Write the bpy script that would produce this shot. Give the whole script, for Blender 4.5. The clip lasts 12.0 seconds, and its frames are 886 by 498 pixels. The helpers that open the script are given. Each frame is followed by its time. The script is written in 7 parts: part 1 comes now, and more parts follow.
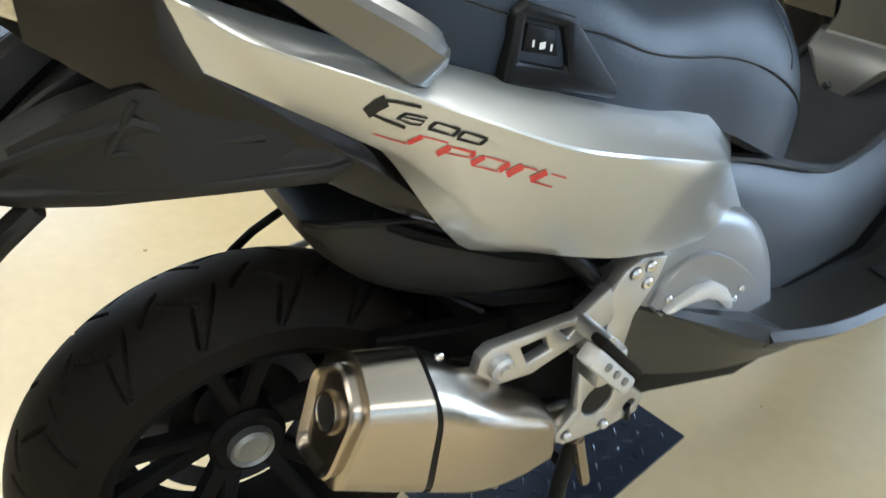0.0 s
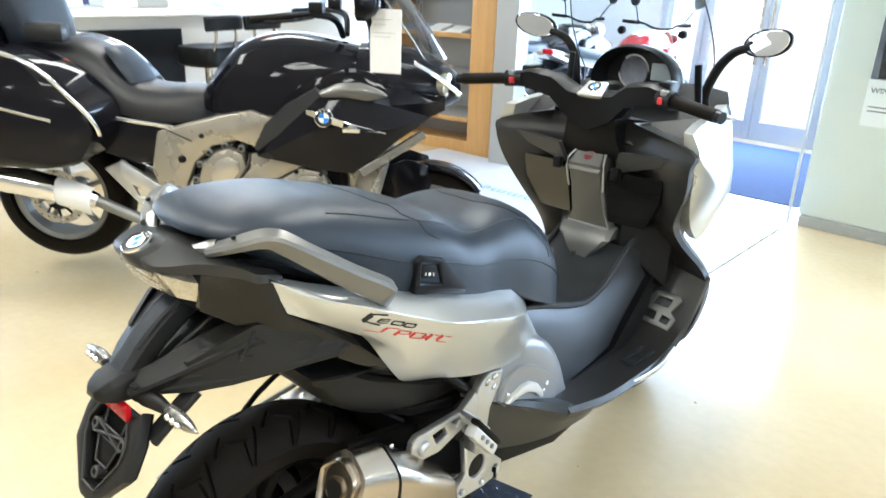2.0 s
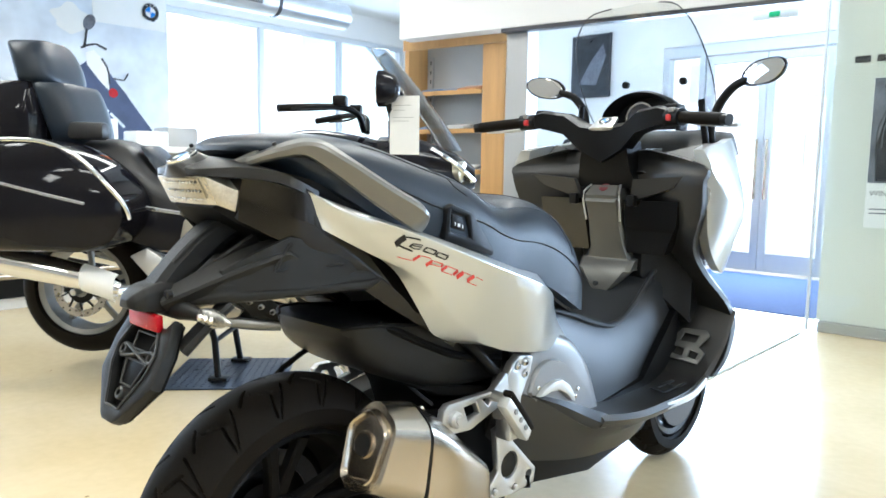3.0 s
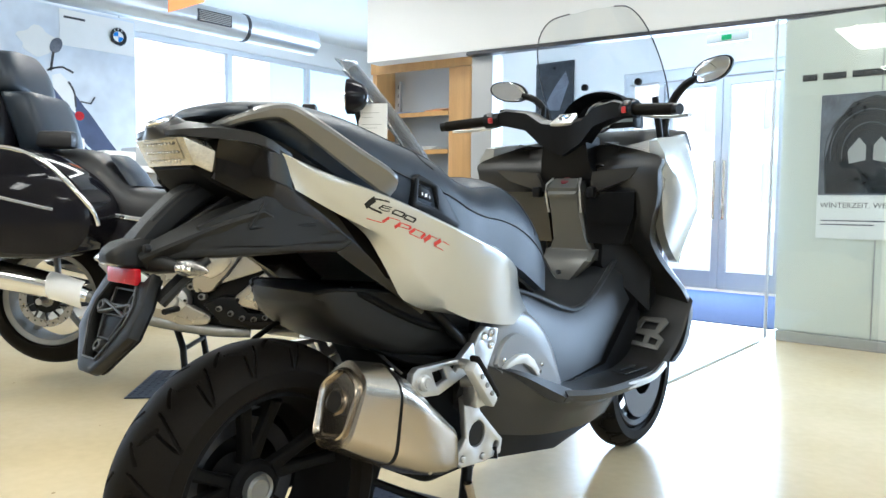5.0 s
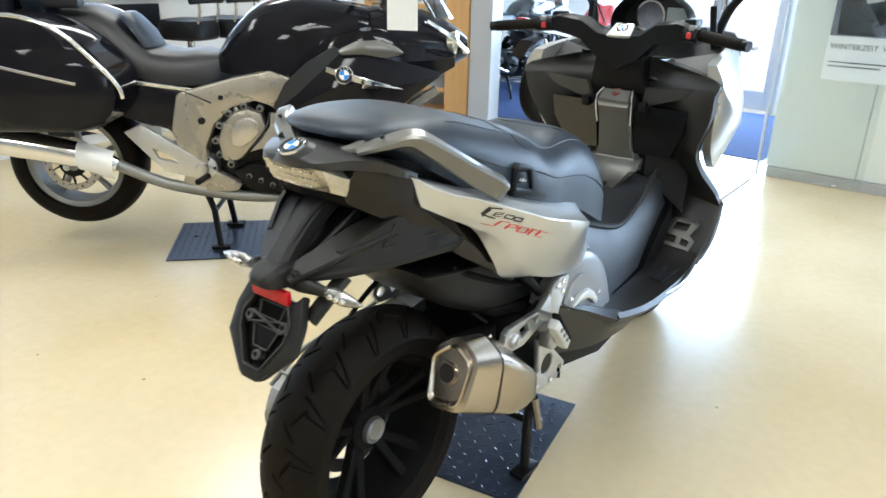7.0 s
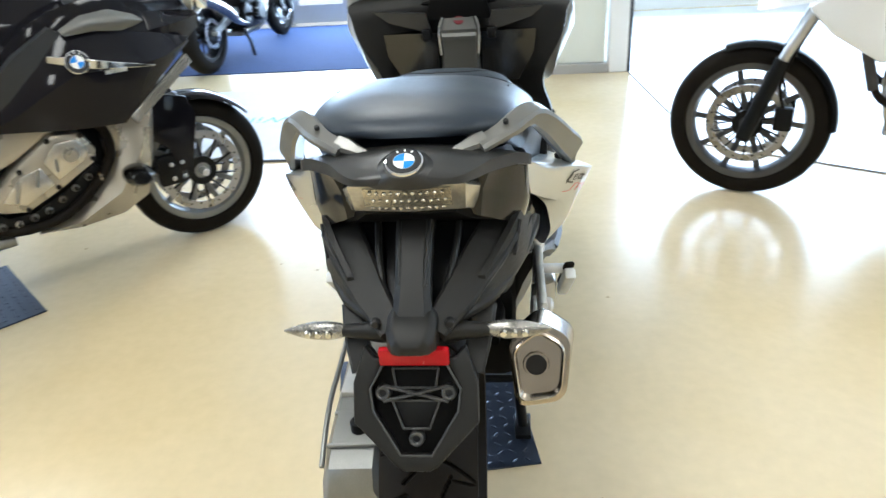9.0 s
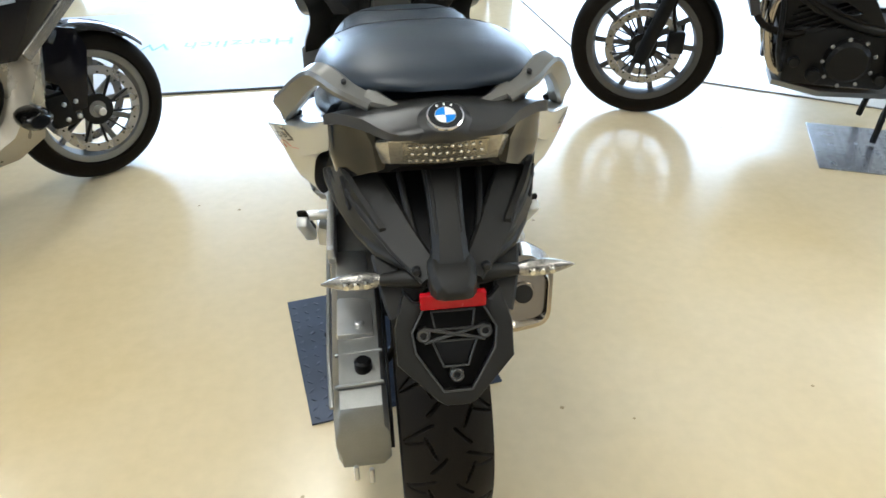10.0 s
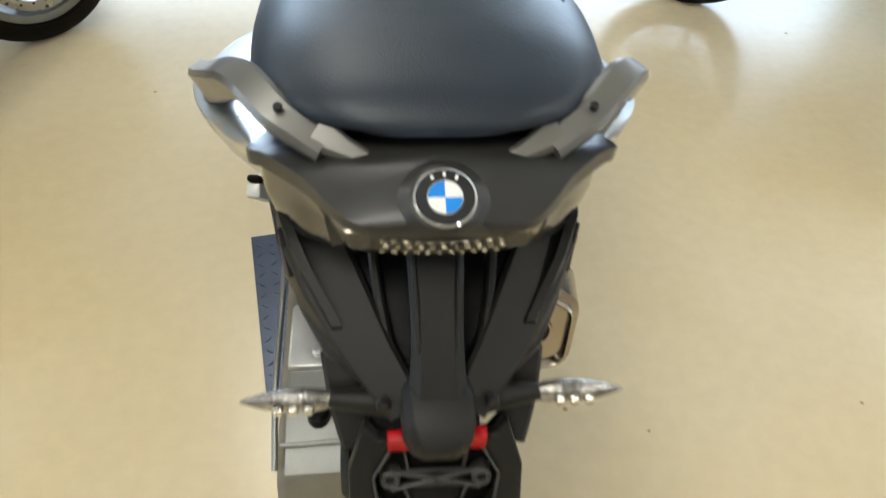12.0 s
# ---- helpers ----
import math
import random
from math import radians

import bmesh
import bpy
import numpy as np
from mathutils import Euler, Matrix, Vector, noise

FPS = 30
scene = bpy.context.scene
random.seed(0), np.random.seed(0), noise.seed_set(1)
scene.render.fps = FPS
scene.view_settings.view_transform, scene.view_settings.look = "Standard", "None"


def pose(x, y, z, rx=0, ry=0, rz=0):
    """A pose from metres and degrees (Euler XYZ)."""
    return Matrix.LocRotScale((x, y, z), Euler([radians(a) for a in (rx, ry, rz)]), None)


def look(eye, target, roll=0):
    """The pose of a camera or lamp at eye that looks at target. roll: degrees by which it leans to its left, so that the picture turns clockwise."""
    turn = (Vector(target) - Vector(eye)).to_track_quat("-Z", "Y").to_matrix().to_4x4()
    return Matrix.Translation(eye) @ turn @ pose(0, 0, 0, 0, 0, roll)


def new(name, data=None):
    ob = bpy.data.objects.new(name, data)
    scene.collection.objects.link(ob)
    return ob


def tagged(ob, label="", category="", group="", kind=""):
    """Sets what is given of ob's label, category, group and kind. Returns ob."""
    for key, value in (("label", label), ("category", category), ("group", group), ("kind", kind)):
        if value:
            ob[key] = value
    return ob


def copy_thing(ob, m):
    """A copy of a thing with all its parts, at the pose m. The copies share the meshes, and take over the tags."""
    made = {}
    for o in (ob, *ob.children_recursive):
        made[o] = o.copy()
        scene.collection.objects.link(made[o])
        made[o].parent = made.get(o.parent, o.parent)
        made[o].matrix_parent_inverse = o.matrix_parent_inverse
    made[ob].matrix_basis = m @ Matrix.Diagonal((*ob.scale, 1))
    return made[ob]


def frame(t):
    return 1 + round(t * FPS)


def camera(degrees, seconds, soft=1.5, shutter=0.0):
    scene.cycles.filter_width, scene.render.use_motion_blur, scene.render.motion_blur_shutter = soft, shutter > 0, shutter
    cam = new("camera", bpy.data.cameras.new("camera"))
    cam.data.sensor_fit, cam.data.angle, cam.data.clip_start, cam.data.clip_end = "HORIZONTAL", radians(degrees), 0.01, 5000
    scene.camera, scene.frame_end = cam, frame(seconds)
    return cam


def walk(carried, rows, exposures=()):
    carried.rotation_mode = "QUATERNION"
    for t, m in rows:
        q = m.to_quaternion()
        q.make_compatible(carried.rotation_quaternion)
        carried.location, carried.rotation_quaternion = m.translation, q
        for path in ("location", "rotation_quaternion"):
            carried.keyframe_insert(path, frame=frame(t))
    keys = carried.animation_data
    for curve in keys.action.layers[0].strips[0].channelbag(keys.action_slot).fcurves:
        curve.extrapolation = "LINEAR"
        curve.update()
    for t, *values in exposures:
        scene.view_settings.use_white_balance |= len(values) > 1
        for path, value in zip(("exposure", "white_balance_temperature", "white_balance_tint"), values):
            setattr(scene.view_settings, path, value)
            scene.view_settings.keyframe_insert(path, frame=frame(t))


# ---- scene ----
cam = camera(63.3, 12.0, 1.5, 0.5)
PATH = [
    (0, (0.717, -0.161, 1.102), (-0.696, 0.755, 0.023), 3.0),
    (0.5, (0.741, -0.258, 1.164), (-0.568, 0.733, 0.021), 3.4),
    (1, (0.857, -0.414, 1.338), (-0.424, 0.667, 0.248), 6.1),
    (1.5, (0.943, -0.595, 1.419), (-0.252, 0.716, 0.495), 3.6),
    (2, (1.057, -0.655, 1.429), (-0.187, 0.745, 0.726), 2.1),
    (2.1, (1.071, -0.663, 1.41), (-0.193, 0.729, 0.728), 1.8),
    (2.5, (1.088, -0.721, 1.224), (-0.253, 0.693, 0.774), 2.7),
    (2.7, (1.102, -0.741, 1.108), (-0.273, 0.676, 0.788), 1.0),
    (4.3, (1.166, -0.836, 0.904), (-0.143, 0.673, 0.793), 0.6),
    (4.5, (1.173, -0.832, 0.899), (-0.12, 0.689, 0.773), 0.7),
    (5, (1.175, -0.822, 0.892), (-0.115, 0.702, 0.763), 0.6),
    (5.4, (1.165, -0.805, 0.875), (-0.123, 0.719, 0.749), 0.2),
    (5.5, (1.165, -0.803, 0.874), (-0.124, 0.722, 0.746), 0.4),
    (6, (1.115, -0.76, 0.976), (-0.152, 0.761, 0.698), 1.4),
    (6.5, (1.064, -0.855, 1.218), (-0.16, 0.61, 0.621), 1.1),
    (6.7, (1.044, -0.93, 1.308), (-0.146, 0.528, 0.629), 1.3),
    (8.3, (0.376, -1.139, 1.365), (-0.221, 0.571, 0.516), -2.6),
    (8.5, (0.304, -1.148, 1.372), (-0.177, 0.585, 0.497), -2.3),
    (9, (0.133, -1.068, 1.36), (-0.046, 0.696, 0.433), -3.8),
    (9.5, (-0.016, -1.042, 1.382), (0.014, 0.696, 0.393), -1.2),
    (10, (-0.107, -1.084, 1.427), (0.078, 0.557, 0.297), -0.9),
    (10.5, (-0.09, -1.087, 1.443), (0.1, 0.558, 0.322), 1.6),
    (11, (-0.048, -1.009, 1.431), (0.11, 0.551, 0.19), 2.7),
    (11.5, (-0.053, -0.81, 1.432), (0.133, 0.62, 0.045), 3.4),
    (12, (-0.049, -0.596, 1.414), (0.116, 0.75, -0.055), 4.0),
]
LIGHTING = [(0.0, 0.93, 5650, 10), (0.5, 1.18, 5680, 10), (1.0, 1.36, 5700, 10), (2.0, 1.38, 5660, 10), (2.7, 1.32, 5620, 10), (4.5, 1.09, 5600, 10), (6.0, 1.09, 5600, 10), (6.7, 1.10, 5600, 10), (8.5, 1.09, 5560, 10), (9.5, 0.92, 5600, 10), (10.5, 0.65, 5780, 10), (12.0, 0.54, 5980, 10)]
walk(cam, [(t, look(eye, target, roll)) for t, eye, target, roll in PATH], LIGHTING)

# ---- world, sun, large lights ----
world = bpy.data.worlds.new("sky")
scene.world = world
world.use_nodes = True
wn = world.node_tree.nodes
sky = wn.new("ShaderNodeTexSky")
sky.sky_type, sky.sun_disc = "NISHITA", False
sky.sun_elevation, sky.sun_rotation = radians(43), radians(124)
world.node_tree.links.new(sky.outputs[0], wn["Background"].inputs[0])
wn["Background"].inputs[1].default_value = 0.15


def lamp(name, kind, m, energy, color, size=(1, 1), angle=0.0):
    data = bpy.data.lights.new(name, kind)
    data.energy, data.color = energy, color
    if kind == "AREA":
        data.shape, data.size, data.size_y = "RECTANGLE", size[0], size[1]
    if kind == "SUN":
        data.angle = angle
    ob = new(name, data)
    ob.matrix_world = m
    return ob


lamp("sun", "SUN", look((9, -6, 10), (0, 0, 0)), 5.0, (1.0, 0.93, 0.84), angle=radians(0.5))
DAY = (0.68, 0.84, 1.0)
WARM = (1.0, 0.94, 0.79)
# daylight that enters by the window openings
lamp("window_light_west", "AREA", look((-6.35, 2.0, 1.55), (0, 2.0, 1.2)), 95, DAY, (9.0, 2.2))
lamp("window_light_north", "AREA", look((2.9, 6.1, 1.4), (2.4, 0, 0.9)), 130, DAY, (3.4, 2.4))
lamp("window_light_entrance", "AREA", look((-1.75, 6.55, 1.2), (-1.5, 0, 0.6)), 140, DAY, (2.2, 2.1))
# weak fill added from an assumed east window, out of view
lamp("window_light_east", "AREA", look((6.35, 0.5, 1.55), (0, 0.5, 1.0)), 9, DAY, (8.0, 2.0))

# ---- materials ----


def mat(name, color, rough=0.5, metal=0.0, vary=0.06, scale=6.0, fine=180.0, bump=0.0, coat=0.0, rough_vary=0.08,
        spec=0.5, stretch=(1, 1, 1), bump_scale=None, alpha=None):
    """A surface with colour that varies at a coarse and a fine scale, uneven gloss and fine relief."""
    m = bpy.data.materials.new(name)
    m.use_nodes = True
    nt = m.node_tree
    n, link = nt.nodes, nt.links.new
    p = n["Principled BSDF"]
    p.inputs["Roughness"].default_value, p.inputs["Metallic"].default_value = rough, metal
    p.inputs["Coat Weight"].default_value, p.inputs["Coat Roughness"].default_value = coat, 0.06
    p.inputs["Specular IOR Level"].default_value = spec
    co, mp = n.new("ShaderNodeTexCoord"), n.new("ShaderNodeMapping")
    link(co.outputs["Object"], mp.inputs[0])
    mp.inputs["Scale"].default_value = stretch
    a, b = n.new("ShaderNodeTexNoise"), n.new("ShaderNodeTexNoise")
    a.inputs["Scale"].default_value, b.inputs["Scale"].default_value = scale, fine
    a.inputs["Detail"].default_value = 5.0
    for t in (a, b):
        link(mp.outputs[0], t.inputs[0])
    mix = n.new("ShaderNodeMix")
    mix.inputs[0].default_value = 0.4
    link(a.outputs[0], mix.inputs[2])
    link(b.outputs[0], mix.inputs[3])
    ramp = n.new("ShaderNodeValToRGB")
    ramp.color_ramp.elements[0].position, ramp.color_ramp.elements[1].position = 0.3, 0.7
    lo = [max(0.0, c * (1 - vary)) for c in color]
    hi = [min(1.0, c * (1 + vary)) for c in color]
    ramp.color_ramp.elements[0].color, ramp.color_ramp.elements[1].color = (*lo, 1), (*hi, 1)
    link(mix.outputs[0], ramp.inputs[0])
    link(ramp.outputs[0], p.inputs["Base Color"])
    rr = n.new("ShaderNodeMapRange")
    rr.inputs[3].default_value, rr.inputs[4].default_value = max(0.02, rough - rough_vary), min(1, rough + rough_vary)
    link(a.outputs[0], rr.inputs[0])
    link(rr.outputs[0], p.inputs["Roughness"])
    if bump:
        bn = n.new("ShaderNodeBump")
        bn.inputs["Strength"].default_value, bn.inputs["Distance"].default_value = bump, 0.001
        src = b
        if bump_scale:
            src = n.new("ShaderNodeTexNoise")
            src.inputs["Scale"].default_value = bump_scale
            link(mp.outputs[0], src.inputs[0])
        link(src.outputs[0], bn.inputs["Height"])
        link(bn.outputs[0], p.inputs["Normal"])
    return m


def glass_mat(name, color, rough=0.0, tint=0.0):
    """Thin clear glass: mostly straight through, with a mirror share that grows at a slant."""
    m = bpy.data.materials.new(name)
    m.use_nodes = True
    n, link = m.node_tree.nodes, m.node_tree.links.new
    n.remove(n["Principled BSDF"])
    tr, gl, fr, mx = (n.new("ShaderNodeBsdfTransparent"), n.new("ShaderNodeBsdfGlossy"), n.new("ShaderNodeLayerWeight"),
                      n.new("ShaderNodeMixShader"))
    tr.inputs[0].default_value = (*color, 1)
    gl.inputs["Roughness"].default_value = rough
    fr.inputs["Blend"].default_value = 0.5
    pw, ml = n.new("ShaderNodeMath"), n.new("ShaderNodeMath")
    pw.operation, ml.operation = "POWER", "MULTIPLY_ADD"
    pw.inputs[1].default_value, ml.inputs[1].default_value, ml.inputs[2].default_value = 4.0, 0.75, 0.05
    link(fr.outputs["Facing"], pw.inputs[0])
    link(pw.outputs[0], ml.inputs[0])
    link(ml.outputs[0], mx.inputs[0])
    link(tr.outputs[0], mx.inputs[1])
    link(gl.outputs[0], mx.inputs[2])
    link(mx.outputs[0], n["Material Output"].inputs[0])
    return m


def glow(name, color, strength):
    m = bpy.data.materials.new(name)
    m.use_nodes = True
    p = m.node_tree.nodes["Principled BSDF"]
    p.inputs["Base Color"].default_value = (*color, 1)
    p.inputs["Emission Color"].default_value = (*color, 1)
    p.inputs["Emission Strength"].default_value = strength
    return m


TAILBLACK = mat("gloss_black_tail_lacquer", (0.0070, 0.0060, 0.0050), 0.11, 0, 0.06, 4, 300, 0.0, coat=0.25, rough_vary=0.02, spec=0.25)
SILVER = mat("silver_paint", (0.56, 0.57, 0.55), 0.30, 0.68, 0.03, 3, 900, 0.05, coat=0.6)
TITAN = mat("grey_lacquered_metal", (0.165, 0.162, 0.150), 0.34, 0.6, 0.04, 5, 700, 0.05, coat=0.3)
BLACK = mat("gloss_black_plastic", (0.007, 0.0066, 0.006), 0.14, 0, 0.2, 4, 300, 0.0, coat=0.5, rough_vary=0.05)
MATT = mat("grained_black_plastic", (0.0110, 0.0105, 0.0095), 0.46, 0, 0.15, 5, 900, 0.3, spec=0.30)
DARK = mat("dark_satin_plastic", (0.0066, 0.0066, 0.0070), 0.36, 0, 0.15, 5, 900, 0.15, spec=0.16)
COVERM = mat("charcoal_satin_cover", (0.022, 0.0215, 0.0205), 0.33, 0, 0.12, 5, 900, 0.12, spec=0.45)
EDGE = mat("grey_edge_plastic", (0.050, 0.049, 0.046), 0.36, 0, 0.12, 9, 600, 0.15, spec=0.4)
LEDBACK = mat("dark_lamp_reflector", (0.40, 0.37, 0.30), 0.18, 0.8, 0.2, 60, 400, 0.3)
GREY = mat("grey_satin_plastic", (0.023, 0.0250, 0.0280), 0.38, 0.0, 0.08, 5, 900, 0.15, spec=0.35)
# lighter grey for the upper leg-shield facets, skylight put into the colour
SHOULDER = mat("skylit_grey_facet", (0.048, 0.047, 0.045), 0.36, 0, 0.08, 5, 900, 0.15, spec=0.4)
GREYM = mat("mid_grey_painted_cover", (0.27, 0.275, 0.28), 0.36, 0.4, 0.05, 5, 900, 0.08)
# black leather with the windows' blue sheen put into its base colour
LEATHER = mat("blue_sheen_seat_leather", (0.0150, 0.0225, 0.0340), 0.40, 0, 0.12, 7, 450, 0.35, spec=0.38, bump_scale=500)
RUBBER = mat("tyre_rubber", (0.0095, 0.0077, 0.0058), 0.55, 0, 0.25, 9, 260, 0.15, spec=0.07)
STEEL = mat("brushed_steel", (0.46, 0.405, 0.335), 0.24, 1.0, 0.03, 5, 260, 0.02, stretch=(1, 1, 10), rough_vary=0.04)
ALU = mat("cast_aluminium", (0.60, 0.60, 0.59), 0.36, 0.9, 0.08, 20, 420, 0.3)
COLUMN = mat("dark_silver_plastic", (0.115, 0.115, 0.108), 0.38, 0.5, 0.06, 5, 900, 0.15)
KALLOY = mat("bright_engine_alloy", (0.52, 0.49, 0.43), 0.22, 0.75, 0.14, 12, 300, 0.35)
# paler tread plate metal, sun glare put into its grey
PLATEG = mat("glare_grey_tread_plate", (0.36, 0.38, 0.42), 0.25, 0.8, 0.2, 14, 300, 0.1)
ALUPALE = mat("pale_satin_alloy", (0.62, 0.62, 0.60), 0.40, 0.35, 0.06, 14, 420, 0.2)
ALUDARK = mat("dull_cast_aluminium", (0.25, 0.25, 0.24), 0.45, 0.75, 0.12, 18, 420, 0.3)
CHROME = mat("chrome", (0.80, 0.80, 0.80), 0.07, 1.0, 0.02, 8, 300, rough_vary=0.03)
BLACKMETAL = mat("black_coated_metal", (0.0062, 0.0062, 0.0062), 0.34, 0.0, 0.15, 10, 300, 0.15, spec=0.17)
REDREF = mat("red_reflector", (0.42, 0.004, 0.009), 0.25, 0, 0.15, 60, 700, 0.5, spec=0.3)
LENS = mat("clear_lamp_lens", (0.52, 0.48, 0.39), 0.12, 0.7, 0.25, 40, 260, 0.5)
INDI = mat("smoked_indicator_lens", (0.34, 0.33, 0.31), 0.10, 0.75, 0.75, 70, 300, 0.8)
FACET = mat("lamp_reflector_facets", (0.66, 0.64, 0.58), 0.09, 1.0, 0.3, 90, 400, 0.8)
WHITEPLASTIC = mat("white_plastic", (0.78, 0.78, 0.76), 0.35, 0, 0.03, 5, 200)
# shade beneath the body and inside the wheel is put into this black
UNDER = mat("shade_darkened_black", (0.0055, 0.0052, 0.0050), 0.62, 0, 0.2, 8, 400, 0.2, spec=0.10)
WHEELG = mat("grey_wheel_lacquer", (0.085, 0.085, 0.085), 0.36, 0.5, 0.08, 9, 300, 0.1)
DISC = mat("brake_disc_steel", (0.36, 0.35, 0.34), 0.28, 1.0, 0.08, 15, 500, 0.1)
BLUE = mat("badge_blue", (0.02, 0.22, 0.68), 0.35, 0, 0.03, spec=0.25)
WHITE = mat("badge_white", (0.80, 0.80, 0.78), 0.3, 0, 0.02, spec=0.3)
RED = mat("red_lettering", (0.55, 0.035, 0.03), 0.3, 0, 0.04, coat=0.4)
INK = mat("black_lettering", (0.012, 0.012, 0.013), 0.4, 0, 0.04, spec=0.3)
FLOORM = mat("beige_vinyl_floor", (0.645, 0.545, 0.36), 0.22, 0, 0.07, 0.9, 24, 0.02, rough_vary=0.10, spec=0.5)
KSEAT = mat("black_touring_leather", (0.012, 0.0115, 0.012), 0.42, 0, 0.12, 7, 450, 0.35, spec=0.6)
TILE = mat("glare_white_floor_tile", (0.70, 0.69, 0.65), 0.18, 0, 0.03, 2, 80, 0.02, rough_vary=0.05)
WALL = mat("white_wall_paint", (0.76, 0.755, 0.73), 0.65, 0, 0.02, 2, 150, 0.1)
# dim tone for walls out of view, to weaken light bounced onto the scooter
REARWALL = mat("dimmed_unseen_wall", (0.33, 0.31, 0.28), 0.6, 0, 0.05, 2, 150, 0.1)
CREAM = mat("cream_glass_panel", (0.66, 0.68, 0.61), 0.16, 0, 0.02, 1.5, 60, 0.0, rough_vary=0.04)
CEIL = mat("ceiling_paint", (0.74, 0.74, 0.72), 0.8, 0, 0.02, 3, 150, 0.1)
WOOD = mat("beech_veneer", (0.52, 0.30, 0.11), 0.4, 0, 0.16, 3, 90, 0.15, stretch=(9, 9, 0.7))
GREYPANEL = mat("grey_shelf_metal", (0.40, 0.40, 0.39), 0.45, 0.3, 0.04, 4, 200)
PAPER = mat("white_paper", (0.80, 0.80, 0.78), 0.6, 0, 0.02, 8, 100)
CARPET = mat("blue_carpet", (0.027, 0.046, 0.115), 0.95, 0, 0.25, 25, 700, 0.9, spec=0.2)
MATG = mat("light_grey_mat", (0.50, 0.52, 0.56), 0.55, 0, 0.06, 12, 500, 0.4, spec=0.3)
TRIM = mat("dark_metal_trim", (0.05, 0.05, 0.055), 0.4, 0.5, 0.1, 8, 200)
PLATEM = mat("dark_tread_plate", (0.035, 0.045, 0.070), 0.30, 0.5, 0.2, 12, 300, 0.1)
KBLACK = mat("black_bike_paint", (0.008, 0.0075, 0.010), 0.045, 0, 0.1, 4, 200, coat=0.15, rough_vary=0.02, spec=0.12)
KSILVER = mat("warm_silver_frame", (0.38, 0.35, 0.29), 0.28, 0.6, 0.12, 8, 400, 0.15)
DUCTM = mat("galvanised_duct", (0.55, 0.58, 0.61), 0.32, 0.8, 0.08, 6, 120, 0.1)
FRAME = mat("aluminium_window_frame", (0.60, 0.63, 0.66), 0.4, 0.5, 0.04, 8, 200)
GLASS = glass_mat("window_glass", (0.96, 0.98, 0.98))
KSCREEN = glass_mat("smoked_screen", (0.66, 0.67, 0.68), 0.03)
SCREEN = glass_mat("clear_screen", (0.95, 0.96, 0.96), 0.02)
MIRROR = mat("mirror_glass", (0.86, 0.87, 0.88), 0.02, 1.0, 0.01, rough_vary=0.01)
ORANGE = mat("orange_sign", (0.75, 0.17, 0.04), 0.45, 0, 0.05)
CORK = mat("grey_banner_sky", (0.66, 0.71, 0.78), 0.6, 0, 0.22, 1.1, 5)
PHOTO = mat("dark_photo_print", (0.022, 0.025, 0.030), 0.25, 0, 0.7, 5, 30)
PHOTOGREY = mat("grey_photo_print", (0.13, 0.14, 0.17), 0.3, 0, 0.5, 9, 40)
TUBE = glow("lamp_tube", (1.0, 0.90, 0.74), 6.0)
OUT = mat("outdoor_paving", (0.45, 0.44, 0.42), 0.8, 0, 0.1, 1, 30, 0.2)
HOUSE = mat("pale_render", (0.78, 0.77, 0.74), 0.8, 0, 0.05, 1, 30, 0.1)
REDPAINT = mat("red_bike_paint", (0.45, 0.02, 0.02), 0.12, 0, 0.05, coat=0.8)
WHITEPAINT = mat("white_bike_paint", (0.72, 0.73, 0.73), 0.15, 0, 0.03, coat=0.8)



def speckle(m, tint, scale, share, cloud, dark):
    """Adds sparse small specks and wide soft clouds to a material's colour."""
    n, link = m.node_tree.nodes, m.node_tree.links.new
    p = n["Principled BSDF"]
    old = p.inputs["Base Color"].links[0].from_socket
    co = n.new("ShaderNodeTexCoord")
    vo, cl = n.new("ShaderNodeTexVoronoi"), n.new("ShaderNodeTexNoise")
    vo.inputs["Scale"].default_value, cl.inputs["Scale"].default_value = scale, cloud
    cl.inputs["Detail"].default_value = 3.0
    for t in (vo, cl):
        link(co.outputs["Object"], t.inputs["Vector"])
    lt, mx = n.new("ShaderNodeMath"), n.new("ShaderNodeMix")
    lt.operation = "LESS_THAN"
    lt.inputs[1].default_value = share
    link(vo.outputs["Distance"], lt.inputs[0])
    mx.data_type = "RGBA"
    link(lt.outputs[0], mx.inputs["Factor"])
    link(old, mx.inputs["A"])
    mx.inputs["B"].default_value = (*tint, 1)
    rg, my = n.new("ShaderNodeMapRange"), n.new("ShaderNodeMix")
    rg.inputs[1].default_value, rg.inputs[2].default_value = 0.38, 0.66
    rg.inputs[3].default_value, rg.inputs[4].default_value = 0.0, 1.0
    link(cl.outputs[0], rg.inputs[0])
    my.data_type, my.blend_type = "RGBA", "MULTIPLY"
    link(rg.outputs[0], my.inputs["Factor"])
    link(mx.outputs["Result"], my.inputs["A"])
    my.inputs["B"].default_value = (*dark, 1)
    link(my.outputs["Result"], p.inputs["Base Color"])


speckle(FLOORM, (0.36, 0.28, 0.16), 5.5, 0.035, 0.8, (0.90, 0.86, 0.76))

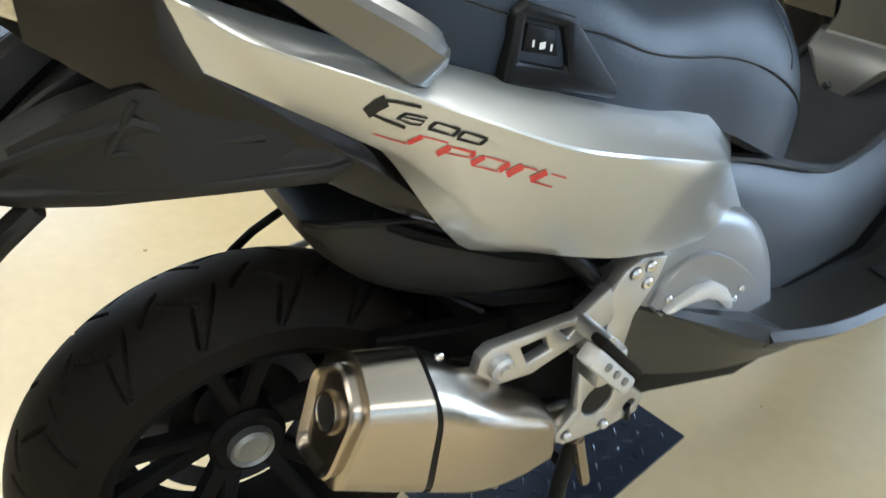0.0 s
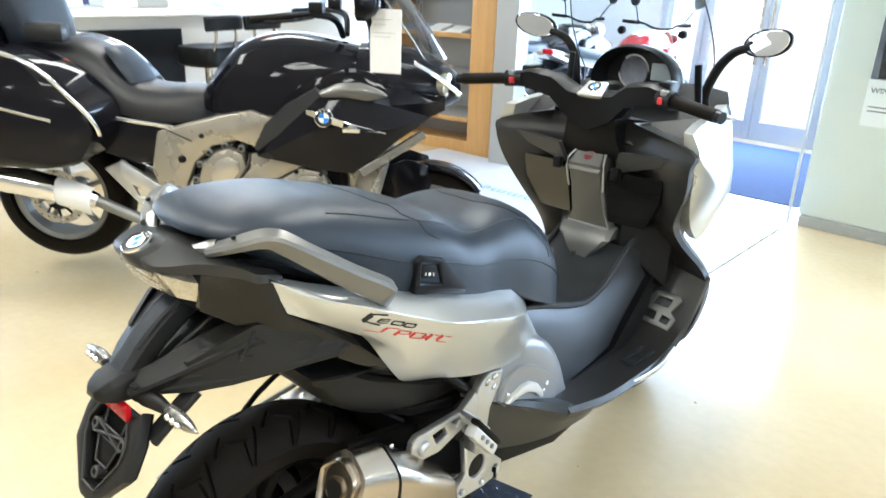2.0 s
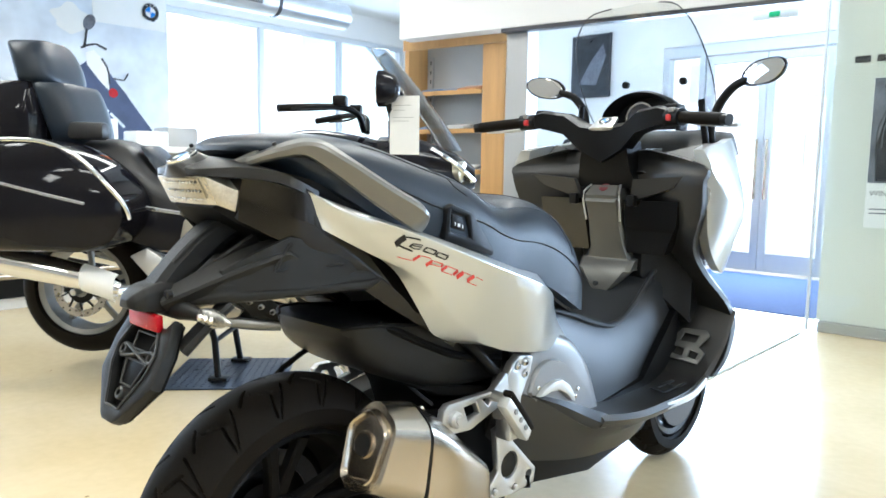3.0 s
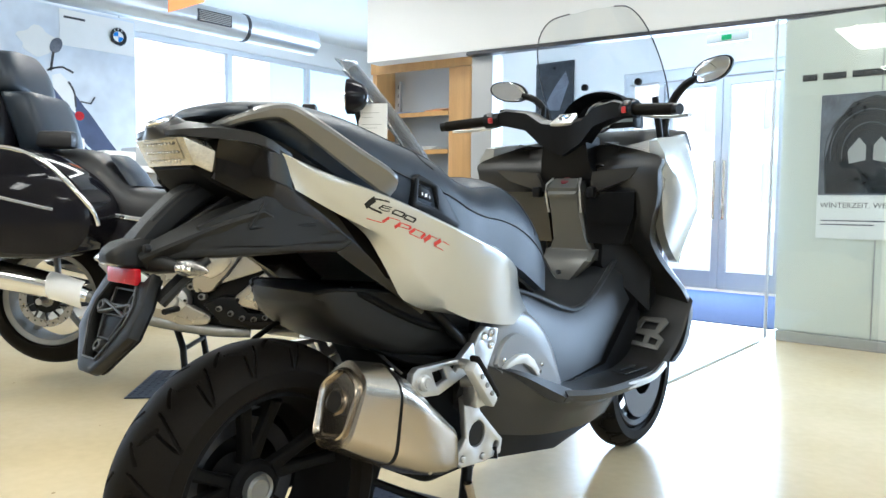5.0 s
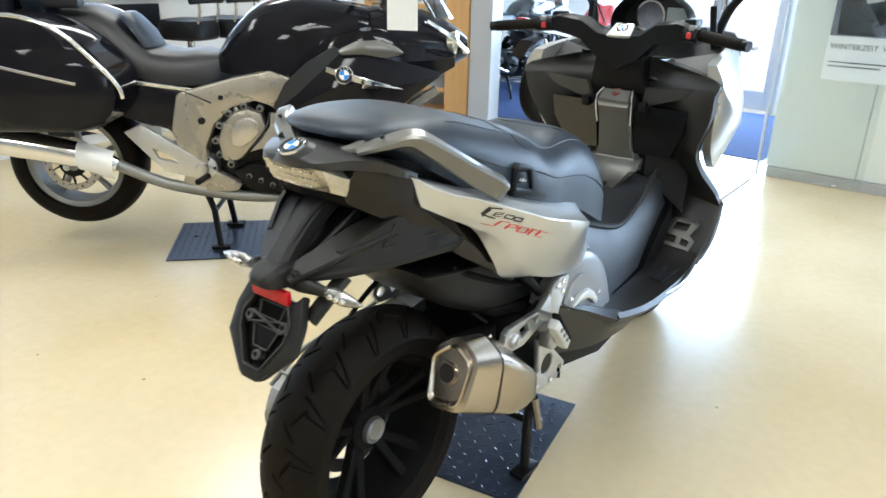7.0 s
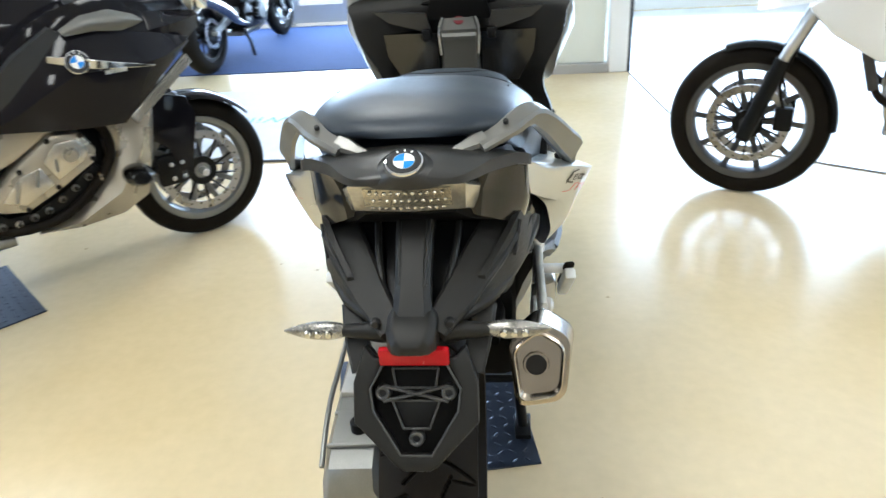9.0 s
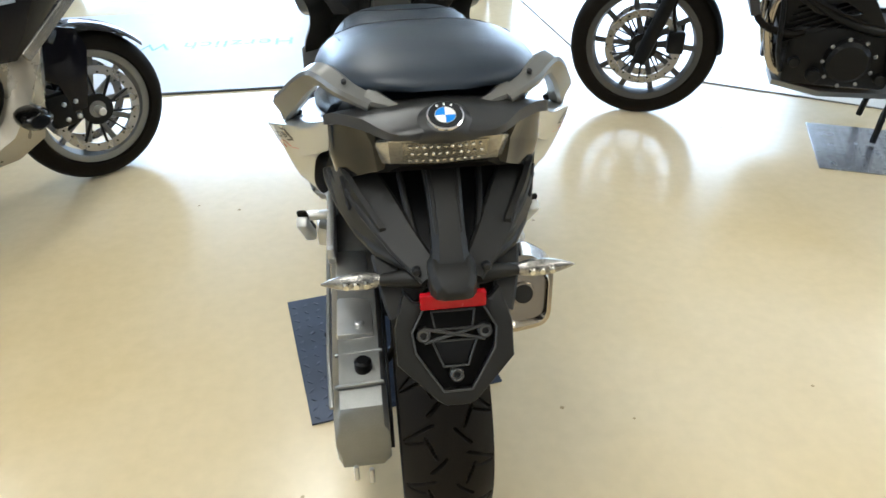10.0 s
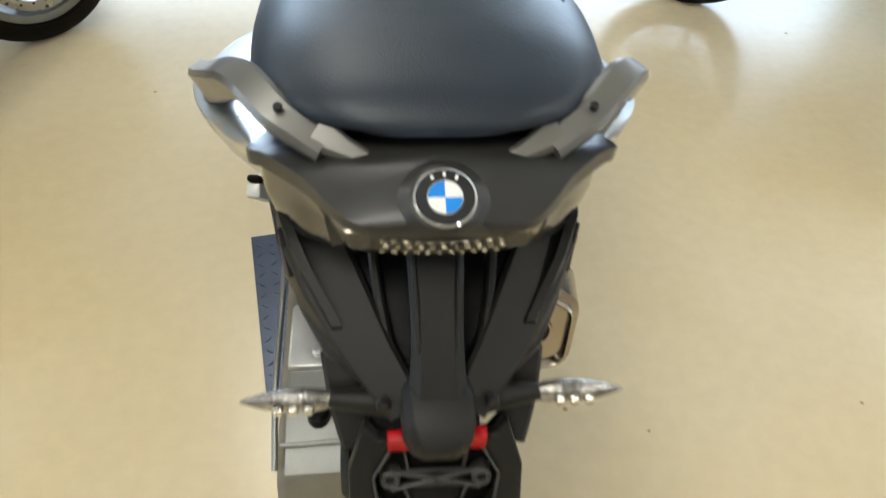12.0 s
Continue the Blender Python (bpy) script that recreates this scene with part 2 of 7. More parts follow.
# ---- mesh helpers ----


def part(name, bm, material, parent=None, label="", smooth=38, flip=False):
    """One mesh object from a bmesh, under a thing or a part."""
    if flip:
        bmesh.ops.scale(bm, vec=(-1, 1, 1), verts=bm.verts)
        bmesh.ops.reverse_faces(bm, faces=bm.faces)
    me = bpy.data.meshes.new(name)
    bm.to_mesh(me)
    bm.free()
    me.materials.append(material)
    if smooth:
        me.polygons.foreach_set("use_smooth", [True] * len(me.polygons))
        me.set_sharp_from_angle(angle=radians(smooth))
    ob = new(name, me)
    if parent:
        ob.parent = parent
    if label:
        ob["label"] = label
    return ob


def thing(name, m, label, category, group="", kind=""):
    ob = new(name)
    ob.empty_display_size = 0.1
    ob.matrix_world = m
    return tagged(ob, label, category, group, kind)


def clean(bm):
    bmesh.ops.recalc_face_normals(bm, faces=bm.faces)
    return bm


def bevel(bm, w, seg=2, least=25):
    edges = [e for e in bm.edges if len(e.link_faces) == 2 and e.calc_face_angle(0) > radians(least)]
    if edges and w:
        bmesh.ops.bevel(bm, geom=edges, offset=w, segments=seg, profile=0.5, affect="EDGES", clamp_overlap=True)
    return bm


def box(x0, x1, y0, y1, z0, z1, w=0.0, seg=2):
    bm = bmesh.new()
    bmesh.ops.create_cube(bm, size=1)
    for v in bm.verts:
        v.co = (x0 + (v.co.x + 0.5) * (x1 - x0), y0 + (v.co.y + 0.5) * (y1 - y0), z0 + (v.co.z + 0.5) * (z1 - z0))
    return bevel(bm, w, seg)


def merge(*bms):
    """Several bmeshes as one."""
    out = bms[0]
    for b in bms[1:]:
        me = bpy.data.meshes.new("tmp")
        b.to_mesh(me)
        b.free()
        out.from_mesh(me)
        bpy.data.meshes.remove(me)
    return out


def moved(bm, m):
    bmesh.ops.transform(bm, matrix=m, verts=bm.verts)
    return bm


def loft(rings, caps=True, closed=True):
    """A skin over rings of equal length."""
    bm = bmesh.new()
    vs = [[bm.verts.new(p) for p in r] for r in rings]
    n = len(rings[0])
    for a, b in zip(vs, vs[1:]):
        for i in range(n if closed else n - 1):
            bm.faces.new((a[i], a[(i + 1) % n], b[(i + 1) % n], b[i]))
    if caps and closed:
        bm.faces.new(vs[0][::-1])
        bm.faces.new(vs[-1])
    return clean(bm)


def smooth_rows(rows, n):
    """Rows of numbers, refined to n rows along a smooth curve through them."""
    r = np.array(rows, float)
    out = []
    for t in np.linspace(0, len(r) - 1, n):
        i = min(int(t), len(r) - 2)
        u = t - i
        p0, p1, p2, p3 = r[max(i - 1, 0)], r[i], r[i + 1], r[min(i + 2, len(r) - 1)]
        out.append(0.5 * (2 * p1 + (p2 - p0) * u + (2 * p0 - 5 * p1 + 4 * p2 - p3) * u * u + (3 * p1 - p0 - 3 * p2 + p3) * u ** 3))
    return out


def tube(points, radius, seg=10, n=0, caps=True):
    """A round bar along a line; radius a number or one for each point."""
    pts = [Vector(p) for p in points]
    rad = [radius] * len(pts) if isinstance(radius, (int, float)) else list(radius)
    if n:
        rows = smooth_rows([(*p, r) for p, r in zip(pts, rad)], n)
        pts, rad = [Vector(r[:3]) for r in rows], [r[3] for r in rows]
    rings = []
    side = None
    for i, p in enumerate(pts):
        d = (pts[min(i + 1, len(pts) - 1)] - pts[max(i - 1, 0)]).normalized()
        if side is None:
            side = d.orthogonal().normalized()
        side = (side - d * side.dot(d)).normalized()
        up = d.cross(side)
        rings.append([p + (side * math.cos(a) + up * math.sin(a)) * rad[i] for a in (2 * math.pi * k / seg for k in range(seg))])
    return loft(rings, caps)


def bar(points, w, h, up=(0, 0, 1), n=0, round_=0.004):
    """A flat bar of width w and height h along a line; w and h numbers or one for each point."""
    ws = [w] * len(points) if isinstance(w, (int, float)) else list(w)
    hs = [h] * len(points) if isinstance(h, (int, float)) else list(h)
    rows = [(*p, a, b) for p, a, b in zip(points, ws, hs)]
    if n:
        rows = smooth_rows(rows, n)
    pts = [Vector(r[:3]) for r in rows]
    rings = []
    for i, p in enumerate(pts):
        d = (pts[min(i + 1, len(pts) - 1)] - pts[max(i - 1, 0)]).normalized()
        s = d.cross(Vector(up)).normalized()
        u = s.cross(d)
        a, b = rows[i][3] / 2, rows[i][4] / 2
        c = min(round_, a * 0.6, b * 0.6)
        rings.append([p + s * x + u * y for x, y in ((-a + c, -b), (a - c, -b), (a, -b + c), (a, b - c), (a - c, b), (-a + c, b), (-a, b - c), (-a, -b + c))])
    return loft(rings)


AX = {"x": lambda u, v, w: (w, u, v), "y": lambda u, v, w: (u, w, v), "z": lambda u, v, w: (u, v, w)}


def plate(outline, axis, a, b, w=0.002, holes=()):
    """An outline in the plane across an axis, with thickness from a to b and softened edges."""
    bm = bmesh.new()
    put = AX[axis]
    if not holes:
        lo = [bm.verts.new(put(u, v, a)) for u, v in outline]
        bm.faces.new(lo)
    else:
        edges = []
        for ring in (outline, *holes):
            vs = [bm.verts.new(put(u, v, a)) for u, v in ring]
            edges += [bm.edges.new((p, q)) for p, q in zip(vs, vs[1:] + vs[:1])]
        bmesh.ops.triangle_fill(bm, edges=edges, use_beauty=True)
    ext = bmesh.ops.extrude_face_region(bm, geom=list(bm.faces))
    d = Vector(put(0, 0, b - a))
    bmesh.ops.translate(bm, vec=d, verts=[e for e in ext["geom"] if isinstance(e, bmesh.types.BMVert)])
    clean(bm)
    return bevel(bm, w, 2, 50)


def circle(u, v, r, n=16):
    return [(u + r * math.cos(2 * math.pi * k / n), v + r * math.sin(2 * math.pi * k / n)) for k in range(n)]


def lathe(profile, axis="x", seg=32, centre=(0, 0, 0), close=False):
    """A profile of (radius, place along the axis) turned round the axis."""
    rings = []
    for k in range(seg):
        a = 2 * math.pi * k / seg
        rings.append([Vector(centre) + Vector(AX[axis](r * math.cos(a), r * math.sin(a), h)) for r, h in profile])
    bm = bmesh.new()
    vs = [[bm.verts.new(p) for p in r] for r in rings]
    n = len(profile)
    for i in range(seg):
        p, q = vs[i], vs[(i + 1) % seg]
        for j in range(n if close else n - 1):
            k = (j + 1) % n
            bm.faces.new((p[j], p[k], q[k], q[j]))
    bmesh.ops.remove_doubles(bm, verts=bm.verts, dist=1e-6)
    return clean(bm)


def disc(centre, axis, r, h, w=0.0, seg=24):
    """A round solid of height h, centred, with softened rims."""
    return lathe([(0, -h / 2), (r - w, -h / 2), (r, -h / 2 + w), (r, h / 2 - w), (r - w, h / 2), (0, h / 2)], axis, seg, centre)


def solid(bm, t):
    """Thickness for an open skin."""
    bmesh.ops.solidify(bm, geom=list(bm.faces), thickness=t)
    return clean(bm)


def lettering(text, size, shear=0.0, spacing=1.0, depth=0.0):
    """Raised characters of the built-in font, as a bmesh in the xy plane from the origin."""
    cu = bpy.data.curves.new("letters", "FONT")
    cu.body, cu.size, cu.shear, cu.space_character, cu.extrude = text, size, shear, spacing, depth
    ob = bpy.data.objects.new("letters", cu)
    scene.collection.objects.link(ob)
    me = bpy.data.meshes.new_from_object(ob.evaluated_get(bpy.context.evaluated_depsgraph_get()))
    bm = bmesh.new()
    bm.from_mesh(me)
    bpy.data.objects.remove(ob)
    bpy.data.curves.remove(cu)
    bpy.data.meshes.remove(me)
    return bm


def bolt(centre, axis, r, parent, material=None, name="bolt"):
    return part(name, merge(disc(centre, axis, r, r * 1.2, r * 0.25, 14), disc(centre, axis, r * 0.5, r * 1.5, 0, 6)), material or CHROME, parent)


def roundel(parent, m, r, name="badge"):
    """A round badge: dark ring with bright rims, and quarters of two colours."""
    base = part(name, moved(lathe([(0, 0), (r, 0), (r, r * 0.1), (r * 0.96, r * 0.16), (r * 0.62, r * 0.16), (r * 0.60, r * 0.12), (0, r * 0.12)], "z", 40), m), INK, parent, "round badge with a dark ring")
    part("rim", moved(lathe([(r * 0.97, 0), (r * 1.05, 0), (r * 1.05, r * 0.14), (r * 0.97, r * 0.19)], "z", 40, close=True), m), CHROME, base)
    part("ring", moved(lathe([(r * 0.575, 0.1 * r), (r * 0.605, 0.1 * r), (r * 0.605, r * 0.18), (r * 0.575, r * 0.18)], "z", 40, close=True), m), CHROME, base)
    for k in range(4):
        a0 = k * math.pi / 2
        pts = [(0, 0)] + [(r * 0.575 * math.cos(a0 + math.pi / 2 * i / 8), r * 0.575 * math.sin(a0 + math.pi / 2 * i / 8)) for i in range(9)]
        part("quarter", moved(plate(pts, "z", r * 0.12, r * 0.17, 0), m), BLUE if k % 2 else WHITE, base)
    for k in range(3):
        a = math.radians(60 + 30 * k)
        part("mark", moved(box(-r * 0.05, r * 0.05, -r * 0.08, r * 0.08, r * 0.16, r * 0.18), m @ pose(r * 0.81 * math.cos(a), r * 0.81 * math.sin(a), 0, 0, 0, math.degrees(a) - 90)), WHITE, base)
    return base


def tyre_mesh(centre, R, W, seg, groove):
    """A tyre with rounded crown and side walls; groove(angle, across) gives the depth of the tread pattern."""
    prof = []
    for k in range(61):
        u = -1 + 2 * k / 60
        prof.append((R - 0.42 * W * (abs(u) ** 2.3) * 0.75, u * W / 2, u))
    r_end = prof[0][0]
    rim = R - 0.60 * W
    full = [(rim, -W * 0.36, None), (rim + 0.010, -W * 0.42, None), (r_end - 0.03, -W * 0.495, None)] + prof + [(r_end - 0.03, W * 0.495, None), (rim + 0.010, W * 0.42, None), (rim, W * 0.36, None)]
    bm = bmesh.new()
    rings = []
    for k in range(seg):
        a = 2 * math.pi * k / seg
        ring = []
        for r, h, u in full:
            d = groove(a, u) if u is not None else 0.0
            ring.append(bm.verts.new((centre[0] + h, centre[1] + (r - d) * math.cos(a), centre[2] + (r - d) * math.sin(a))))
        rings.append(ring)
    for k in range(seg):
        p, q = rings[k], rings[(k + 1) % seg]
        for j in range(len(full) - 1):
            bm.faces.new((p[j], p[j + 1], q[j + 1], q[j]))
    return clean(bm)


def chevrons(n, R, depth=0.009, wide=0.0022):
    """Thin hooked tread cuts: a slanted one by the crown, a short hook and a long one to the shoulder, on both sides in turn."""
    step = 2 * math.pi / n
    cuts = ((0.0, 0.08, 0.46, 0.34, -0.10), (0.02, 0.30, 0.52, -0.62, 0.0), (0.44, 0.32, 0.96, 0.10, 0.20), (0.74, 0.52, 0.94, 0.12, 0.0))

    def f(a, u):
        s = abs(u)
        if s > 0.97 or s < 0.06:
            return 0.0
        best = 9.0
        for off, lo, hi, slope, bend in cuts:
            if lo < s < hi:
                base = a + (step / 2 if u < 0 else 0) - step * off - slope * (s - lo) - bend * (s - lo) ** 2
                d = abs((base + step / 2) % step - step / 2) * R / math.hypot(1, slope * R / 0.085)
                ends = min(1.0, (s - lo) / 0.04, (hi - s) / 0.04)
                best = min(best, d / max(0.2, ends))
        return depth * max(0.0, min(1.0, (wide * 1.6 - best) / wide))
    return f

# ---- the setting ----


def setting(name, bm, material, label, category, smooth=0):
    return tagged(part(name, bm, material, None, "", smooth), label, category, kind="structure")


CH = 3.05
setting("floor", box(-6.7, 6.7, -6.2, 6.9, -0.1, 0.0), FLOORM, "glossy beige vinyl showroom floor with faint scuffs", "floor")
setting("ground", box(-60, 60, -60, 60, -0.4, -0.15), OUT, "pale paving outside the showroom windows", "ground")
setting("ceiling", box(-6.7, 6.7, -6.2, 6.9, CH, CH + 0.1), CEIL, "white painted showroom ceiling", "ceiling")

# light tile field and its edging on the right-hand side of the showroom
edge = [(1.03, 4.22), (1.17, 2.66), (2.39, 1.86), (6.6, 0.6), (6.6, 6.6), (1.03, 6.6)]
# daylight glare on this side is put into the tile colour
setting("tile_field", plate(edge, "z", -0.05, 0.003, 0.0), TILE, "pale floor tiles beside the beige vinyl, whitened for daylight glare", "floor")
rail = tagged(part("floor_trim", merge(bar([(1.03, 4.22, 0.003), (1.17, 2.66, 0.003), (2.39, 1.86, 0.003), (6.6, 0.6, 0.003)], 0.009, 0.008, round_=0.002)), GREYPANEL, None, "", 0), "thin grey metal strip between vinyl and tiles", "floor trim", kind="structure")

# blue carpet of the entrance
setting("carpet", box(-4.6, -0.33, 4.66, 6.62, -0.02, 0.006, 0.003), CARPET, "dark blue entrance carpet laid on the floor", "carpet")


def wall_with_openings(name, axis, at, thick, lo, hi, openings, material, label):
    """A wall along an axis from lo to hi, with openings (from, to, sill, head) cut through it."""
    pieces = []

    def piece(u0, u1, z0, z1):
        if u1 - u0 < 0.001 or z1 - z0 < 0.001:
            return
        pieces.append(box(u0, u1, at, at + thick, z0, z1) if axis == "x" else box(at, at + thick, u0, u1, z0, z1))
    u = lo
    for a, b, s, h in openings:
        piece(u, a, 0, CH)
        piece(a, b, 0, s)
        piece(a, b, h, CH)
        u = b
    piece(u, hi, 0, CH)
    return setting(name, merge(*pieces), material, label, "wall")


def window(name, axis, at, u0, u1, z0, z1, bars, transom=None, frame=FRAME, d=0.07):
    """A glazed window: outer frame, mullions and panes."""
    w = thing(name, Matrix(), "large showroom window with pale metal mullions", "window", kind="structure")
    put = (lambda a, b, p, q, c, e: box(a, b, at + c, at + e, p, q, 0.004)) if axis == "x" else (lambda a, b, p, q, c, e: box(at + c, at + e, a, b, p, q, 0.004))
    part("window_frame", merge(put(u0, u1, z0, z0 + 0.06, 0, d), put(u0, u1, z1 - 0.06, z1, 0, d), put(u0, u0 + 0.06, z0 + 0.06, z1 - 0.06, 0, d), put(u1 - 0.06, u1, z0 + 0.06, z1 - 0.06, 0, d)), frame, w, "", 0)
    us = [u0] + list(bars) + [u1]
    for b in bars:
        part("mullion", put(b - 0.035, b + 0.035, z0 + 0.06, z1 - 0.06, 0.003, d - 0.003), frame, w, "", 0)
    if transom:
        for a, b in zip(us, us[1:]):
            part("transom", put(a + 0.06, b - 0.06, transom - 0.025, transom + 0.025, 0.006, d - 0.006), frame, w, "", 0)
    for a, b in zip(us, us[1:]):
        p = part("pane", put(a + 0.03, b - 0.03, z0 + 0.03, z1 - 0.03, d / 2 - 0.003, d / 2 + 0.003), GLASS, w, "", 0)
        p.visible_shadow = False
    return w


wall_with_openings("wall_west", "y", -6.7, 0.2, -6.2, 6.9, [(-2.6, 6.6, 0.35, 2.72)], WALL, "white outer wall with a long window band")
window("window_1", "y", -6.6, -2.6, 6.6, 0.35, 2.72, [-1.2, 0.3, 1.7, 3.0, 4.25, 5.45], None)
wall_with_openings("wall_east", "y", 6.5, 0.2, -6.2, 6.9, [(-3.5, 4.5, 0.35, 2.6)], REARWALL, "unseen outer wall with assumed windows, darkened to cut bounce light")
# assumed window, never in view
window("window_2", "y", 6.55, -3.5, 4.5, 0.35, 2.6, [-2, -0.5, 1, 2.5], None)
wall_with_openings("wall_south", "x", -6.4, 0.2, -6.7, 6.7, [], REARWALL, "plain unseen rear wall, darkened to cut bounce light")
wall_with_openings("wall_north", "x", 6.7, 0.2, -6.7, 6.7, [(-6.2, -4.7, 0.35, 2.7), (-2.56, -0.79, 0.0, 2.34), (1.3, 4.8, 0.10, 2.6)], WALL, "white street wall with entrance and windows")
window("window_3", "x", 6.75, -6.2, -4.7, 0.35, 2.7, [-5.45], None)
window("window_4", "x", 6.75, 1.3, 4.8, 0.10, 2.6, [2.45, 3.6], None)

# glazed entrance with two leaves
entrance = thing("door_1", Matrix(), "glazed double entrance door in grey metal frames", "door", kind="structure")
part("door_frame", merge(box(-2.56, -2.50, 6.72, 6.86, 0, 2.34, 0.004), box(-2.16, -2.10, 6.72, 6.86, 0, 2.22, 0.004), box(-0.85, -0.79, 6.72, 6.86, 0, 2.34, 0.004), box(-2.50, -0.85, 6.72, 6.86, 2.22, 2.34, 0.004)), FRAME, entrance, "", 0)
part("side_light", box(-2.50, -2.16, 6.772, 6.778, 0.02, 2.22), GLASS, entrance, "fixed side pane", 0).visible_shadow = False
for a, b in ((-2.10, -1.475), (-1.475, -0.85)):
    leaf = part("door_leaf", merge(box(a + 0.004, a + 0.075, 6.75, 6.80, 0.02, 2.21, 0.003), box(b - 0.075, b - 0.004, 6.75, 6.80, 0.02, 2.21, 0.003), box(a + 0.075, b - 0.075, 6.75, 6.80, 0.02, 0.20, 0.003), box(a + 0.075, b - 0.075, 6.75, 6.80, 2.13, 2.21, 0.003)), FRAME, entrance, "", 0)
    part("pane", box(a + 0.07, b - 0.07, 6.772, 6.778, 0.18, 2.15), GLASS, leaf, "", 0).visible_shadow = False
    x = (b - 0.05) if a < -2 else (a + 0.05)
    part("push_bar", tube([(x, 6.70, 0.75), (x, 6.70, 1.35)], 0.014, 10), STEEL, leaf)

# inner partition: bulkhead, rail, post and the panel with the poster
ASKEW = Matrix.Translation((-0.2, 4.3, 0)) @ pose(0, 0, 0, 0, 0, 9) @ Matrix.Translation((0.2, -4.3, 0))
setting("bulkhead", moved(box(-3.65, 6.40, 4.28, 4.46, 2.14, CH), ASKEW), WALL, "white bulkhead above the inner glass partition", "wall")
setting("partition_rail", moved(box(-2.62, 6.4, 4.27, 4.36, 2.105, 2.136, 0.004), ASKEW), TRIM, "dark metal head rail of the glass partition", "rail")
setting("pillar", moved(box(-2.615, -2.42, 4.36, 4.56, 0, 2.138, 0.006), ASKEW), GREYPANEL, "pale grey square pillar beside the shelf", "pillar")
panel = thing("partition_panel", Matrix(), "cream glass wall panel carrying a poster, on a low plinth", "wall panel", kind="structure")
part("panel_sheet", box(-0.215, 0.86, 4.27, 4.33, 0.07, 2.10, 0.003), CREAM, panel, "", 0)
part("plinth", box(-0.20, 0.88, 4.235, 4.35, 0.0, 0.068, 0.004), GREYPANEL, panel, "", 0)
part("end_post", box(0.885, 1.02, 4.235, 4.37, 0.0, 2.10, 0.006), WALL, panel, "white end post", 0)
part("edge_strip", box(1.022, 1.045, 4.235, 4.37, 0.0, 2.10, 0.003), TRIM, panel, "dark edge strip", 0)
part("joint", box(0.345, 0.353, 4.264, 4.271, 0.07, 2.10), GREYPANEL, panel, "", 0)
door2 = thing("door_2", Matrix(), "clear sliding glass door leaf pushed open", "door", kind="structure")
part("pane", box(-0.245, 0.40, 4.195, 4.207, 0.02, 2.095, 0.002), GLASS, door2, "", 0)
part("edge_profile", box(-0.26, -0.245, 4.188, 4.214, 0.01, 2.10, 0.002), FRAME, door2, "pale metal edge", 0)

# writing and poster on the panel
sign = thing("panel_lettering", Matrix(), "dark grey lettering line on the cream panel", "lettering")
x = -0.10
for i, w in enumerate((0.085, 0.0, 0.13, 0.0, 0.24, 0.0, 0.20)):
    if w:
        part("bar", box(x, x + w, 4.262, 4.2695, 1.695, 1.735), GREY, sign, "", 0)
        x += w + 0.035
poster = thing("poster", Matrix(), "clothing poster with a dark jacket photo and caption", "poster")
part("sheet", box(0.015, 0.615, 4.258, 4.268, 0.69, 1.60), PAPER, poster, "", 0)
photo = part("photo", box(0.02, 0.61, 4.253, 4.2575, 0.965, 1.595), PHOTOGREY, poster, "blue-grey photo ground", 0)
part("jacket", plate([(0.06, 0.975), (0.05, 1.18), (0.10, 1.40), (0.20, 1.54), (0.32, 1.575), (0.44, 1.54), (0.53, 1.40), (0.58, 1.18), (0.57, 0.975)], "y", 4.2495, 4.2525, 0), PHOTO, photo, "dark jacket shape", 0)
for k in range(5):
    r0 = 0.25 - 0.032 * k
    arc = [(0.30 + r0 * math.cos(t), 0.0, 1.22 + 1.25 * r0 * math.sin(t)) for t in np.linspace(math.pi * 1.05, -0.05 * math.pi, 18)]
    part("fold", moved(bar(arc, 0.003, 0.010, up=(0, 1, 0), round_=0.001), pose(0, 4.2485, 0)), PHOTOGREY if k % 2 else GREY, photo, "", 0)
for s in (-1, 1):
    part("badge_patch", plate([(0.30 + s * 0.02, 1.18), (0.30 + s * 0.11, 1.16), (0.30 + s * 0.12, 1.24), (0.30 + s * 0.06, 1.32), (0.30 + s * 0.02, 1.27)], "y", 4.2465, 4.249, 0), GREYPANEL, photo, "pale grey patch", 0)
t = lettering("WINTERZEIT. WELLNESSZEIT.", 0.047)
part("caption", moved(t, pose(0.035, 4.2572, 0.885, 90, 0, 0)), TRIM, poster, "", 0)
for z, w in ((0.80, 0.36), (0.775, 0.30)):
    part("small_print", box(0.04, 0.04 + w, 4.2560, 4.2575, z, z + 0.008), PHOTOGREY, poster, "", 0)

# lamps on the ceiling
for x, y in ((-3.3, 2.2), (-0.6, 2.0), (4.6, 2.6), (-0.6, -0.8), (2.4, -0.8), (-3.3, -0.8), (-0.6, -3.6), (2.4, -3.6)):
    la = tagged(new("ceiling_light"), "white ceiling lamp with two fluorescent tubes", "ceiling light", "ceiling lamps")
    la.location = (x, y, CH)
    part("housing", box(-0.09, 0.09, -0.65, 0.65, -0.07, 0.0, 0.004), WHITEPLASTIC, la, "", 0)
    for s in (-1, 1):
        part("tube", moved(tube([(0, -0.6, 0), (0, 0.6, 0)], 0.014, 10), pose(s * 0.045, 0, -0.088)), TUBE, la, "glowing tube")
    lamp("tube_light", "AREA", look((x, y, CH - 0.12), (x, y + 1e-4, 0)), 18, WARM, (0.5, 1.4))
vest = tagged(new("ceiling_light"), "white ceiling lamp over the entrance carpet", "ceiling light", "ceiling lamps")
vest.location = (-1.9, 5.5, CH)
part("housing", box(-0.09, 0.09, -0.4, 0.4, -0.07, 0.0, 0.004), WHITEPLASTIC, vest, "", 0)
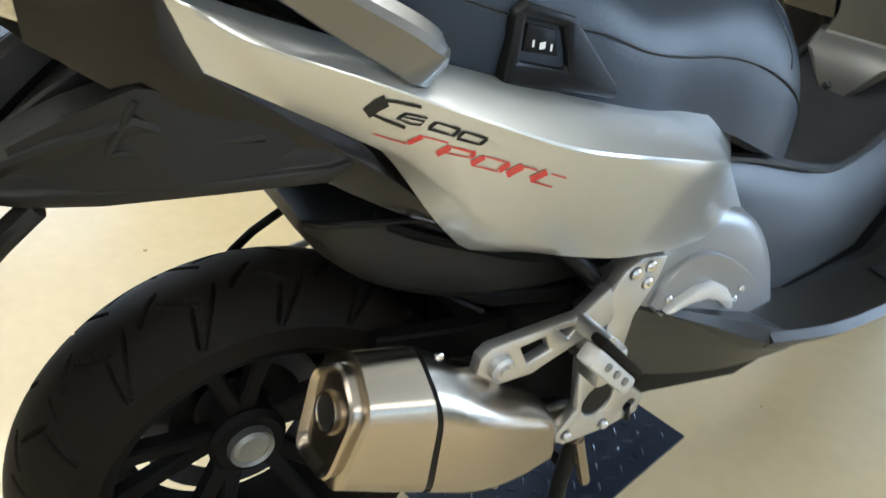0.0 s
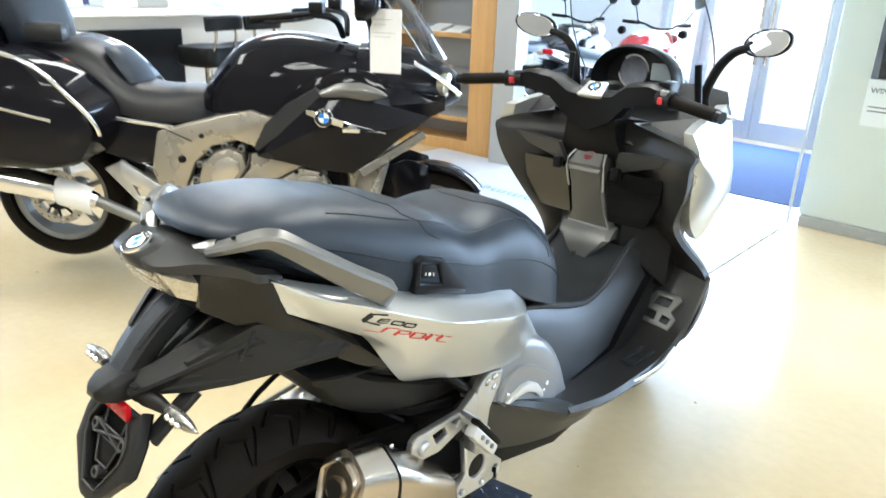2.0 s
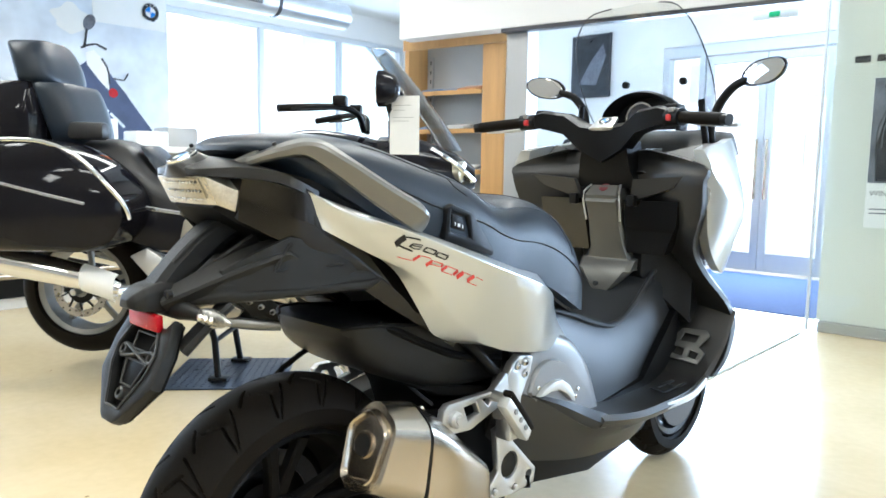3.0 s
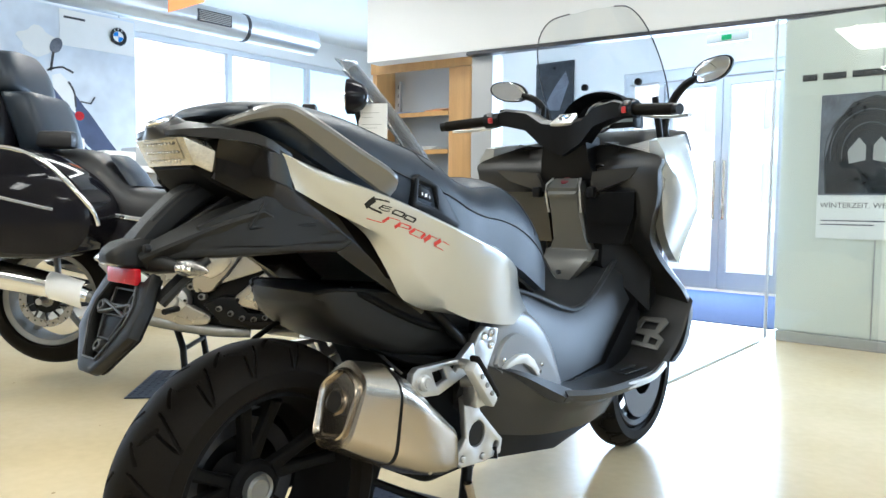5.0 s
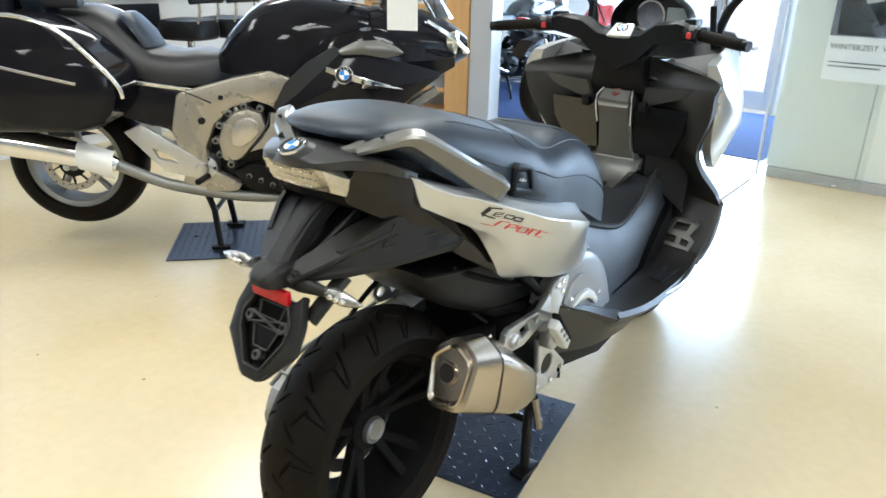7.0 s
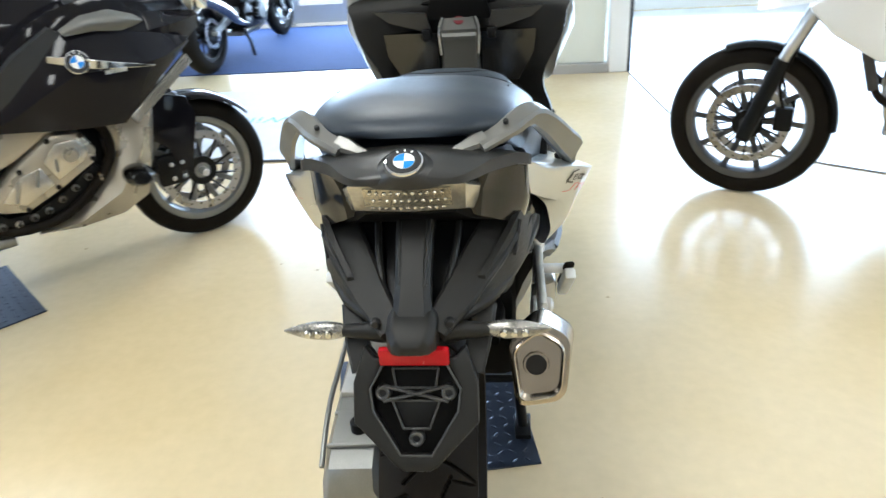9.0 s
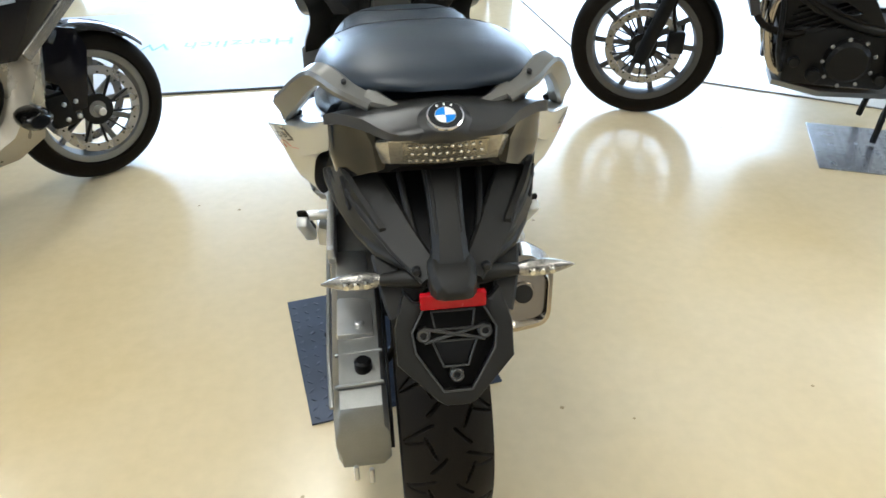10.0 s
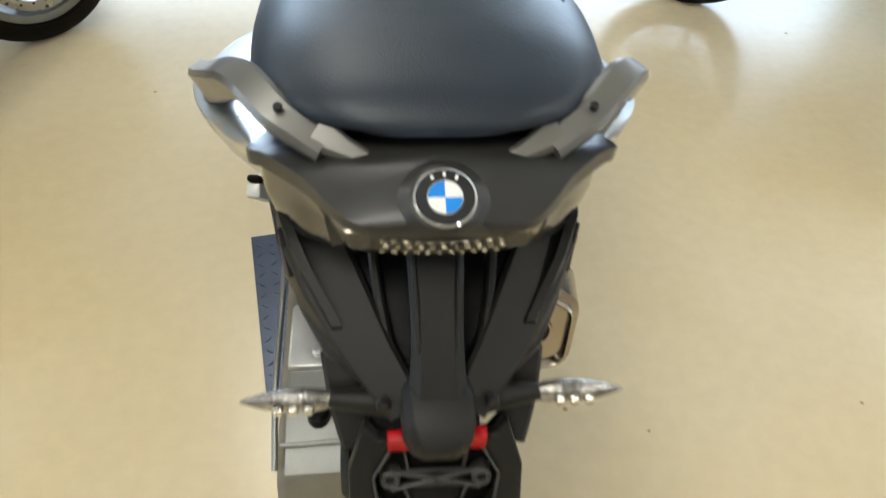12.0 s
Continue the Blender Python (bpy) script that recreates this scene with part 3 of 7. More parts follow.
exit_sign = thing("exit_sign", pose(-0.66, 4.50, 2.20), "white and green escape route sign under the ceiling", "exit sign")
part("case", box(-0.15, 0.15, -0.035, 0.02, -0.14, -0.075, 0.01), WHITEPLASTIC, exit_sign)
for s in (-1, 1):
    part("hanger", tube([(s * 0.08, -0.005, -0.078), (s * 0.08, -0.005, CH - 2.20)], 0.004, 6), STEEL, exit_sign)
part("symbol", box(-0.04, 0.03, -0.039, -0.0355, -0.125, -0.09), mat("sign_green", (0.03, 0.45, 0.16), 0.4), exit_sign, "green symbol", 0)

# welcome mat
welcome = thing("welcome_mat", Matrix(), "light grey welcome mat with blue German lettering", "door mat")
part("mat", box(-3.2, -0.27, 2.60, 4.08, 0.0, 0.010, 0.003), MATG, welcome, "", 0)
part("edge", box(-3.21, -0.26, 2.588, 2.601, 0.0, 0.013, 0.002), TRIM, welcome, "dark rubber edge", 0)
part("edge", box(-0.268, -0.251, 2.603, 4.09, 0.0, 0.012, 0.002), mat("pale_edge", (0.55, 0.60, 0.62), 0.4), welcome, "", 0)
t = lettering("Herzlich Willkommen", 0.175, spacing=1.12)
part("lettering", moved(t, pose(-0.50, 3.40, 0.0115, 0, 0, 180)), mat("blue_lettering", (0.10, 0.30, 0.62), 0.5), welcome, "blue lettering", 0)

# leaflet shelf
shelf = thing("leaflet_shelf", pose(-3.80, 4.00, 0, 0, 0, 9), "tall beech leaflet shelf with grey metal back, half filled", "shelf")
W_, H_ = 1.13, 2.30
part("side_board", box(0, 0.045, 0, 0.35, 0, H_, 0.003), WOOD, shelf, "", 0)
part("side_board", box(W_ - 0.045, W_, 0, 0.35, 0, H_, 0.003), WOOD, shelf, "", 0)
part("front_stile", box(W_ - 0.27, W_ - 0.047, -0.03, -0.002, 0, H_ - 0.22, 0.003), WOOD, shelf, "", 0)
part("top_board", box(0, W_, -0.03, -0.002, H_ - 0.215, H_, 0.003), WOOD, shelf, "", 0)
part("back", box(0.047, W_ - 0.047, 0.30, 0.34, 0.1, H_ - 0.02, 0.002), GREYPANEL, shelf, "grey metal back", 0)
part("base", box(0.047, W_ - 0.047, 0.0, 0.34, 0.0, 0.098, 0.002), WOOD, shelf, "", 0)
for xx in (0.10, W_ - 0.31):
    up = part("slotted_upright", box(xx, xx + 0.03, 0.26, 0.298, 0.1, H_ - 0.24, 0.002), GREYPANEL, shelf, "", 0)
    for k in range(22):
        part("slot", box(xx + 0.010, xx + 0.020, 0.257, 0.2598, 0.2 + 0.085 * k, 0.235 + 0.085 * k), TRIM, up, "", 0)
levels = (0.28, 0.62, 0.98, 1.34, 1.68)
for z in levels:
    part("shelf_board", moved(box(0.05, W_ - 0.28, 0, 0.31, -0.008, 0.008, 0.003), pose(0, -0.01, z, 12, 0, 0)), GREYPANEL, shelf, "", 0)
    part("front_lip", moved(box(0.05, W_ - 0.28, -0.012, 0.0, -0.01, 0.03, 0.002), pose(0, -0.01, z, 12, 0, 0)), WOOD, shelf, "", 0)
rng = random.Random(4)
PAPERS = [PAPER, mat("orange_leaflet", (0.62, 0.28, 0.10), 0.4), mat("blue_leaflet", (0.15, 0.25, 0.42), 0.4), mat("grey_leaflet", (0.45, 0.45, 0.46), 0.4), PAPER]
for z in levels:
    u = 0.12
    while u < W_ - 0.50:
        w = rng.uniform(0.15, 0.24)
        if rng.random() < 0.75:
            h = rng.uniform(0.006, 0.03)
            lf = tagged(part("leaflet", box(u, u + w, 0.02, 0.23, 0.012, 0.016 + h, 0.002), rng.choice(PAPERS), None, "", 0), "stack of printed leaflets lying on the shelf", "leaflets", "leaflet stacks")
            lf.matrix_world = shelf.matrix_basis @ pose(0, -0.01, z, 12, 0, 0)
        u += w + 0.03

# left-hand side: duct, banner, hanging sign, counter with stools
duct = thing("air_duct", pose(-5.05, 0, 2.60), "round galvanised air duct hung below the ceiling", "air duct")
part("pipe", lathe([(0.130, -5.0), (0.130, 4.3), (0.125, 4.305), (0.0, 4.305)], "y", 32), DUCTM, duct)
for y in (-1.6, 0.8, 3.4):
    part("coupling", lathe([(0.131, y), (0.137, y + 0.005), (0.137, y + 0.035), (0.131, y + 0.04)], "y", 32), TRIM, duct)
for y in (0.1, 2.85):
    g = part("vent_grille", box(0.105, 0.134, y, y + 0.36, -0.055, 0.055, 0.003), TRIM, duct, "dark vent grille", 0)
    for k in range(6):
        part("slat", box(0.134, 0.139, y + 0.015, y + 0.345, -0.045 + 0.016 * k, -0.038 + 0.016 * k), GREYPANEL, g, "", 0)
for y in (-3.0, 0.0, 2.4):
    part("hanger", tube([(0, y, 0.125), (0, y, 0.45)], 0.006, 6), STEEL, duct)
banner = thing("banner", pose(-6.15, 0, 0), "large printed banner with grey sky and white header", "banner")
part("sheet", box(0, 0.012, 0.75, 2.86, 0.55, 2.72), CORK, banner, "printed grey sky", 0)
part("header", box(0.0125, 0.018, 2.12, 2.85, 2.36, 2.70), PAPER, banner, "white header", 0)
for s in (0.9, 2.7):
    part("cord", tube([(0.006, s, 2.72), (0.006, s, CH)], 0.003, 6), TRIM, banner)
part("header_bar", box(0.0185, 0.021, 2.16, 2.36, 2.62, 2.64), TRIM, banner, "", 0)
roundel(banner, pose(0.018, 2.68, 2.53, 90, 0, 90), 0.088)
PRINTBLUE = mat("dark_blue_print", (0.045, 0.065, 0.14), 0.4, vary=0.4)
part("cloud", plate([(1.92 + 0.16 * math.cos(a) * (1 + 0.2 * math.sin(5 * a)), 2.36 + 0.13 * math.sin(a) * (1 + 0.15 * math.cos(4 * a))) for a in np.linspace(0, 6.1, 26)], "x", 0.0125, 0.0145, 0), PAPER, banner, "white cloud print", 0)
part("fairing_print", plate([(1.70, 0.70), (1.75, 1.75), (2.10, 2.02), (2.20, 1.98), (2.30, 1.84), (2.40, 1.72), (2.56, 1.50), (2.67, 1.36), (2.68, 1.29), (2.50, 0.70)], "x", 0.0150, 0.0165, 0), PRINTBLUE, banner, "dark blue fairing print", 0)
part("cowl_print", plate([(2.04, 2.06), (2.12, 2.09), (2.21, 2.00), (2.26, 1.86), (2.25, 1.72), (2.17, 1.80), (2.05, 1.95)], "x", 0.0170, 0.0180, 0), PAPER, banner, "white cowl print", 0)
part("trim_print", moved(bar([(0, 2.19, 2.02), (0, 2.245, 1.92), (0, 2.255, 1.78)], 0.002, 0.018, up=(0, 1, 0), n=6, round_=0.0005), pose(0.0190, 0, 0)), TRIM, banner, "", 0)
part("mirror_print", plate([(2.085 + 0.055 * math.cos(a) + 0.02 * math.sin(a), 2.345 + 0.075 * math.sin(a)) for a in np.linspace(0, 6.0, 20)], "x", 0.0185, 0.0195, 0), PHOTOGREY, banner, "grey mirror print", 0)
part("stem_print", moved(bar([(0, 2.06, 2.28), (0, 2.045, 2.18), (0, 2.03, 2.10)], 0.002, 0.022, up=(0, 1, 0), round_=0.0005), pose(0.0190, 0, 0)), TRIM, banner, "", 0)
part("lever_print", moved(bar([(0, 2.00, 2.10), (0, 2.06, 2.13), (0, 2.14, 2.15), (0, 2.24, 2.11)], 0.002, 0.020, up=(0, 1, 0), round_=0.0005), pose(0.0190, 0, 0)), TRIM, banner, "", 0)
part("lever_print", moved(bar([(0, 2.30, 1.84), (0, 2.40, 1.83), (0, 2.44, 1.90)], 0.002, 0.016, up=(0, 1, 0), round_=0.0005), pose(0.0190, 0, 0)), TRIM, banner, "", 0)
part("lamp_print", plate(circle(2.29, 1.70, 0.045, 14), "x", 0.0170, 0.0182, 0), REDREF, banner, "small red lamp print", 0)
for y, z, w in ((2.20, 1.55, 0.10), (2.30, 1.46, 0.13), (2.36, 1.40, 0.08)):
    part("gloss_print", moved(box(0.0170, 0.0180, -w / 2, w / 2, -0.012, 0.012), pose(0, y, z, -42)), FRAME, banner, "", 0)
hang = thing("hanging_sign", pose(-3.95, 2.02, 2.33), "orange pennant sign hanging from the ceiling", "hanging sign")
part("pennant", plate([(0.0, -0.04), (0.02, 0.45), (0.34, 0.45), (0.30, 0.10)], "x", -0.004, 0.004, 0.001), ORANGE, hang, "", 0)
part("cord", tube([(0, 0.18, 0.44), (0, 0.18, 0.72)], 0.003, 6), TRIM, hang)

counter = thing("counter", pose(-4.75, 1.1, 0), "white reception counter with black front panels", "counter")
part("worktop", box(-0.15, 0.55, -0.6, 3.0, 1.10, 1.15, 0.006), WHITEPLASTIC, counter, "white worktop", 0)
part("carcass", box(0, 0.35, -0.5, 2.9, 0.0, 1.098, 0.004), WALL, counter, "white carcass", 0)
for a, b in ((0.05, 1.20), (-0.48, 0.02)):
    part("front_panel", box(0.353, 0.375, a, b, 0.08, 1.00, 0.003), DARK, counter, "black panel", 0)
part("foot_rail", tube([(0.52, -0.5, 0.25), (0.52, 2.9, 0.25)], 0.02, 10), STEEL, counter)


def bar_stool():
    st = thing("bar_stool", Matrix(), "bar stool with black seat and low backrest", "stool", "stools at the counter")
    part("base", lathe([(0, 0), (0.21, 0), (0.21, 0.012), (0.05, 0.03), (0, 0.03)], "z", 28), STEEL, st)
    part("column", lathe([(0.026, 0.03), (0.026, 0.78), (0, 0.78)], "z", 14), STEEL, st)
    part("seat", loft([[(0.19 * k * math.copysign(abs(math.cos(a)) ** 0.6, math.cos(a)), 0.18 * k * math.copysign(abs(math.sin(a)) ** 0.6, math.sin(a)), z) for a in np.linspace(0, 2 * math.pi, 25)[:-1]] for k, z in ((0.9, 0.78), (1.0, 0.80), (1.0, 0.88), (0.93, 0.915), (0.6, 0.925))]), DARK, st, "black padded seat")
    part("backrest", bar([(0.17, -0.17, 1.08), (0.20, -0.08, 1.085), (0.205, 0.08, 1.085), (0.17, 0.17, 1.08)], 0.045, 0.10, n=9, round_=0.02), DARK, st)
    for s in (-1, 1):
        part("back_support", tube([(0.15, s * 0.10, 0.86), (0.195, s * 0.10, 0.98), (0.195, s * 0.10, 1.06)], 0.010, 8), STEEL, st)
    return st


s0 = bar_stool()
s0.matrix_basis = pose(-3.85, 2.20, 0, 0, 0, 15)
copy_thing(s0, pose(-3.87, 2.55, 0, 0, 0, 10))
rng = random.Random(9)
for k, (y, h, m) in enumerate(((1.35, 0.20, WHITEPLASTIC), (1.75, 0.12, PAPER), (2.0, 0.16, GREYPANEL), (2.75, 0.10, PAPER))):
    tagged(part("desk_tray", box(-4.70, -4.45, y, y + 0.26, 1.151, 1.151 + h, 0.012), m), "pale desk tray standing on the counter", "desk tray", "trays on the counter")
frame_pic = thing("wall_picture", pose(-3.45, 6.69, 2.22), "dark framed motorcycle photo on the white wall", "picture")
part("frame", box(-0.26, 0.26, -0.02, 0.0, -0.36, 0.36, 0.004), TRIM, frame_pic, "", 0)
part("print", box(-0.24, 0.24, -0.024, -0.0205, -0.34, 0.34), PHOTO, frame_pic, "", 0)
part("shape", plate([(-0.15, -0.2), (0.0, 0.05), (0.16, 0.24), (0.2, 0.1), (0.08, -0.22)], "y", -0.027, -0.0245, 0), PHOTOGREY, frame_pic, "", 0)

# across the street
for x, w, h in ((-16, 14, 9), (2, 12, 11)):
    hb = thing("house", pose(x, 30, -0.15), "pale rendered town house across the street", "house", "houses across the street")
    part("wall", box(0, w, 0, 8, 0, h), HOUSE, hb, "", 0)
    part("roof", plate([(-0.4, h), (w + 0.4, h), (w - 1.5, h + 3), (1.5, h + 3)], "y", -0.4, 8.4, 0), mat("roof_tiles", (0.25, 0.12, 0.08), 0.8, vary=0.2), hb, "", 0)
    for i in range(int(w // 2.4)):
        for j in range(3):
            part("window", box(0.9 + 2.4 * i, 2.0 + 2.4 * i, -0.04, 0.0, 1.2 + 3 * j, 2.8 + 3 * j), FRAME, hb, "", 0)
for y, w, h in ((-8, 13, 10), (8, 14, 9)):
    hb = thing("house", pose(-30, y, -0.15, 0, 0, 0), "pale rendered town house across the street", "house", "houses across the street")
    part("wall", box(-8, 0, 0, w, 0, h), HOUSE, hb, "", 0)
    part("roof", plate([(-0.4, h), (w + 0.4, h), (w - 1.5, h + 3), (1.5, h + 3)], "x", -8.4, 0.4, 0), bpy.data.materials["roof_tiles"], hb, "", 0)
    for i in range(int(w // 2.4)):
        for j in range(3):
            part("window", box(0.0, 0.04, 0.9 + 2.4 * i, 2.0 + 2.4 * i, 1.2 + 3 * j, 2.8 + 3 * j), FRAME, hb, "", 0)

# ---- the silver scooter ----
from mathutils.bvhtree import BVHTree

sc = thing("scooter", Matrix(), "silver and black maxi scooter on its centre stand", "scooter")
HUB = (-0.006, 0.002, 0.325)


def both(name, make, material, parent=None, label=""):
    """The same part on both sides."""
    return [part(name, make(), material, parent or sc, label, flip=s) for s in (False, True)]


# rear wheel
rw = part("rear_wheel", lathe([(0.150, -0.060), (0.192, -0.066), (0.204, -0.062), (0.204, -0.050), (0.190, -0.045), (0.182, 0.0), (0.190, 0.045), (0.204, 0.050), (0.204, 0.062), (0.192, 0.066), (0.186, 0.050), (0.172, 0.0), (0.172, -0.03)], "x", 64, HUB, close=True), UNDER, sc, "black cast wheel")
part("tyre", tyre_mesh(HUB, 0.295, 0.166, 1400, chevrons(17, 0.296, 0.009, 0.0017)), RUBBER, rw, "black tyre with slanted tread cuts", 30)
part("hub", disc((HUB[0] - 0.035, 0, HUB[2]), "x", 0.055, 0.09, 0.008, 32), UNDER, rw)
part("hub_cap", lathe([(0, 0.068), (0.020, 0.070), (0.026, 0.066), (0.031, 0.070), (0.033, 0.060), (0.033, 0.03), (0, 0.03)], "x", 32, (HUB[0] - 0.048, 0, HUB[2])), ALUDARK, rw, "dull silver hub cap")
part("rim_line", lathe([(0.2045, 0.0585), (0.2068, 0.0585), (0.2068, 0.0655), (0.2045, 0.0655)], "x", 96, HUB, close=True), ALU, rw, "thin bright rim line")
for k in range(5):
    a = 2 * math.pi * k / 5 + 0.35
    for s in (-1, 1):
        d, b = a + s * 0.10, a + s * 0.20
        p0 = Vector((HUB[0] - 0.020, 0.045 * math.cos(d), HUB[2] + 0.045 * math.sin(d)))
        p1 = Vector((HUB[0] + 0.030, 0.182 * math.cos(b), HUB[2] + 0.182 * math.sin(b)))
        part("spoke", bar([p0, p0.lerp(p1, 0.5), p1], (0.030, 0.022, 0.026), 0.026, up=(1, 0, 0)), UNDER, rw)
part("brake_disc", lathe([(0.098, -0.052), (0.130, -0.052), (0.130, -0.047), (0.098, -0.047)], "x", 48, HUB, close=True), TRIM, rw, "steel brake disc")

# drive casing on the left of the rear wheel
case = part("drive_casing", clean(loft([[(-0.205 + i * 0.0, y, zl), (-0.213, y, zl + 0.03), (-0.213, y, zu - 0.03), (-0.198, y, zu), (-0.118, y, zu + 0.003), (-0.108, y, zu - 0.02), (-0.108, y, zl + 0.02), (-0.125, y, zl)] for i, (y, zl, zu) in enumerate(((-0.135, 0.300, 0.375), (-0.120, 0.250, 0.415), (-0.07, 0.225, 0.440), (0.02, 0.22, 0.455), (0.16, 0.235, 0.47), (0.30, 0.25, 0.49), (0.42, 0.26, 0.51), (0.60, 0.27, 0.52)))])), ALUDARK, sc, "dull silver drive casing")
# dark plate added in place of the shadow on the casing's wheel side
part("casing_inner", plate([(-0.10, 0.27), (-0.11, 0.37), (-0.02, 0.44), (0.30, 0.47), (0.42, 0.48), (0.42, 0.28), (0.0, 0.235)], "x", -0.1075, -0.100, 0.002), BLACKMETAL, case, "black plate standing in for shade on the casing")
part("casing_rib", bar([(-0.214, -0.11, 0.41), (-0.216, 0.0, 0.46), (-0.216, 0.14, 0.474), (-0.216, 0.42, 0.512)], 0.009, 0.012, n=12), ALUDARK, case, "raised rib")
for y in (-0.085, -0.005):
    part("bridge", tube([(-0.205, y, 0.447 + y * 0.1), (-0.112, y, 0.453 + y * 0.1)], 0.004, 8), ALUDARK, case)
part("cover_plate", box(-0.200, -0.125, 0.03, 0.155, 0.452, 0.470, 0.006), ALU, case)
part("cover_plate", box(-0.200, -0.130, 0.19, 0.300, 0.47, 0.492, 0.006), ALU, case)
part("drain_knob", disc((-0.150, -0.045, 0.452), "z", 0.017, 0.032, 0.005, 18), BLACKMETAL, case, "black ribbed plug")
bolt((-0.153, 0.057, 0.474), "z", 0.010, case, ALU)
for y in (-0.135, -0.125):
    part("drain_stub", tube([(-0.165 - 3 * (y + 0.13), y - 0.012, 0.27), (-0.165 - 3 * (y + 0.13), y - 0.014, 0.235)], 0.005, 8), ALU, case)
part("brake_hose", tube([(-0.10, 0.02, 0.40), (-0.085, -0.02, 0.50), (-0.082, 0.05, 0.60), (-0.10, 0.22, 0.66)], 0.006, 8, 14), RUBBER, sc, "black hose")
part("fender_inner", clean(loft([[(x * w, y, z) for x in (-1, -0.6, 0, 0.6, 1)] for y, z, w in ((0.335, 0.42, 0.085), (0.30, 0.53, 0.09), (0.245, 0.605, 0.09), (0.175, 0.645, 0.085), (0.135, 0.655, 0.07))], closed=False)), UNDER, sc, "black inner mudguard")

# lower frame, engine block and shock strut seen between wheel and panel
part("engine_block", box(-0.13, 0.15, 0.34, 0.74, 0.26, 0.52, 0.03), UNDER, sc, "black engine block")
part("swingarm", bar([(0.095, 0.36, 0.46), (0.11, 0.26, 0.49), (0.10, 0.14, 0.52)], (0.03, 0.03, 0.025), (0.06, 0.05, 0.03)), UNDER, sc)
TUB = [(0.065, 0.100, 0.692, 0.715), (0.085, 0.128, 0.664, 0.722), (0.13, 0.142, 0.626, 0.720), (0.20, 0.149, 0.590, 0.712), (0.28, 0.153, 0.563, 0.702), (0.40, 0.156, 0.546, 0.690), (0.48, 0.156, 0.545, 0.680)]
tray = part("under_seat_tray", clean(loft([[(-w, y, zu), (w, y, zu), (w, y, zl * 0.45 + zu * 0.55), (w * 0.96, y, zl + 0.022), (w * 0.88, y, zl + 0.006), (w * 0.7, y, zl), (-w * 0.7, y, zl), (-w * 0.88, y, zl + 0.006), (-w * 0.96, y, zl + 0.022), (-w, y, zl * 0.45 + zu * 0.55)] for y, w, zl, zu in smooth_rows(TUB, 18)])), MATT, sc, "smooth black under-seat tray", 50)
for s in (-1, 1):
    part("tray_rim", bar([(s * w, y, zu) for y, w, zl, zu in TUB], 0.008, 0.008, n=18, round_=0.003), DARK, tray)
part("tail_stay", tube([(0.160, 0.30, 0.690), (0.172, 0.36, 0.640), (0.182, 0.42, 0.580)], 0.012, 12, 8), BLACKMETAL, sc, "black frame stay")
part("shock_strut", merge(tube([(0.06, 0.18, 0.68), (0.06, 0.42, 0.50)], 0.018, 14), tube([(0.06, 0.23, 0.645), (0.06, 0.38, 0.53)], 0.030, 14)), UNDER, sc)
part("linkage", bar([(0.10, 0.20, 0.60), (0.13, 0.30, 0.555), (0.14, 0.42, 0.53)], 0.016, 0.022), UNDER, sc)
part("brake_line", tube([(0.085, 0.125, 0.675), (0.095, 0.17, 0.64), (0.105, 0.24, 0.57), (0.11, 0.30, 0.52)], 0.004, 8, 12), TRIM, sc, "thin dark brake line")
part("wiring", tube([(0.13, 0.13, 0.72), (0.15, 0.17, 0.70), (0.15, 0.24, 0.665), (0.16, 0.34, 0.625), (0.16, 0.46, 0.60)], 0.008, 8, 16), UNDER, sc)

# silencer
EX = 0.186


def silencer_ring(y, z, tilt, ku, kx, grow=0.0):
    """The five-sided section of the silencer, centred at (y, z), leaning by tilt."""
    out = []
    corners = [(-0.056, 0.040, 0.020), (0.000, 0.088, 0.026), (0.062, 0.050, 0.024), (0.052, -0.070, 0.030), (-0.040, -0.084, 0.024)]
    n = len(corners)
    for i, (x, u, r) in enumerate(corners):
        c = Vector((x, u))
        a, b = Vector(corners[i - 1][:2]), Vector(corners[(i + 1) % n][:2])
        p, q = c + (a - c).normalized() * r, c + (b - c).normalized() * r
        for t in np.linspace(0, 1, 6):
            m = p * (1 - t) ** 2 + c * 2 * t * (1 - t) + q * t * t
            m = m + m.normalized() * grow
            out.append(Vector((EX + 0.10 * (y - 0.046) * min(1.0, max(0.0, (0.30 - y) / 0.10)) + m.x * kx, y + tilt * m.y * ku, z + m.y * ku)))
    return out


def sil_at(d, grow=0.0):
    """The section d of the way from the outlet (0) to the front end (1)."""
    rows = np.array([(0.0, 0.046, 0.521, 0.36, 0.95, 1.02), (0.30, 0.142, 0.482, 0.05, 1.25, 1.10), (0.55, 0.215, 0.438, -0.05, 1.24, 1.12), (0.8, 0.290, 0.398, -0.15, 1.05, 1.08), (0.93, 0.337, 0.376, -0.20, 0.80, 0.95), (1.0, 0.356, 0.368, -0.2, 0.52, 0.70)])
    return silencer_ring(*[np.interp(d, rows[:, 0], rows[:, k]) for k in range(1, 6)], grow)


sil = part("silencer", loft([sil_at(d) for d in (0.31, 0.40, 0.50, 0.60, 0.70, 0.80, 0.87, 0.93, 0.97, 1.0)]), STEEL, sc, "brushed steel silencer")
part("end_cap", loft([silencer_ring(0.050, 0.519, 0.36, 0.86, 0.92)] + [sil_at(d) for d in (0.02, 0.08, 0.16, 0.24, 0.285)]), STEEL, sil, "bevelled steel end cap")
part("gap_band", loft([sil_at(d, -0.002) for d in (0.28, 0.315)]), BLACKMETAL, sil, "dark gap band")
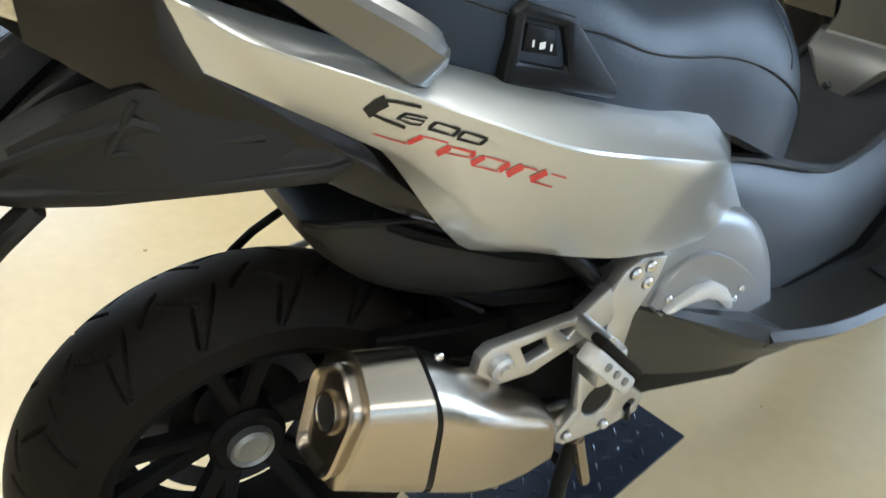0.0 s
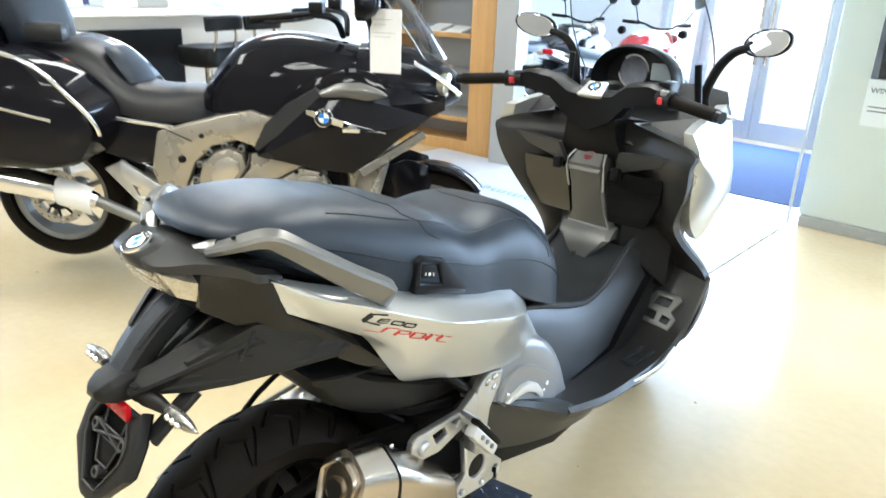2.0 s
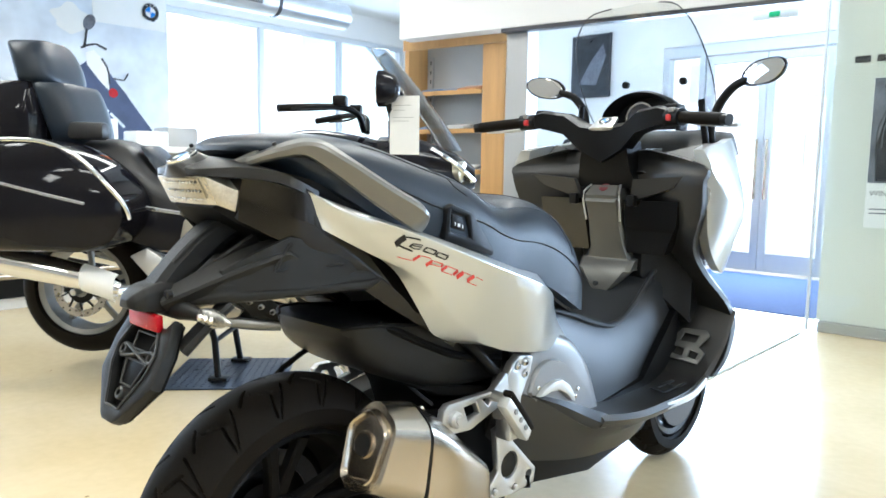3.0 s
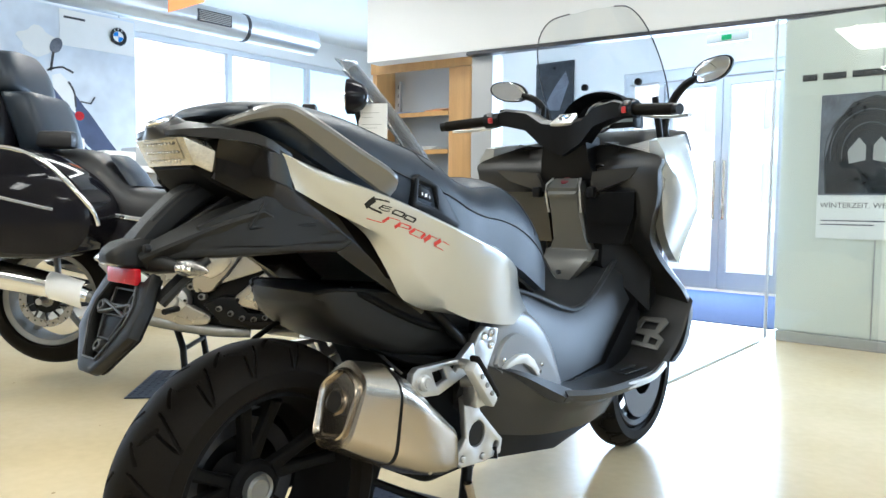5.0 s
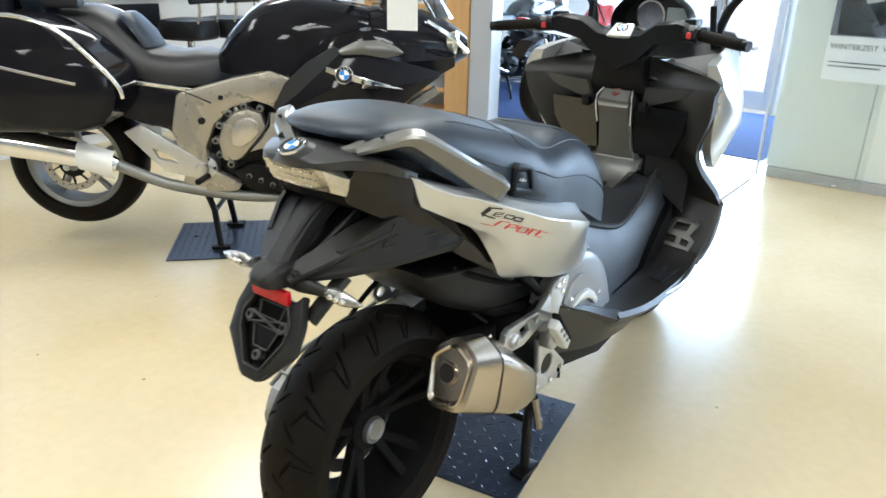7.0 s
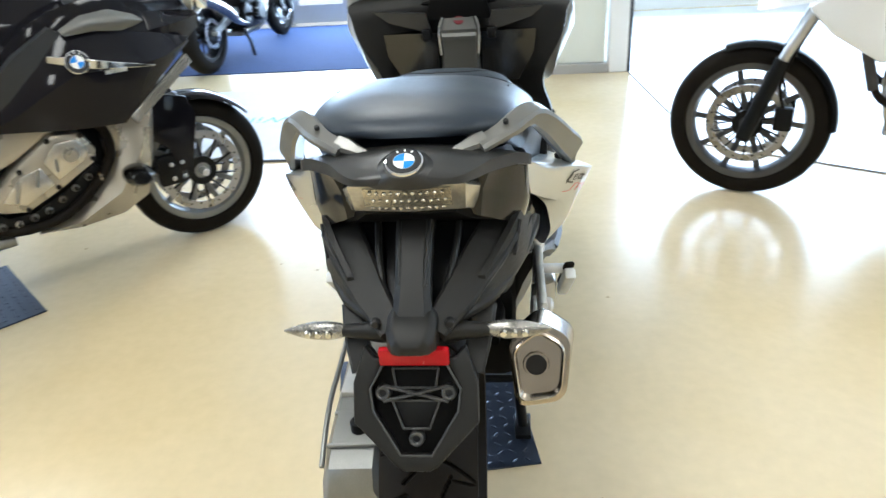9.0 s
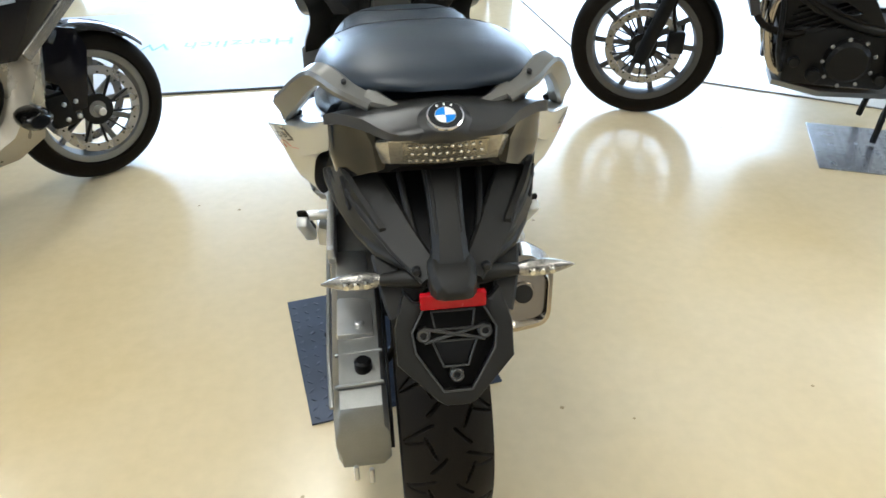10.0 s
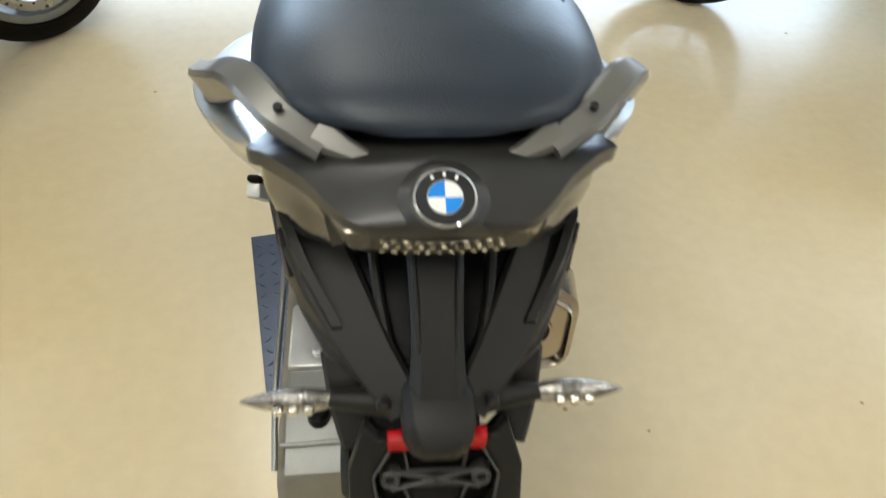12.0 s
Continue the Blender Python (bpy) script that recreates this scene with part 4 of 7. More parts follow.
part("end_rim", loft([silencer_ring(y, 0.521, 0.36, k, k * 1.08) for y, k in ((0.052, 0.78), (0.041, 0.80), (0.038, 0.76), (0.041, 0.70), (0.052, 0.66))], caps=False), STEEL, sil)
part("end_face", loft([silencer_ring(y, 0.521, 0.36, k, k * 1.08) for y, k in ((0.050, 0.70), (0.048, 0.69))]), STEEL, sil)
tipm = Matrix.Translation((0.183, 0.050, 0.522)) @ Vector((0, 0.94, -0.34)).to_track_quat("Z", "Y").to_matrix().to_4x4()
part("outlet", moved(lathe([(0.018, 0.05), (0.0185, -0.004), (0.020, -0.008), (0.0235, -0.008), (0.026, 0.0), (0.026, 0.012)], "z", 28), tipm), STEEL, sil, "round outlet pipe")
# flat dark disc in front of the end face stands in for the shaded bore
part("outlet_bore", moved(disc((0, 0, -0.0052), "z", 0.0190, 0.002), tipm), MATT, sil)
bolt((0.200, 0.176, 0.562), "x", 0.006, sil)
bolt((0.243, 0.245, 0.350), "x", 0.006, sil)
part("exhaust_pipe", tube([(0.18, 0.33, 0.37), (0.16, 0.40, 0.33), (0.12, 0.50, 0.28), (0.05, 0.62, 0.27)], 0.022, 14, 12), STEEL, sc)


def bracket(side):
    """Cast carrier of the passenger footrest: two pierced arms and a rib web."""
    arm = plate([(0.205, 0.530), (0.210, 0.552), (0.224, 0.562), (0.36, 0.560), (0.405, 0.590), (0.425, 0.53), (0.378, 0.520), (0.29, 0.494), (0.230, 0.500)], "x", 0.196, 0.214, 0.003,
                [circle(0.238, 0.530, 0.014), [(0.268, 0.546), (0.306, 0.548), (0.318, 0.522), (0.282, 0.514)], [(0.326, 0.550), (0.362, 0.548), (0.346, 0.530)]])
    low = plate([(0.400, 0.46), (0.440, 0.47), (0.462, 0.420), (0.548, 0.336), (0.542, 0.302), (0.480, 0.298), (0.395, 0.306), (0.368, 0.328), (0.412, 0.368)], "x", 0.188, 0.206, 0.003,
                [circle(0.450, 0.370, 0.030), circle(0.397, 0.325, 0.008), circle(0.470, 0.313, 0.008), circle(0.522, 0.325, 0.012)])
    top = plate([(0.398, 0.590), (0.420, 0.622), (0.445, 0.634), (0.492, 0.624), (0.484, 0.592), (0.452, 0.540), (0.444, 0.475), (0.424, 0.472), (0.406, 0.510)], "x", 0.192, 0.214, 0.004,
                [circle(0.436, 0.612, 0.009), circle(0.462, 0.616, 0.009), circle(0.462, 0.590, 0.009)])
    bmesh.ops.translate(arm, vec=(0, 0.016, -0.005), verts=arm.verts)
    bmesh.ops.translate(top, vec=(0, 0.024, -0.020), verts=top.verts)
    return [arm, low, top]


for flip in (False, True):
    for i, b in enumerate(bracket(1)):
        part("footrest_carrier", b, ALU, sc, "cast aluminium footrest carrier" if i == 0 else "", flip=flip)
    fm = pose(0.266, 0.383, 0.508, -47, 0, 6)
    fp = part("passenger_footrest", moved(box(-0.013, 0.013, -0.066, 0.066, -0.015, 0.012, 0.006), fm), ALUPALE, sc, "folded footrest", flip=flip)
    part("rubber_pad", moved(box(-0.011, 0.013, -0.070, 0.070, 0.0125, 0.026, 0.006), fm), RUBBER, fp, "black rubber pad", flip=flip)
    for k in range(3):
        part("stud", moved(disc((0.015, -0.03 + 0.03 * k, 0.0), "x", 0.006, 0.004, 0.001, 10), fm), ALUDARK, fp, flip=flip)
    part("pivot", tube([(0.205, 0.378, 0.545), (0.265, 0.378, 0.545)], 0.012, 12), ALU, fp, flip=flip)
    part("spring", tube([(0.20, 0.40, 0.50), (0.235, 0.41, 0.50)], 0.014, 12), ALUDARK, fp, flip=flip)
    part("hinge_block", box(0.203, 0.245, 0.395, 0.445, 0.445, 0.50, 0.008), ALU, sc, flip=flip)
bolt((0.217, 0.254, 0.525), "x", 0.017, sc, ALU)
bolt((0.209, 0.397, 0.325), "x", 0.007, sc, ALU)
bolt((0.209, 0.470, 0.313), "x", 0.007, sc, ALU)
for y, z in ((0.460, 0.592), (0.486, 0.596), (0.486, 0.570)):
    bolt((0.213, y, z), "x", 0.008, sc, CHROME)
part("carrier_plug", disc((0.199, 0.450, 0.370), "x", 0.029, 0.006, 0.002, 20), BLACKMETAL, sc, "black round plug")
part("clamp", tube([(0.14, 0.49, 0.30), (0.18, 0.515, 0.303), (0.205, 0.53, 0.306)], 0.014, 12), BLACKMETAL, sc)

# centre stand
cs = part("centre_stand", merge(tube([(-0.15, 0.50, 0.27), (0.15, 0.50, 0.27)], 0.014, 10), tube([(0.14, 0.50, 0.27), (0.155, 0.46, 0.14), (0.165, 0.445, 0.022)], 0.014, 10), tube([(-0.14, 0.50, 0.27), (-0.155, 0.46, 0.14), (-0.165, 0.445, 0.022)], 0.014, 10), tube([(-0.15, 0.47, 0.16), (0.15, 0.47, 0.16)], 0.011, 8)), BLACKMETAL, sc, "black centre stand")
for s in (-1, 1):
    part("foot", box(s * 0.165 - 0.022, s * 0.165 + 0.022, 0.40, 0.49, 0.0095, 0.026, 0.004), BLACKMETAL, cs)
part("return_spring", tube([(0.165, 0.47, 0.24), (0.17, 0.50, 0.13)], 0.011, 8), STEEL, cs)
part("stand_lever", tube([(-0.15, 0.48, 0.2), (-0.22, 0.42, 0.17), (-0.25, 0.36, 0.19)], 0.009, 8, 8), BLACKMETAL, cs)

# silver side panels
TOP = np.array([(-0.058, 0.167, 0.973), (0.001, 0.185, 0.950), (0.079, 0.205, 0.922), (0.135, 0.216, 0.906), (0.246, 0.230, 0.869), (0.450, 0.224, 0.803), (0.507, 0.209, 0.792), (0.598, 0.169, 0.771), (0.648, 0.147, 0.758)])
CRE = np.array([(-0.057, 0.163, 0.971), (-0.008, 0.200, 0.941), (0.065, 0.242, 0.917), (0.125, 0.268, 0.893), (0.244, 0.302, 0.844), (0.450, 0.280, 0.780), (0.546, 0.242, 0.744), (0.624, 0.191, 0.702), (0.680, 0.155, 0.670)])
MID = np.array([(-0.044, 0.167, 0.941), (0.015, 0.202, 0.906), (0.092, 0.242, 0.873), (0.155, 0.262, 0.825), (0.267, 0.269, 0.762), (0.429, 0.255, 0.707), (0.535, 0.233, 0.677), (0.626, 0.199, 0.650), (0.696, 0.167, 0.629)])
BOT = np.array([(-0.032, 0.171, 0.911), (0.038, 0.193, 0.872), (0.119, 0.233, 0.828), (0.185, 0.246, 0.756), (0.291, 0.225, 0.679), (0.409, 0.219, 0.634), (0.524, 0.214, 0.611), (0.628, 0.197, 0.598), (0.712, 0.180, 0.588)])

def spread(c, n=50):
    """Rows along a broken line, evenly spread, with its corners just eased."""
    c = np.array([(x, y, z) for y, x, z in c])
    u = np.linspace(0, len(c) - 1, n)
    p = np.stack([np.interp(u, range(len(c)), c[:, k]) for k in range(3)], 1)
    for _ in range(2):
        p[1:-1] = p[1:-1] * 0.5 + (p[:-2] + p[2:]) * 0.25
    return p


def panel_skin():
    """Side panel: a crisp crease along the upper third, soft and full below it."""
    rows = [spread(c) for c in (TOP, CRE, MID, BOT)]
    rings = []
    for i in range(50):
        t, c, m, b = (Vector(r[i]) for r in rows)
        tuck = max(0.0, 1 - abs(b.y - 0.24) / 0.17)
        inner_t, inner_b = t + Vector((-0.03, 0, 0.004)), b + Vector((-0.03, -0.045 * tuck, 0.01 - 0.022 * tuck))
        ring = [inner_t, t, t.lerp(c, 0.33) + Vector((0.002, 0, 0.001)), t.lerp(c, 0.66) + Vector((0.002, 0, 0.001)), c.lerp(t, 0.03), c.lerp(m, 0.03)]
        h = m + (m - (c + b) / 2) * 0.75
        for k in np.linspace(0.15, 1, 9):
            ring.append(c * (1 - k) ** 2 + h * 2 * k * (1 - k) + b * k * k)
        rings.append(ring + [inner_b])
    return loft(rings, True, True)


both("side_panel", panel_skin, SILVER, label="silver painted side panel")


PANEL_TREE = BVHTree.FromBMesh(panel_skin())


def panel_x(y, z):
    """How far out the side panel lies at a height."""
    hit = PANEL_TREE.ray_cast(Vector((0.6, y, z)), Vector((-1, 0, 0)))[0]
    return hit.x if hit else 0.2

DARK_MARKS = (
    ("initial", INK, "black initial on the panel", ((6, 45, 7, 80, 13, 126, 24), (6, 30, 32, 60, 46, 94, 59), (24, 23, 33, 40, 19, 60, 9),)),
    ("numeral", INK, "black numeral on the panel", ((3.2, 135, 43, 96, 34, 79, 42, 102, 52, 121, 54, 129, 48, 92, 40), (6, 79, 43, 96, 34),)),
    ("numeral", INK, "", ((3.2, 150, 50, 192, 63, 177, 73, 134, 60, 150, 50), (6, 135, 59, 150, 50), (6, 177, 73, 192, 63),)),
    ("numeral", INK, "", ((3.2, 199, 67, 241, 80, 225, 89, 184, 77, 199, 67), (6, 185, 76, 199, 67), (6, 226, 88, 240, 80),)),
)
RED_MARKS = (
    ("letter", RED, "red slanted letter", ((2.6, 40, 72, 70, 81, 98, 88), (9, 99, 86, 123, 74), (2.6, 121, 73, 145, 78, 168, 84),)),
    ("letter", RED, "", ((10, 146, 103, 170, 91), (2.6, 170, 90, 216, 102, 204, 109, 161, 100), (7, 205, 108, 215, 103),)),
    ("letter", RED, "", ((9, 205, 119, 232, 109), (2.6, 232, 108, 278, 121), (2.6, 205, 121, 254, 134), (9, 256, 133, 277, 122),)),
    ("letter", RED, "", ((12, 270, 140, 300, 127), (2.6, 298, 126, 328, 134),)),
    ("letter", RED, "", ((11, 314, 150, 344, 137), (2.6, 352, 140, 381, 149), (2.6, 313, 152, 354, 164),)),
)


def stroke(pts, w):
    """A flat ribbon along a line on the panel, in the slanted units of the lettering."""
    pts = [Vector(p) for p in zip(pts[::2], pts[1::2])]
    bm = bmesh.new()
    rows = []
    for i, p in enumerate(pts):
        d = (pts[min(i + 1, len(pts) - 1)] - pts[max(i - 1, 0)]).normalized()
        e = (pts[min(i + 1, len(pts) - 1)] - p) if i < len(pts) - 1 else (p - pts[i - 1])
        n = Vector((-d.y, d.x))
        n *= w / 2 / max(0.5, abs(n.dot(Vector((-e.y, e.x)).normalized())))
        rows.append([bm.verts.new(((p + n).x, (p + n).y, 0)), bm.verts.new(((p - n).x, (p - n).y, 0))])
    for a, b in zip(rows, rows[1:]):
        bm.faces.new((a[0], b[0], b[1], a[1]))
    bmesh.ops.subdivide_edges(bm, edges=[e for e in bm.edges if e.calc_length() > 10], cuts=3, use_grid_fill=True)
    for v in bm.verts:
        u, w_ = v.co.x, v.co.y
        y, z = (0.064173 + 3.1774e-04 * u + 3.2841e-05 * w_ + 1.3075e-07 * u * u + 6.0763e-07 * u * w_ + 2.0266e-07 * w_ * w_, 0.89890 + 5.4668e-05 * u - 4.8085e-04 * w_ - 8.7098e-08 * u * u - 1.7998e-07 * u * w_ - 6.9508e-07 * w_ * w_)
        v.co = (panel_x(y, z) + 0.0009, y, z)
    bmesh.ops.recalc_face_normals(bm, faces=bm.faces)
    if sum(f_.normal.x for f_ in bm.faces) < 0:
        bmesh.ops.reverse_faces(bm, faces=bm.faces)
    return bm


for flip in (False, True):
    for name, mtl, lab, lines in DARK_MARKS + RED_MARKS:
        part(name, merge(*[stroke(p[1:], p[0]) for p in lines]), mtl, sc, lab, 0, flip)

# dark tail sides under and behind the silver panels
TS = [(-0.144, 0.112, 0.998, 0.100, 0.964, 0.096, 0.926), (-0.124, 0.127, 0.997, 0.115, 0.957, 0.110, 0.914), (-0.10, 0.145, 0.994, 0.136, 0.942, 0.130, 0.898), (-0.07, 0.160, 0.984, 0.158, 0.926, 0.148, 0.882), (-0.045, 0.166, 0.970, 0.168, 0.916, 0.158, 0.868), (0.01, 0.150, 0.940, 0.172, 0.878, 0.166, 0.832),
      (0.06, 0.160, 0.90, 0.182, 0.838, 0.172, 0.798), (0.11, 0.170, 0.86, 0.190, 0.800, 0.178, 0.764), (0.17, 0.175, 0.82, 0.196, 0.752, 0.182, 0.728), (0.23, 0.175, 0.76, 0.196, 0.705, 0.186, 0.690), (0.28, 0.175, 0.72, 0.194, 0.676, 0.186, 0.660)]


def tail_skin():
    rings = []
    for y, xt, zt, xm, zm, xb, zb in smooth_rows(TS, 24):
        rings.append([Vector(p) for p in ((xt - 0.045, y, zt - 0.006), (xt, y, zt), (xm, y, zm + 0.003), (xm, y, zm - 0.003), (xb, y, zb), (xb - 0.010, y, zb + 0.004))])
    return loft(rings)


both("tail_side", tail_skin, TAILBLACK, label="gloss black tail side")

# tail top with badge
TT = [(-0.200, 0.050, 1.002, 1.012), (-0.194, 0.073, 1.001, 1.017), (-0.174, 0.093, 0.999, 1.024), (-0.144, 0.115, 0.997, 1.030), (-0.105, 0.152, 0.991, 1.024), (-0.085, 0.170, 0.982, 1.010), (-0.06, 0.164, 0.974, 1.000), (-0.03, 0.158, 0.960, 0.990)]


def crown(x, hw, zb, zt):
    u = abs(x) / hw
    return zb + (zt - zb) * (1 - 0.55 * u ** 1.6)


rings = []
for y, hw, zb, zt in smooth_rows(TT, 18):
    xs = np.linspace(-hw, hw, 17)
    rings.append([Vector((x, y, crown(x, hw, zb, zt))) for x in xs] + [Vector((x, y, zb - 0.003)) for x in xs[::-1]])
part("tail_cover", loft(rings), COVERM, sc, "black tail cover")
roundel(sc, Matrix.Translation((0, -0.187, 1.0255)) @ Euler((radians(24), 0, 0)).to_matrix().to_4x4(), 0.0242)
hump = []
for depth, wide, rear, front in ((0.0, 0.0262, 0.0262, 0.0262), (-0.0015, 0.0290, 0.0272, 0.0300), (-0.006, 0.0345, 0.0282, 0.036), (-0.011, 0.0425, 0.0288, 0.043), (-0.016, 0.054, 0.0288, 0.051), (-0.022, 0.070, 0.0280, 0.058)):
    hump.append([Vector((wide * math.cos(a), (front if math.sin(a) > 0 else rear) * math.sin(a), depth - 0.008 * max(0.0, math.sin(a)) * -depth / 0.022)) for a in np.linspace(0, 2 * math.pi, 49)[:-1]])
part("badge_mount", moved(loft(hump), Matrix.Translation((0, -0.187, 1.0250)) @ Euler((radians(24), 0, 0)).to_matrix().to_4x4()), COVERM, sc, "smooth raised badge mount", 60)

# tail lamp

LP = [(-0.1015, -0.126, 0.968, 0.926), (-0.096, -0.155, 0.978, 0.934), (-0.080, -0.192, 0.996, 0.950), (0.0, -0.199, 0.998, 0.950), (0.080, -0.192, 0.996, 0.950), (0.096, -0.155, 0.978, 0.934), (0.1015, -0.126, 0.968, 0.926)]
tl = part("tail_lamp", bevel(loft([[(x, y, zt), (x * 0.96, y + 0.022, zb), (x * 0.75, y + 0.07, zb), (x * 0.75, y + 0.07, zt)] for x, y, zt, zb in LP]), 0.002, 2, 60), LENS, sc, "clear tail lamp lens", 20)
part("led_panel", loft([[Vector((x, -0.199 + 0.007 * (x / 0.08) ** 2 + 0.022 * f - d, 0.998 - 0.048 * f)) for f, d in ((0.12, 0.0012), (0.78, 0.0012), (0.78, -0.002), (0.12, -0.002))] for x in np.linspace(-0.060, 0.060, 9)]), LEDBACK, tl, "darker reflector field")
for r_ in range(3):
    for k in range(11):
        x = -0.050 + 0.0098 * k + 0.003 * (r_ % 2)
        part("led_cell", moved(lathe([(0, 0.0010), (0.0018, 0.0007), (0.0031, -0.0006)], "y", 6), pose(x, -0.1965 + 0.0068 * r_ + 0.007 * (x / 0.08) ** 2, 0.985 - 0.0135 * r_, -24 + 9 * ((k * 7 + r_ * 3) % 5 - 2), 0, 180 + 11 * ((k * 3 + r_) % 5 - 2))), FACET, tl)
part("lamp_base", loft([[(-w, y, zt), (w, y, zt), (w * 0.9, y, zb), (-w * 0.9, y, zb)] for y, w, zt, zb in ((-0.168, 0.070, 0.985, 0.945), (-0.14, 0.092, 0.968, 0.922), (-0.09, 0.125, 0.95, 0.895), (-0.02, 0.15, 0.93, 0.86))]), UNDER, sc, "black lower tail")

# grab rails
def rail_():
    foot = bar([(0.050, -0.133, 1.014), (0.078, -0.121, 1.021), (0.104, -0.108, 1.029)], (0.010, 0.020, 0.032), (0.008, 0.015, 0.018), up=(0.25, -0.45, 0.85), round_=0.004)
    band = bar([(0.096, -0.120, 1.022), (0.133, -0.096, 1.036), (0.154, -0.072, 1.044), (0.166, -0.056, 1.045), (0.178, -0.040, 1.038), (0.197, -0.008, 1.014), (0.224, 0.056, 0.968), (0.241, 0.104, 0.937), (0.243, 0.118, 0.924), (0.237, 0.128, 0.911)], (0.028, 0.031, 0.032, 0.032, 0.030, 0.027, 0.026, 0.027, 0.026, 0.020), (0.015, 0.018, 0.022, 0.026, 0.032, 0.036, 0.042, 0.046, 0.044, 0.034), up=(0.32, -0.12, 0.94), n=40, round_=0.005)
    return merge(foot, band)


for flip in (False, True):
    r = part("grab_rail", rail_(), TITAN, sc, "grey lacquered grab rail", flip=flip)
    part("screw", moved(disc((0, 0, 0), "z", 0.0040, 0.006, 0.001, 14), Matrix.Translation((0.134, -0.099, 1.0495)) @ Euler((radians(25), radians(-3), 0)).to_matrix().to_4x4()), INK, r, "dark screw", flip=flip)
    part("rail_foot", bar([(0.222, 0.122, 0.912), (0.236, 0.135, 0.915)], 0.014, 0.012), DARK, r, "black rail mount", flip=flip)

# seat
ST = [(-0.128, 0.064, 1.026, 1.040), (-0.122, 0.106, 1.014, 1.052), (-0.10, 0.138, 1.004, 1.064), (-0.06, 0.158, 0.996, 1.071), (0.0, 0.173, 0.978, 1.074), (0.10, 0.189, 0.925, 1.066), (0.22, 0.202, 0.868, 1.036), (0.34, 0.206, 0.838, 1.002), (0.42, 0.200, 0.815, 0.962),
      (0.49, 0.190, 0.795, 0.948), (0.57, 0.186, 0.770, 0.955), (0.65, 0.184, 0.735, 0.945), (0.73, 0.176, 0.695, 0.905), (0.79, 0.160, 0.670, 0.845), (0.825, 0.140, 0.660, 0.775), (0.845, 0.10, 0.655, 0.69)]


def seat_ring(y, hw, zb, zt):
    out = []
    for k in range(29):
        a = math.pi * k / 28
        c, s = math.cos(a), math.sin(a)
        k_ = abs(s) ** 0.50 - 0.04 * (1 - abs(s) ** 3)
        tuck = 0.050 * max(0.0, 1 - (y + 0.116) / 0.12) * (1 - max(0.0, k_)) ** 1.3
        pinch = 1 - 0.08 * max(0.0, 1 - max(0.0, k_) / 0.38) ** 2 * min(1.0, max(0.0, (0.30 - y) / 0.15))
        out.append(Vector((hw * pinch * math.copysign(abs(c) ** 0.62, c), y + tuck, zb + (zt - zb) * k_)))
    return out


seat = part("seat", loft([seat_ring(*r) for r in smooth_rows(ST, 70)]), LEATHER, sc, "black leather double seat", 60)


def seam(pts, parent):
    part("seam", tube(pts, 0.0016, 6), INK, parent)


# stitched lines that divide the pillion and rider sections
sr = [seat_ring(*r) for r in smooth_rows(ST, 70)]
for k in (8, 20):
    seam([sr[i][k] for i in range(22, 60)], seat)
seam([sr[int(28 + 0.35 * abs(k - 14))][k] for k in range(5, 24)], seat)
seam([sr[int(46 + 0.9 * abs(k - 14))][k] for k in range(3, 26)], seat)
seam([sr[i][2] + Vector((0.001, 0, 0)) for i in range(2, 66)], seat)
part("seat_base", loft([[(-hw + 0.034, y, zb - 0.016), (hw - 0.034, y, zb - 0.016), (hw - 0.028, y, zb + 0.004), (-hw + 0.028, y, zb + 0.004)] for y, hw, zb, zt in smooth_rows(ST[2:], 30)]), DARK, sc, "black seat base")

# seat heating switch
hs = part("switch_panel", plate([(0.222, 0.876), (0.230, 0.941), (0.246, 0.948), (0.303, 0.929), (0.374, 0.850), (0.370, 0.838)], "x", 0.176, 0.2115, 0.005, [[(0.240, 0.896), (0.243, 0.935), (0.288, 0.922), (0.299, 0.880)]]), DARK, sc, "black heating switch surround")
part("recess", plate([(0.238, 0.893), (0.241, 0.938), (0.291, 0.925), (0.303, 0.877)], "x", 0.190, 0.199, 0.001), MATT, hs)
part("rocker", plate([(0.246, 0.903), (0.249, 0.929), (0.283, 0.919), (0.290, 0.891)], "x", 0.196, 0.2055, 0.003), DARK, hs)
for k, y in enumerate((0.257, 0.268, 0.279)):
    part("symbol", box(0.2057, 0.2061, y - (0.0012, 0.0035, 0.0012)[k], y + (0.0012, 0.0035, 0.0012)[k], 0.906 - 0.3 * (y - 0.257), 0.9125 - 0.3 * (y - 0.257)), WHITE, hs, "white symbol", 0)

# number plate carrier under the tail
CHEEK = [(0.082, 0.190, 0.812, 0.834), (0.060, 0.188, 0.800, 0.838), (-0.03, 0.168, 0.800, 0.836), (-0.12, 0.138, 0.796, 0.834), (-0.176, 0.110, 0.794, 0.830), (-0.215, 0.066, 0.788, 0.815)]
WEB = [(0.070, 0.178, 0.842), (0.020, 0.175, 0.868), (-0.03, 0.167, 0.888), (-0.080, 0.156, 0.900), (-0.12, 0.138, 0.882), (-0.176, 0.104, 0.848)]


def cheek_beam():
    return bevel(loft([[Vector(p) for p in ((xo - 0.012, y, zb), (xo, y, zb + 0.004), (xo + 0.001, y, zb + 0.45 * (zt - zb)), (xo - 0.005, y, zb + 0.52 * (zt - zb)), (xo - 0.005, y, zt - 0.006), (xo - 0.010, y, zt), (xo - 0.024, y, zt), (xo - 0.024, y, zb))] for y, xo, zb, zt in CHEEK]), 0.0025, 2, 30)


def cheek_web():
    return loft([[Vector(p) for p in ((xo - 0.010, y, 0.815), (xo, y, 0.815), (xo - 0.004, y, zt), (xo - 0.014, y, zt))] for y, xo, zt in WEB])


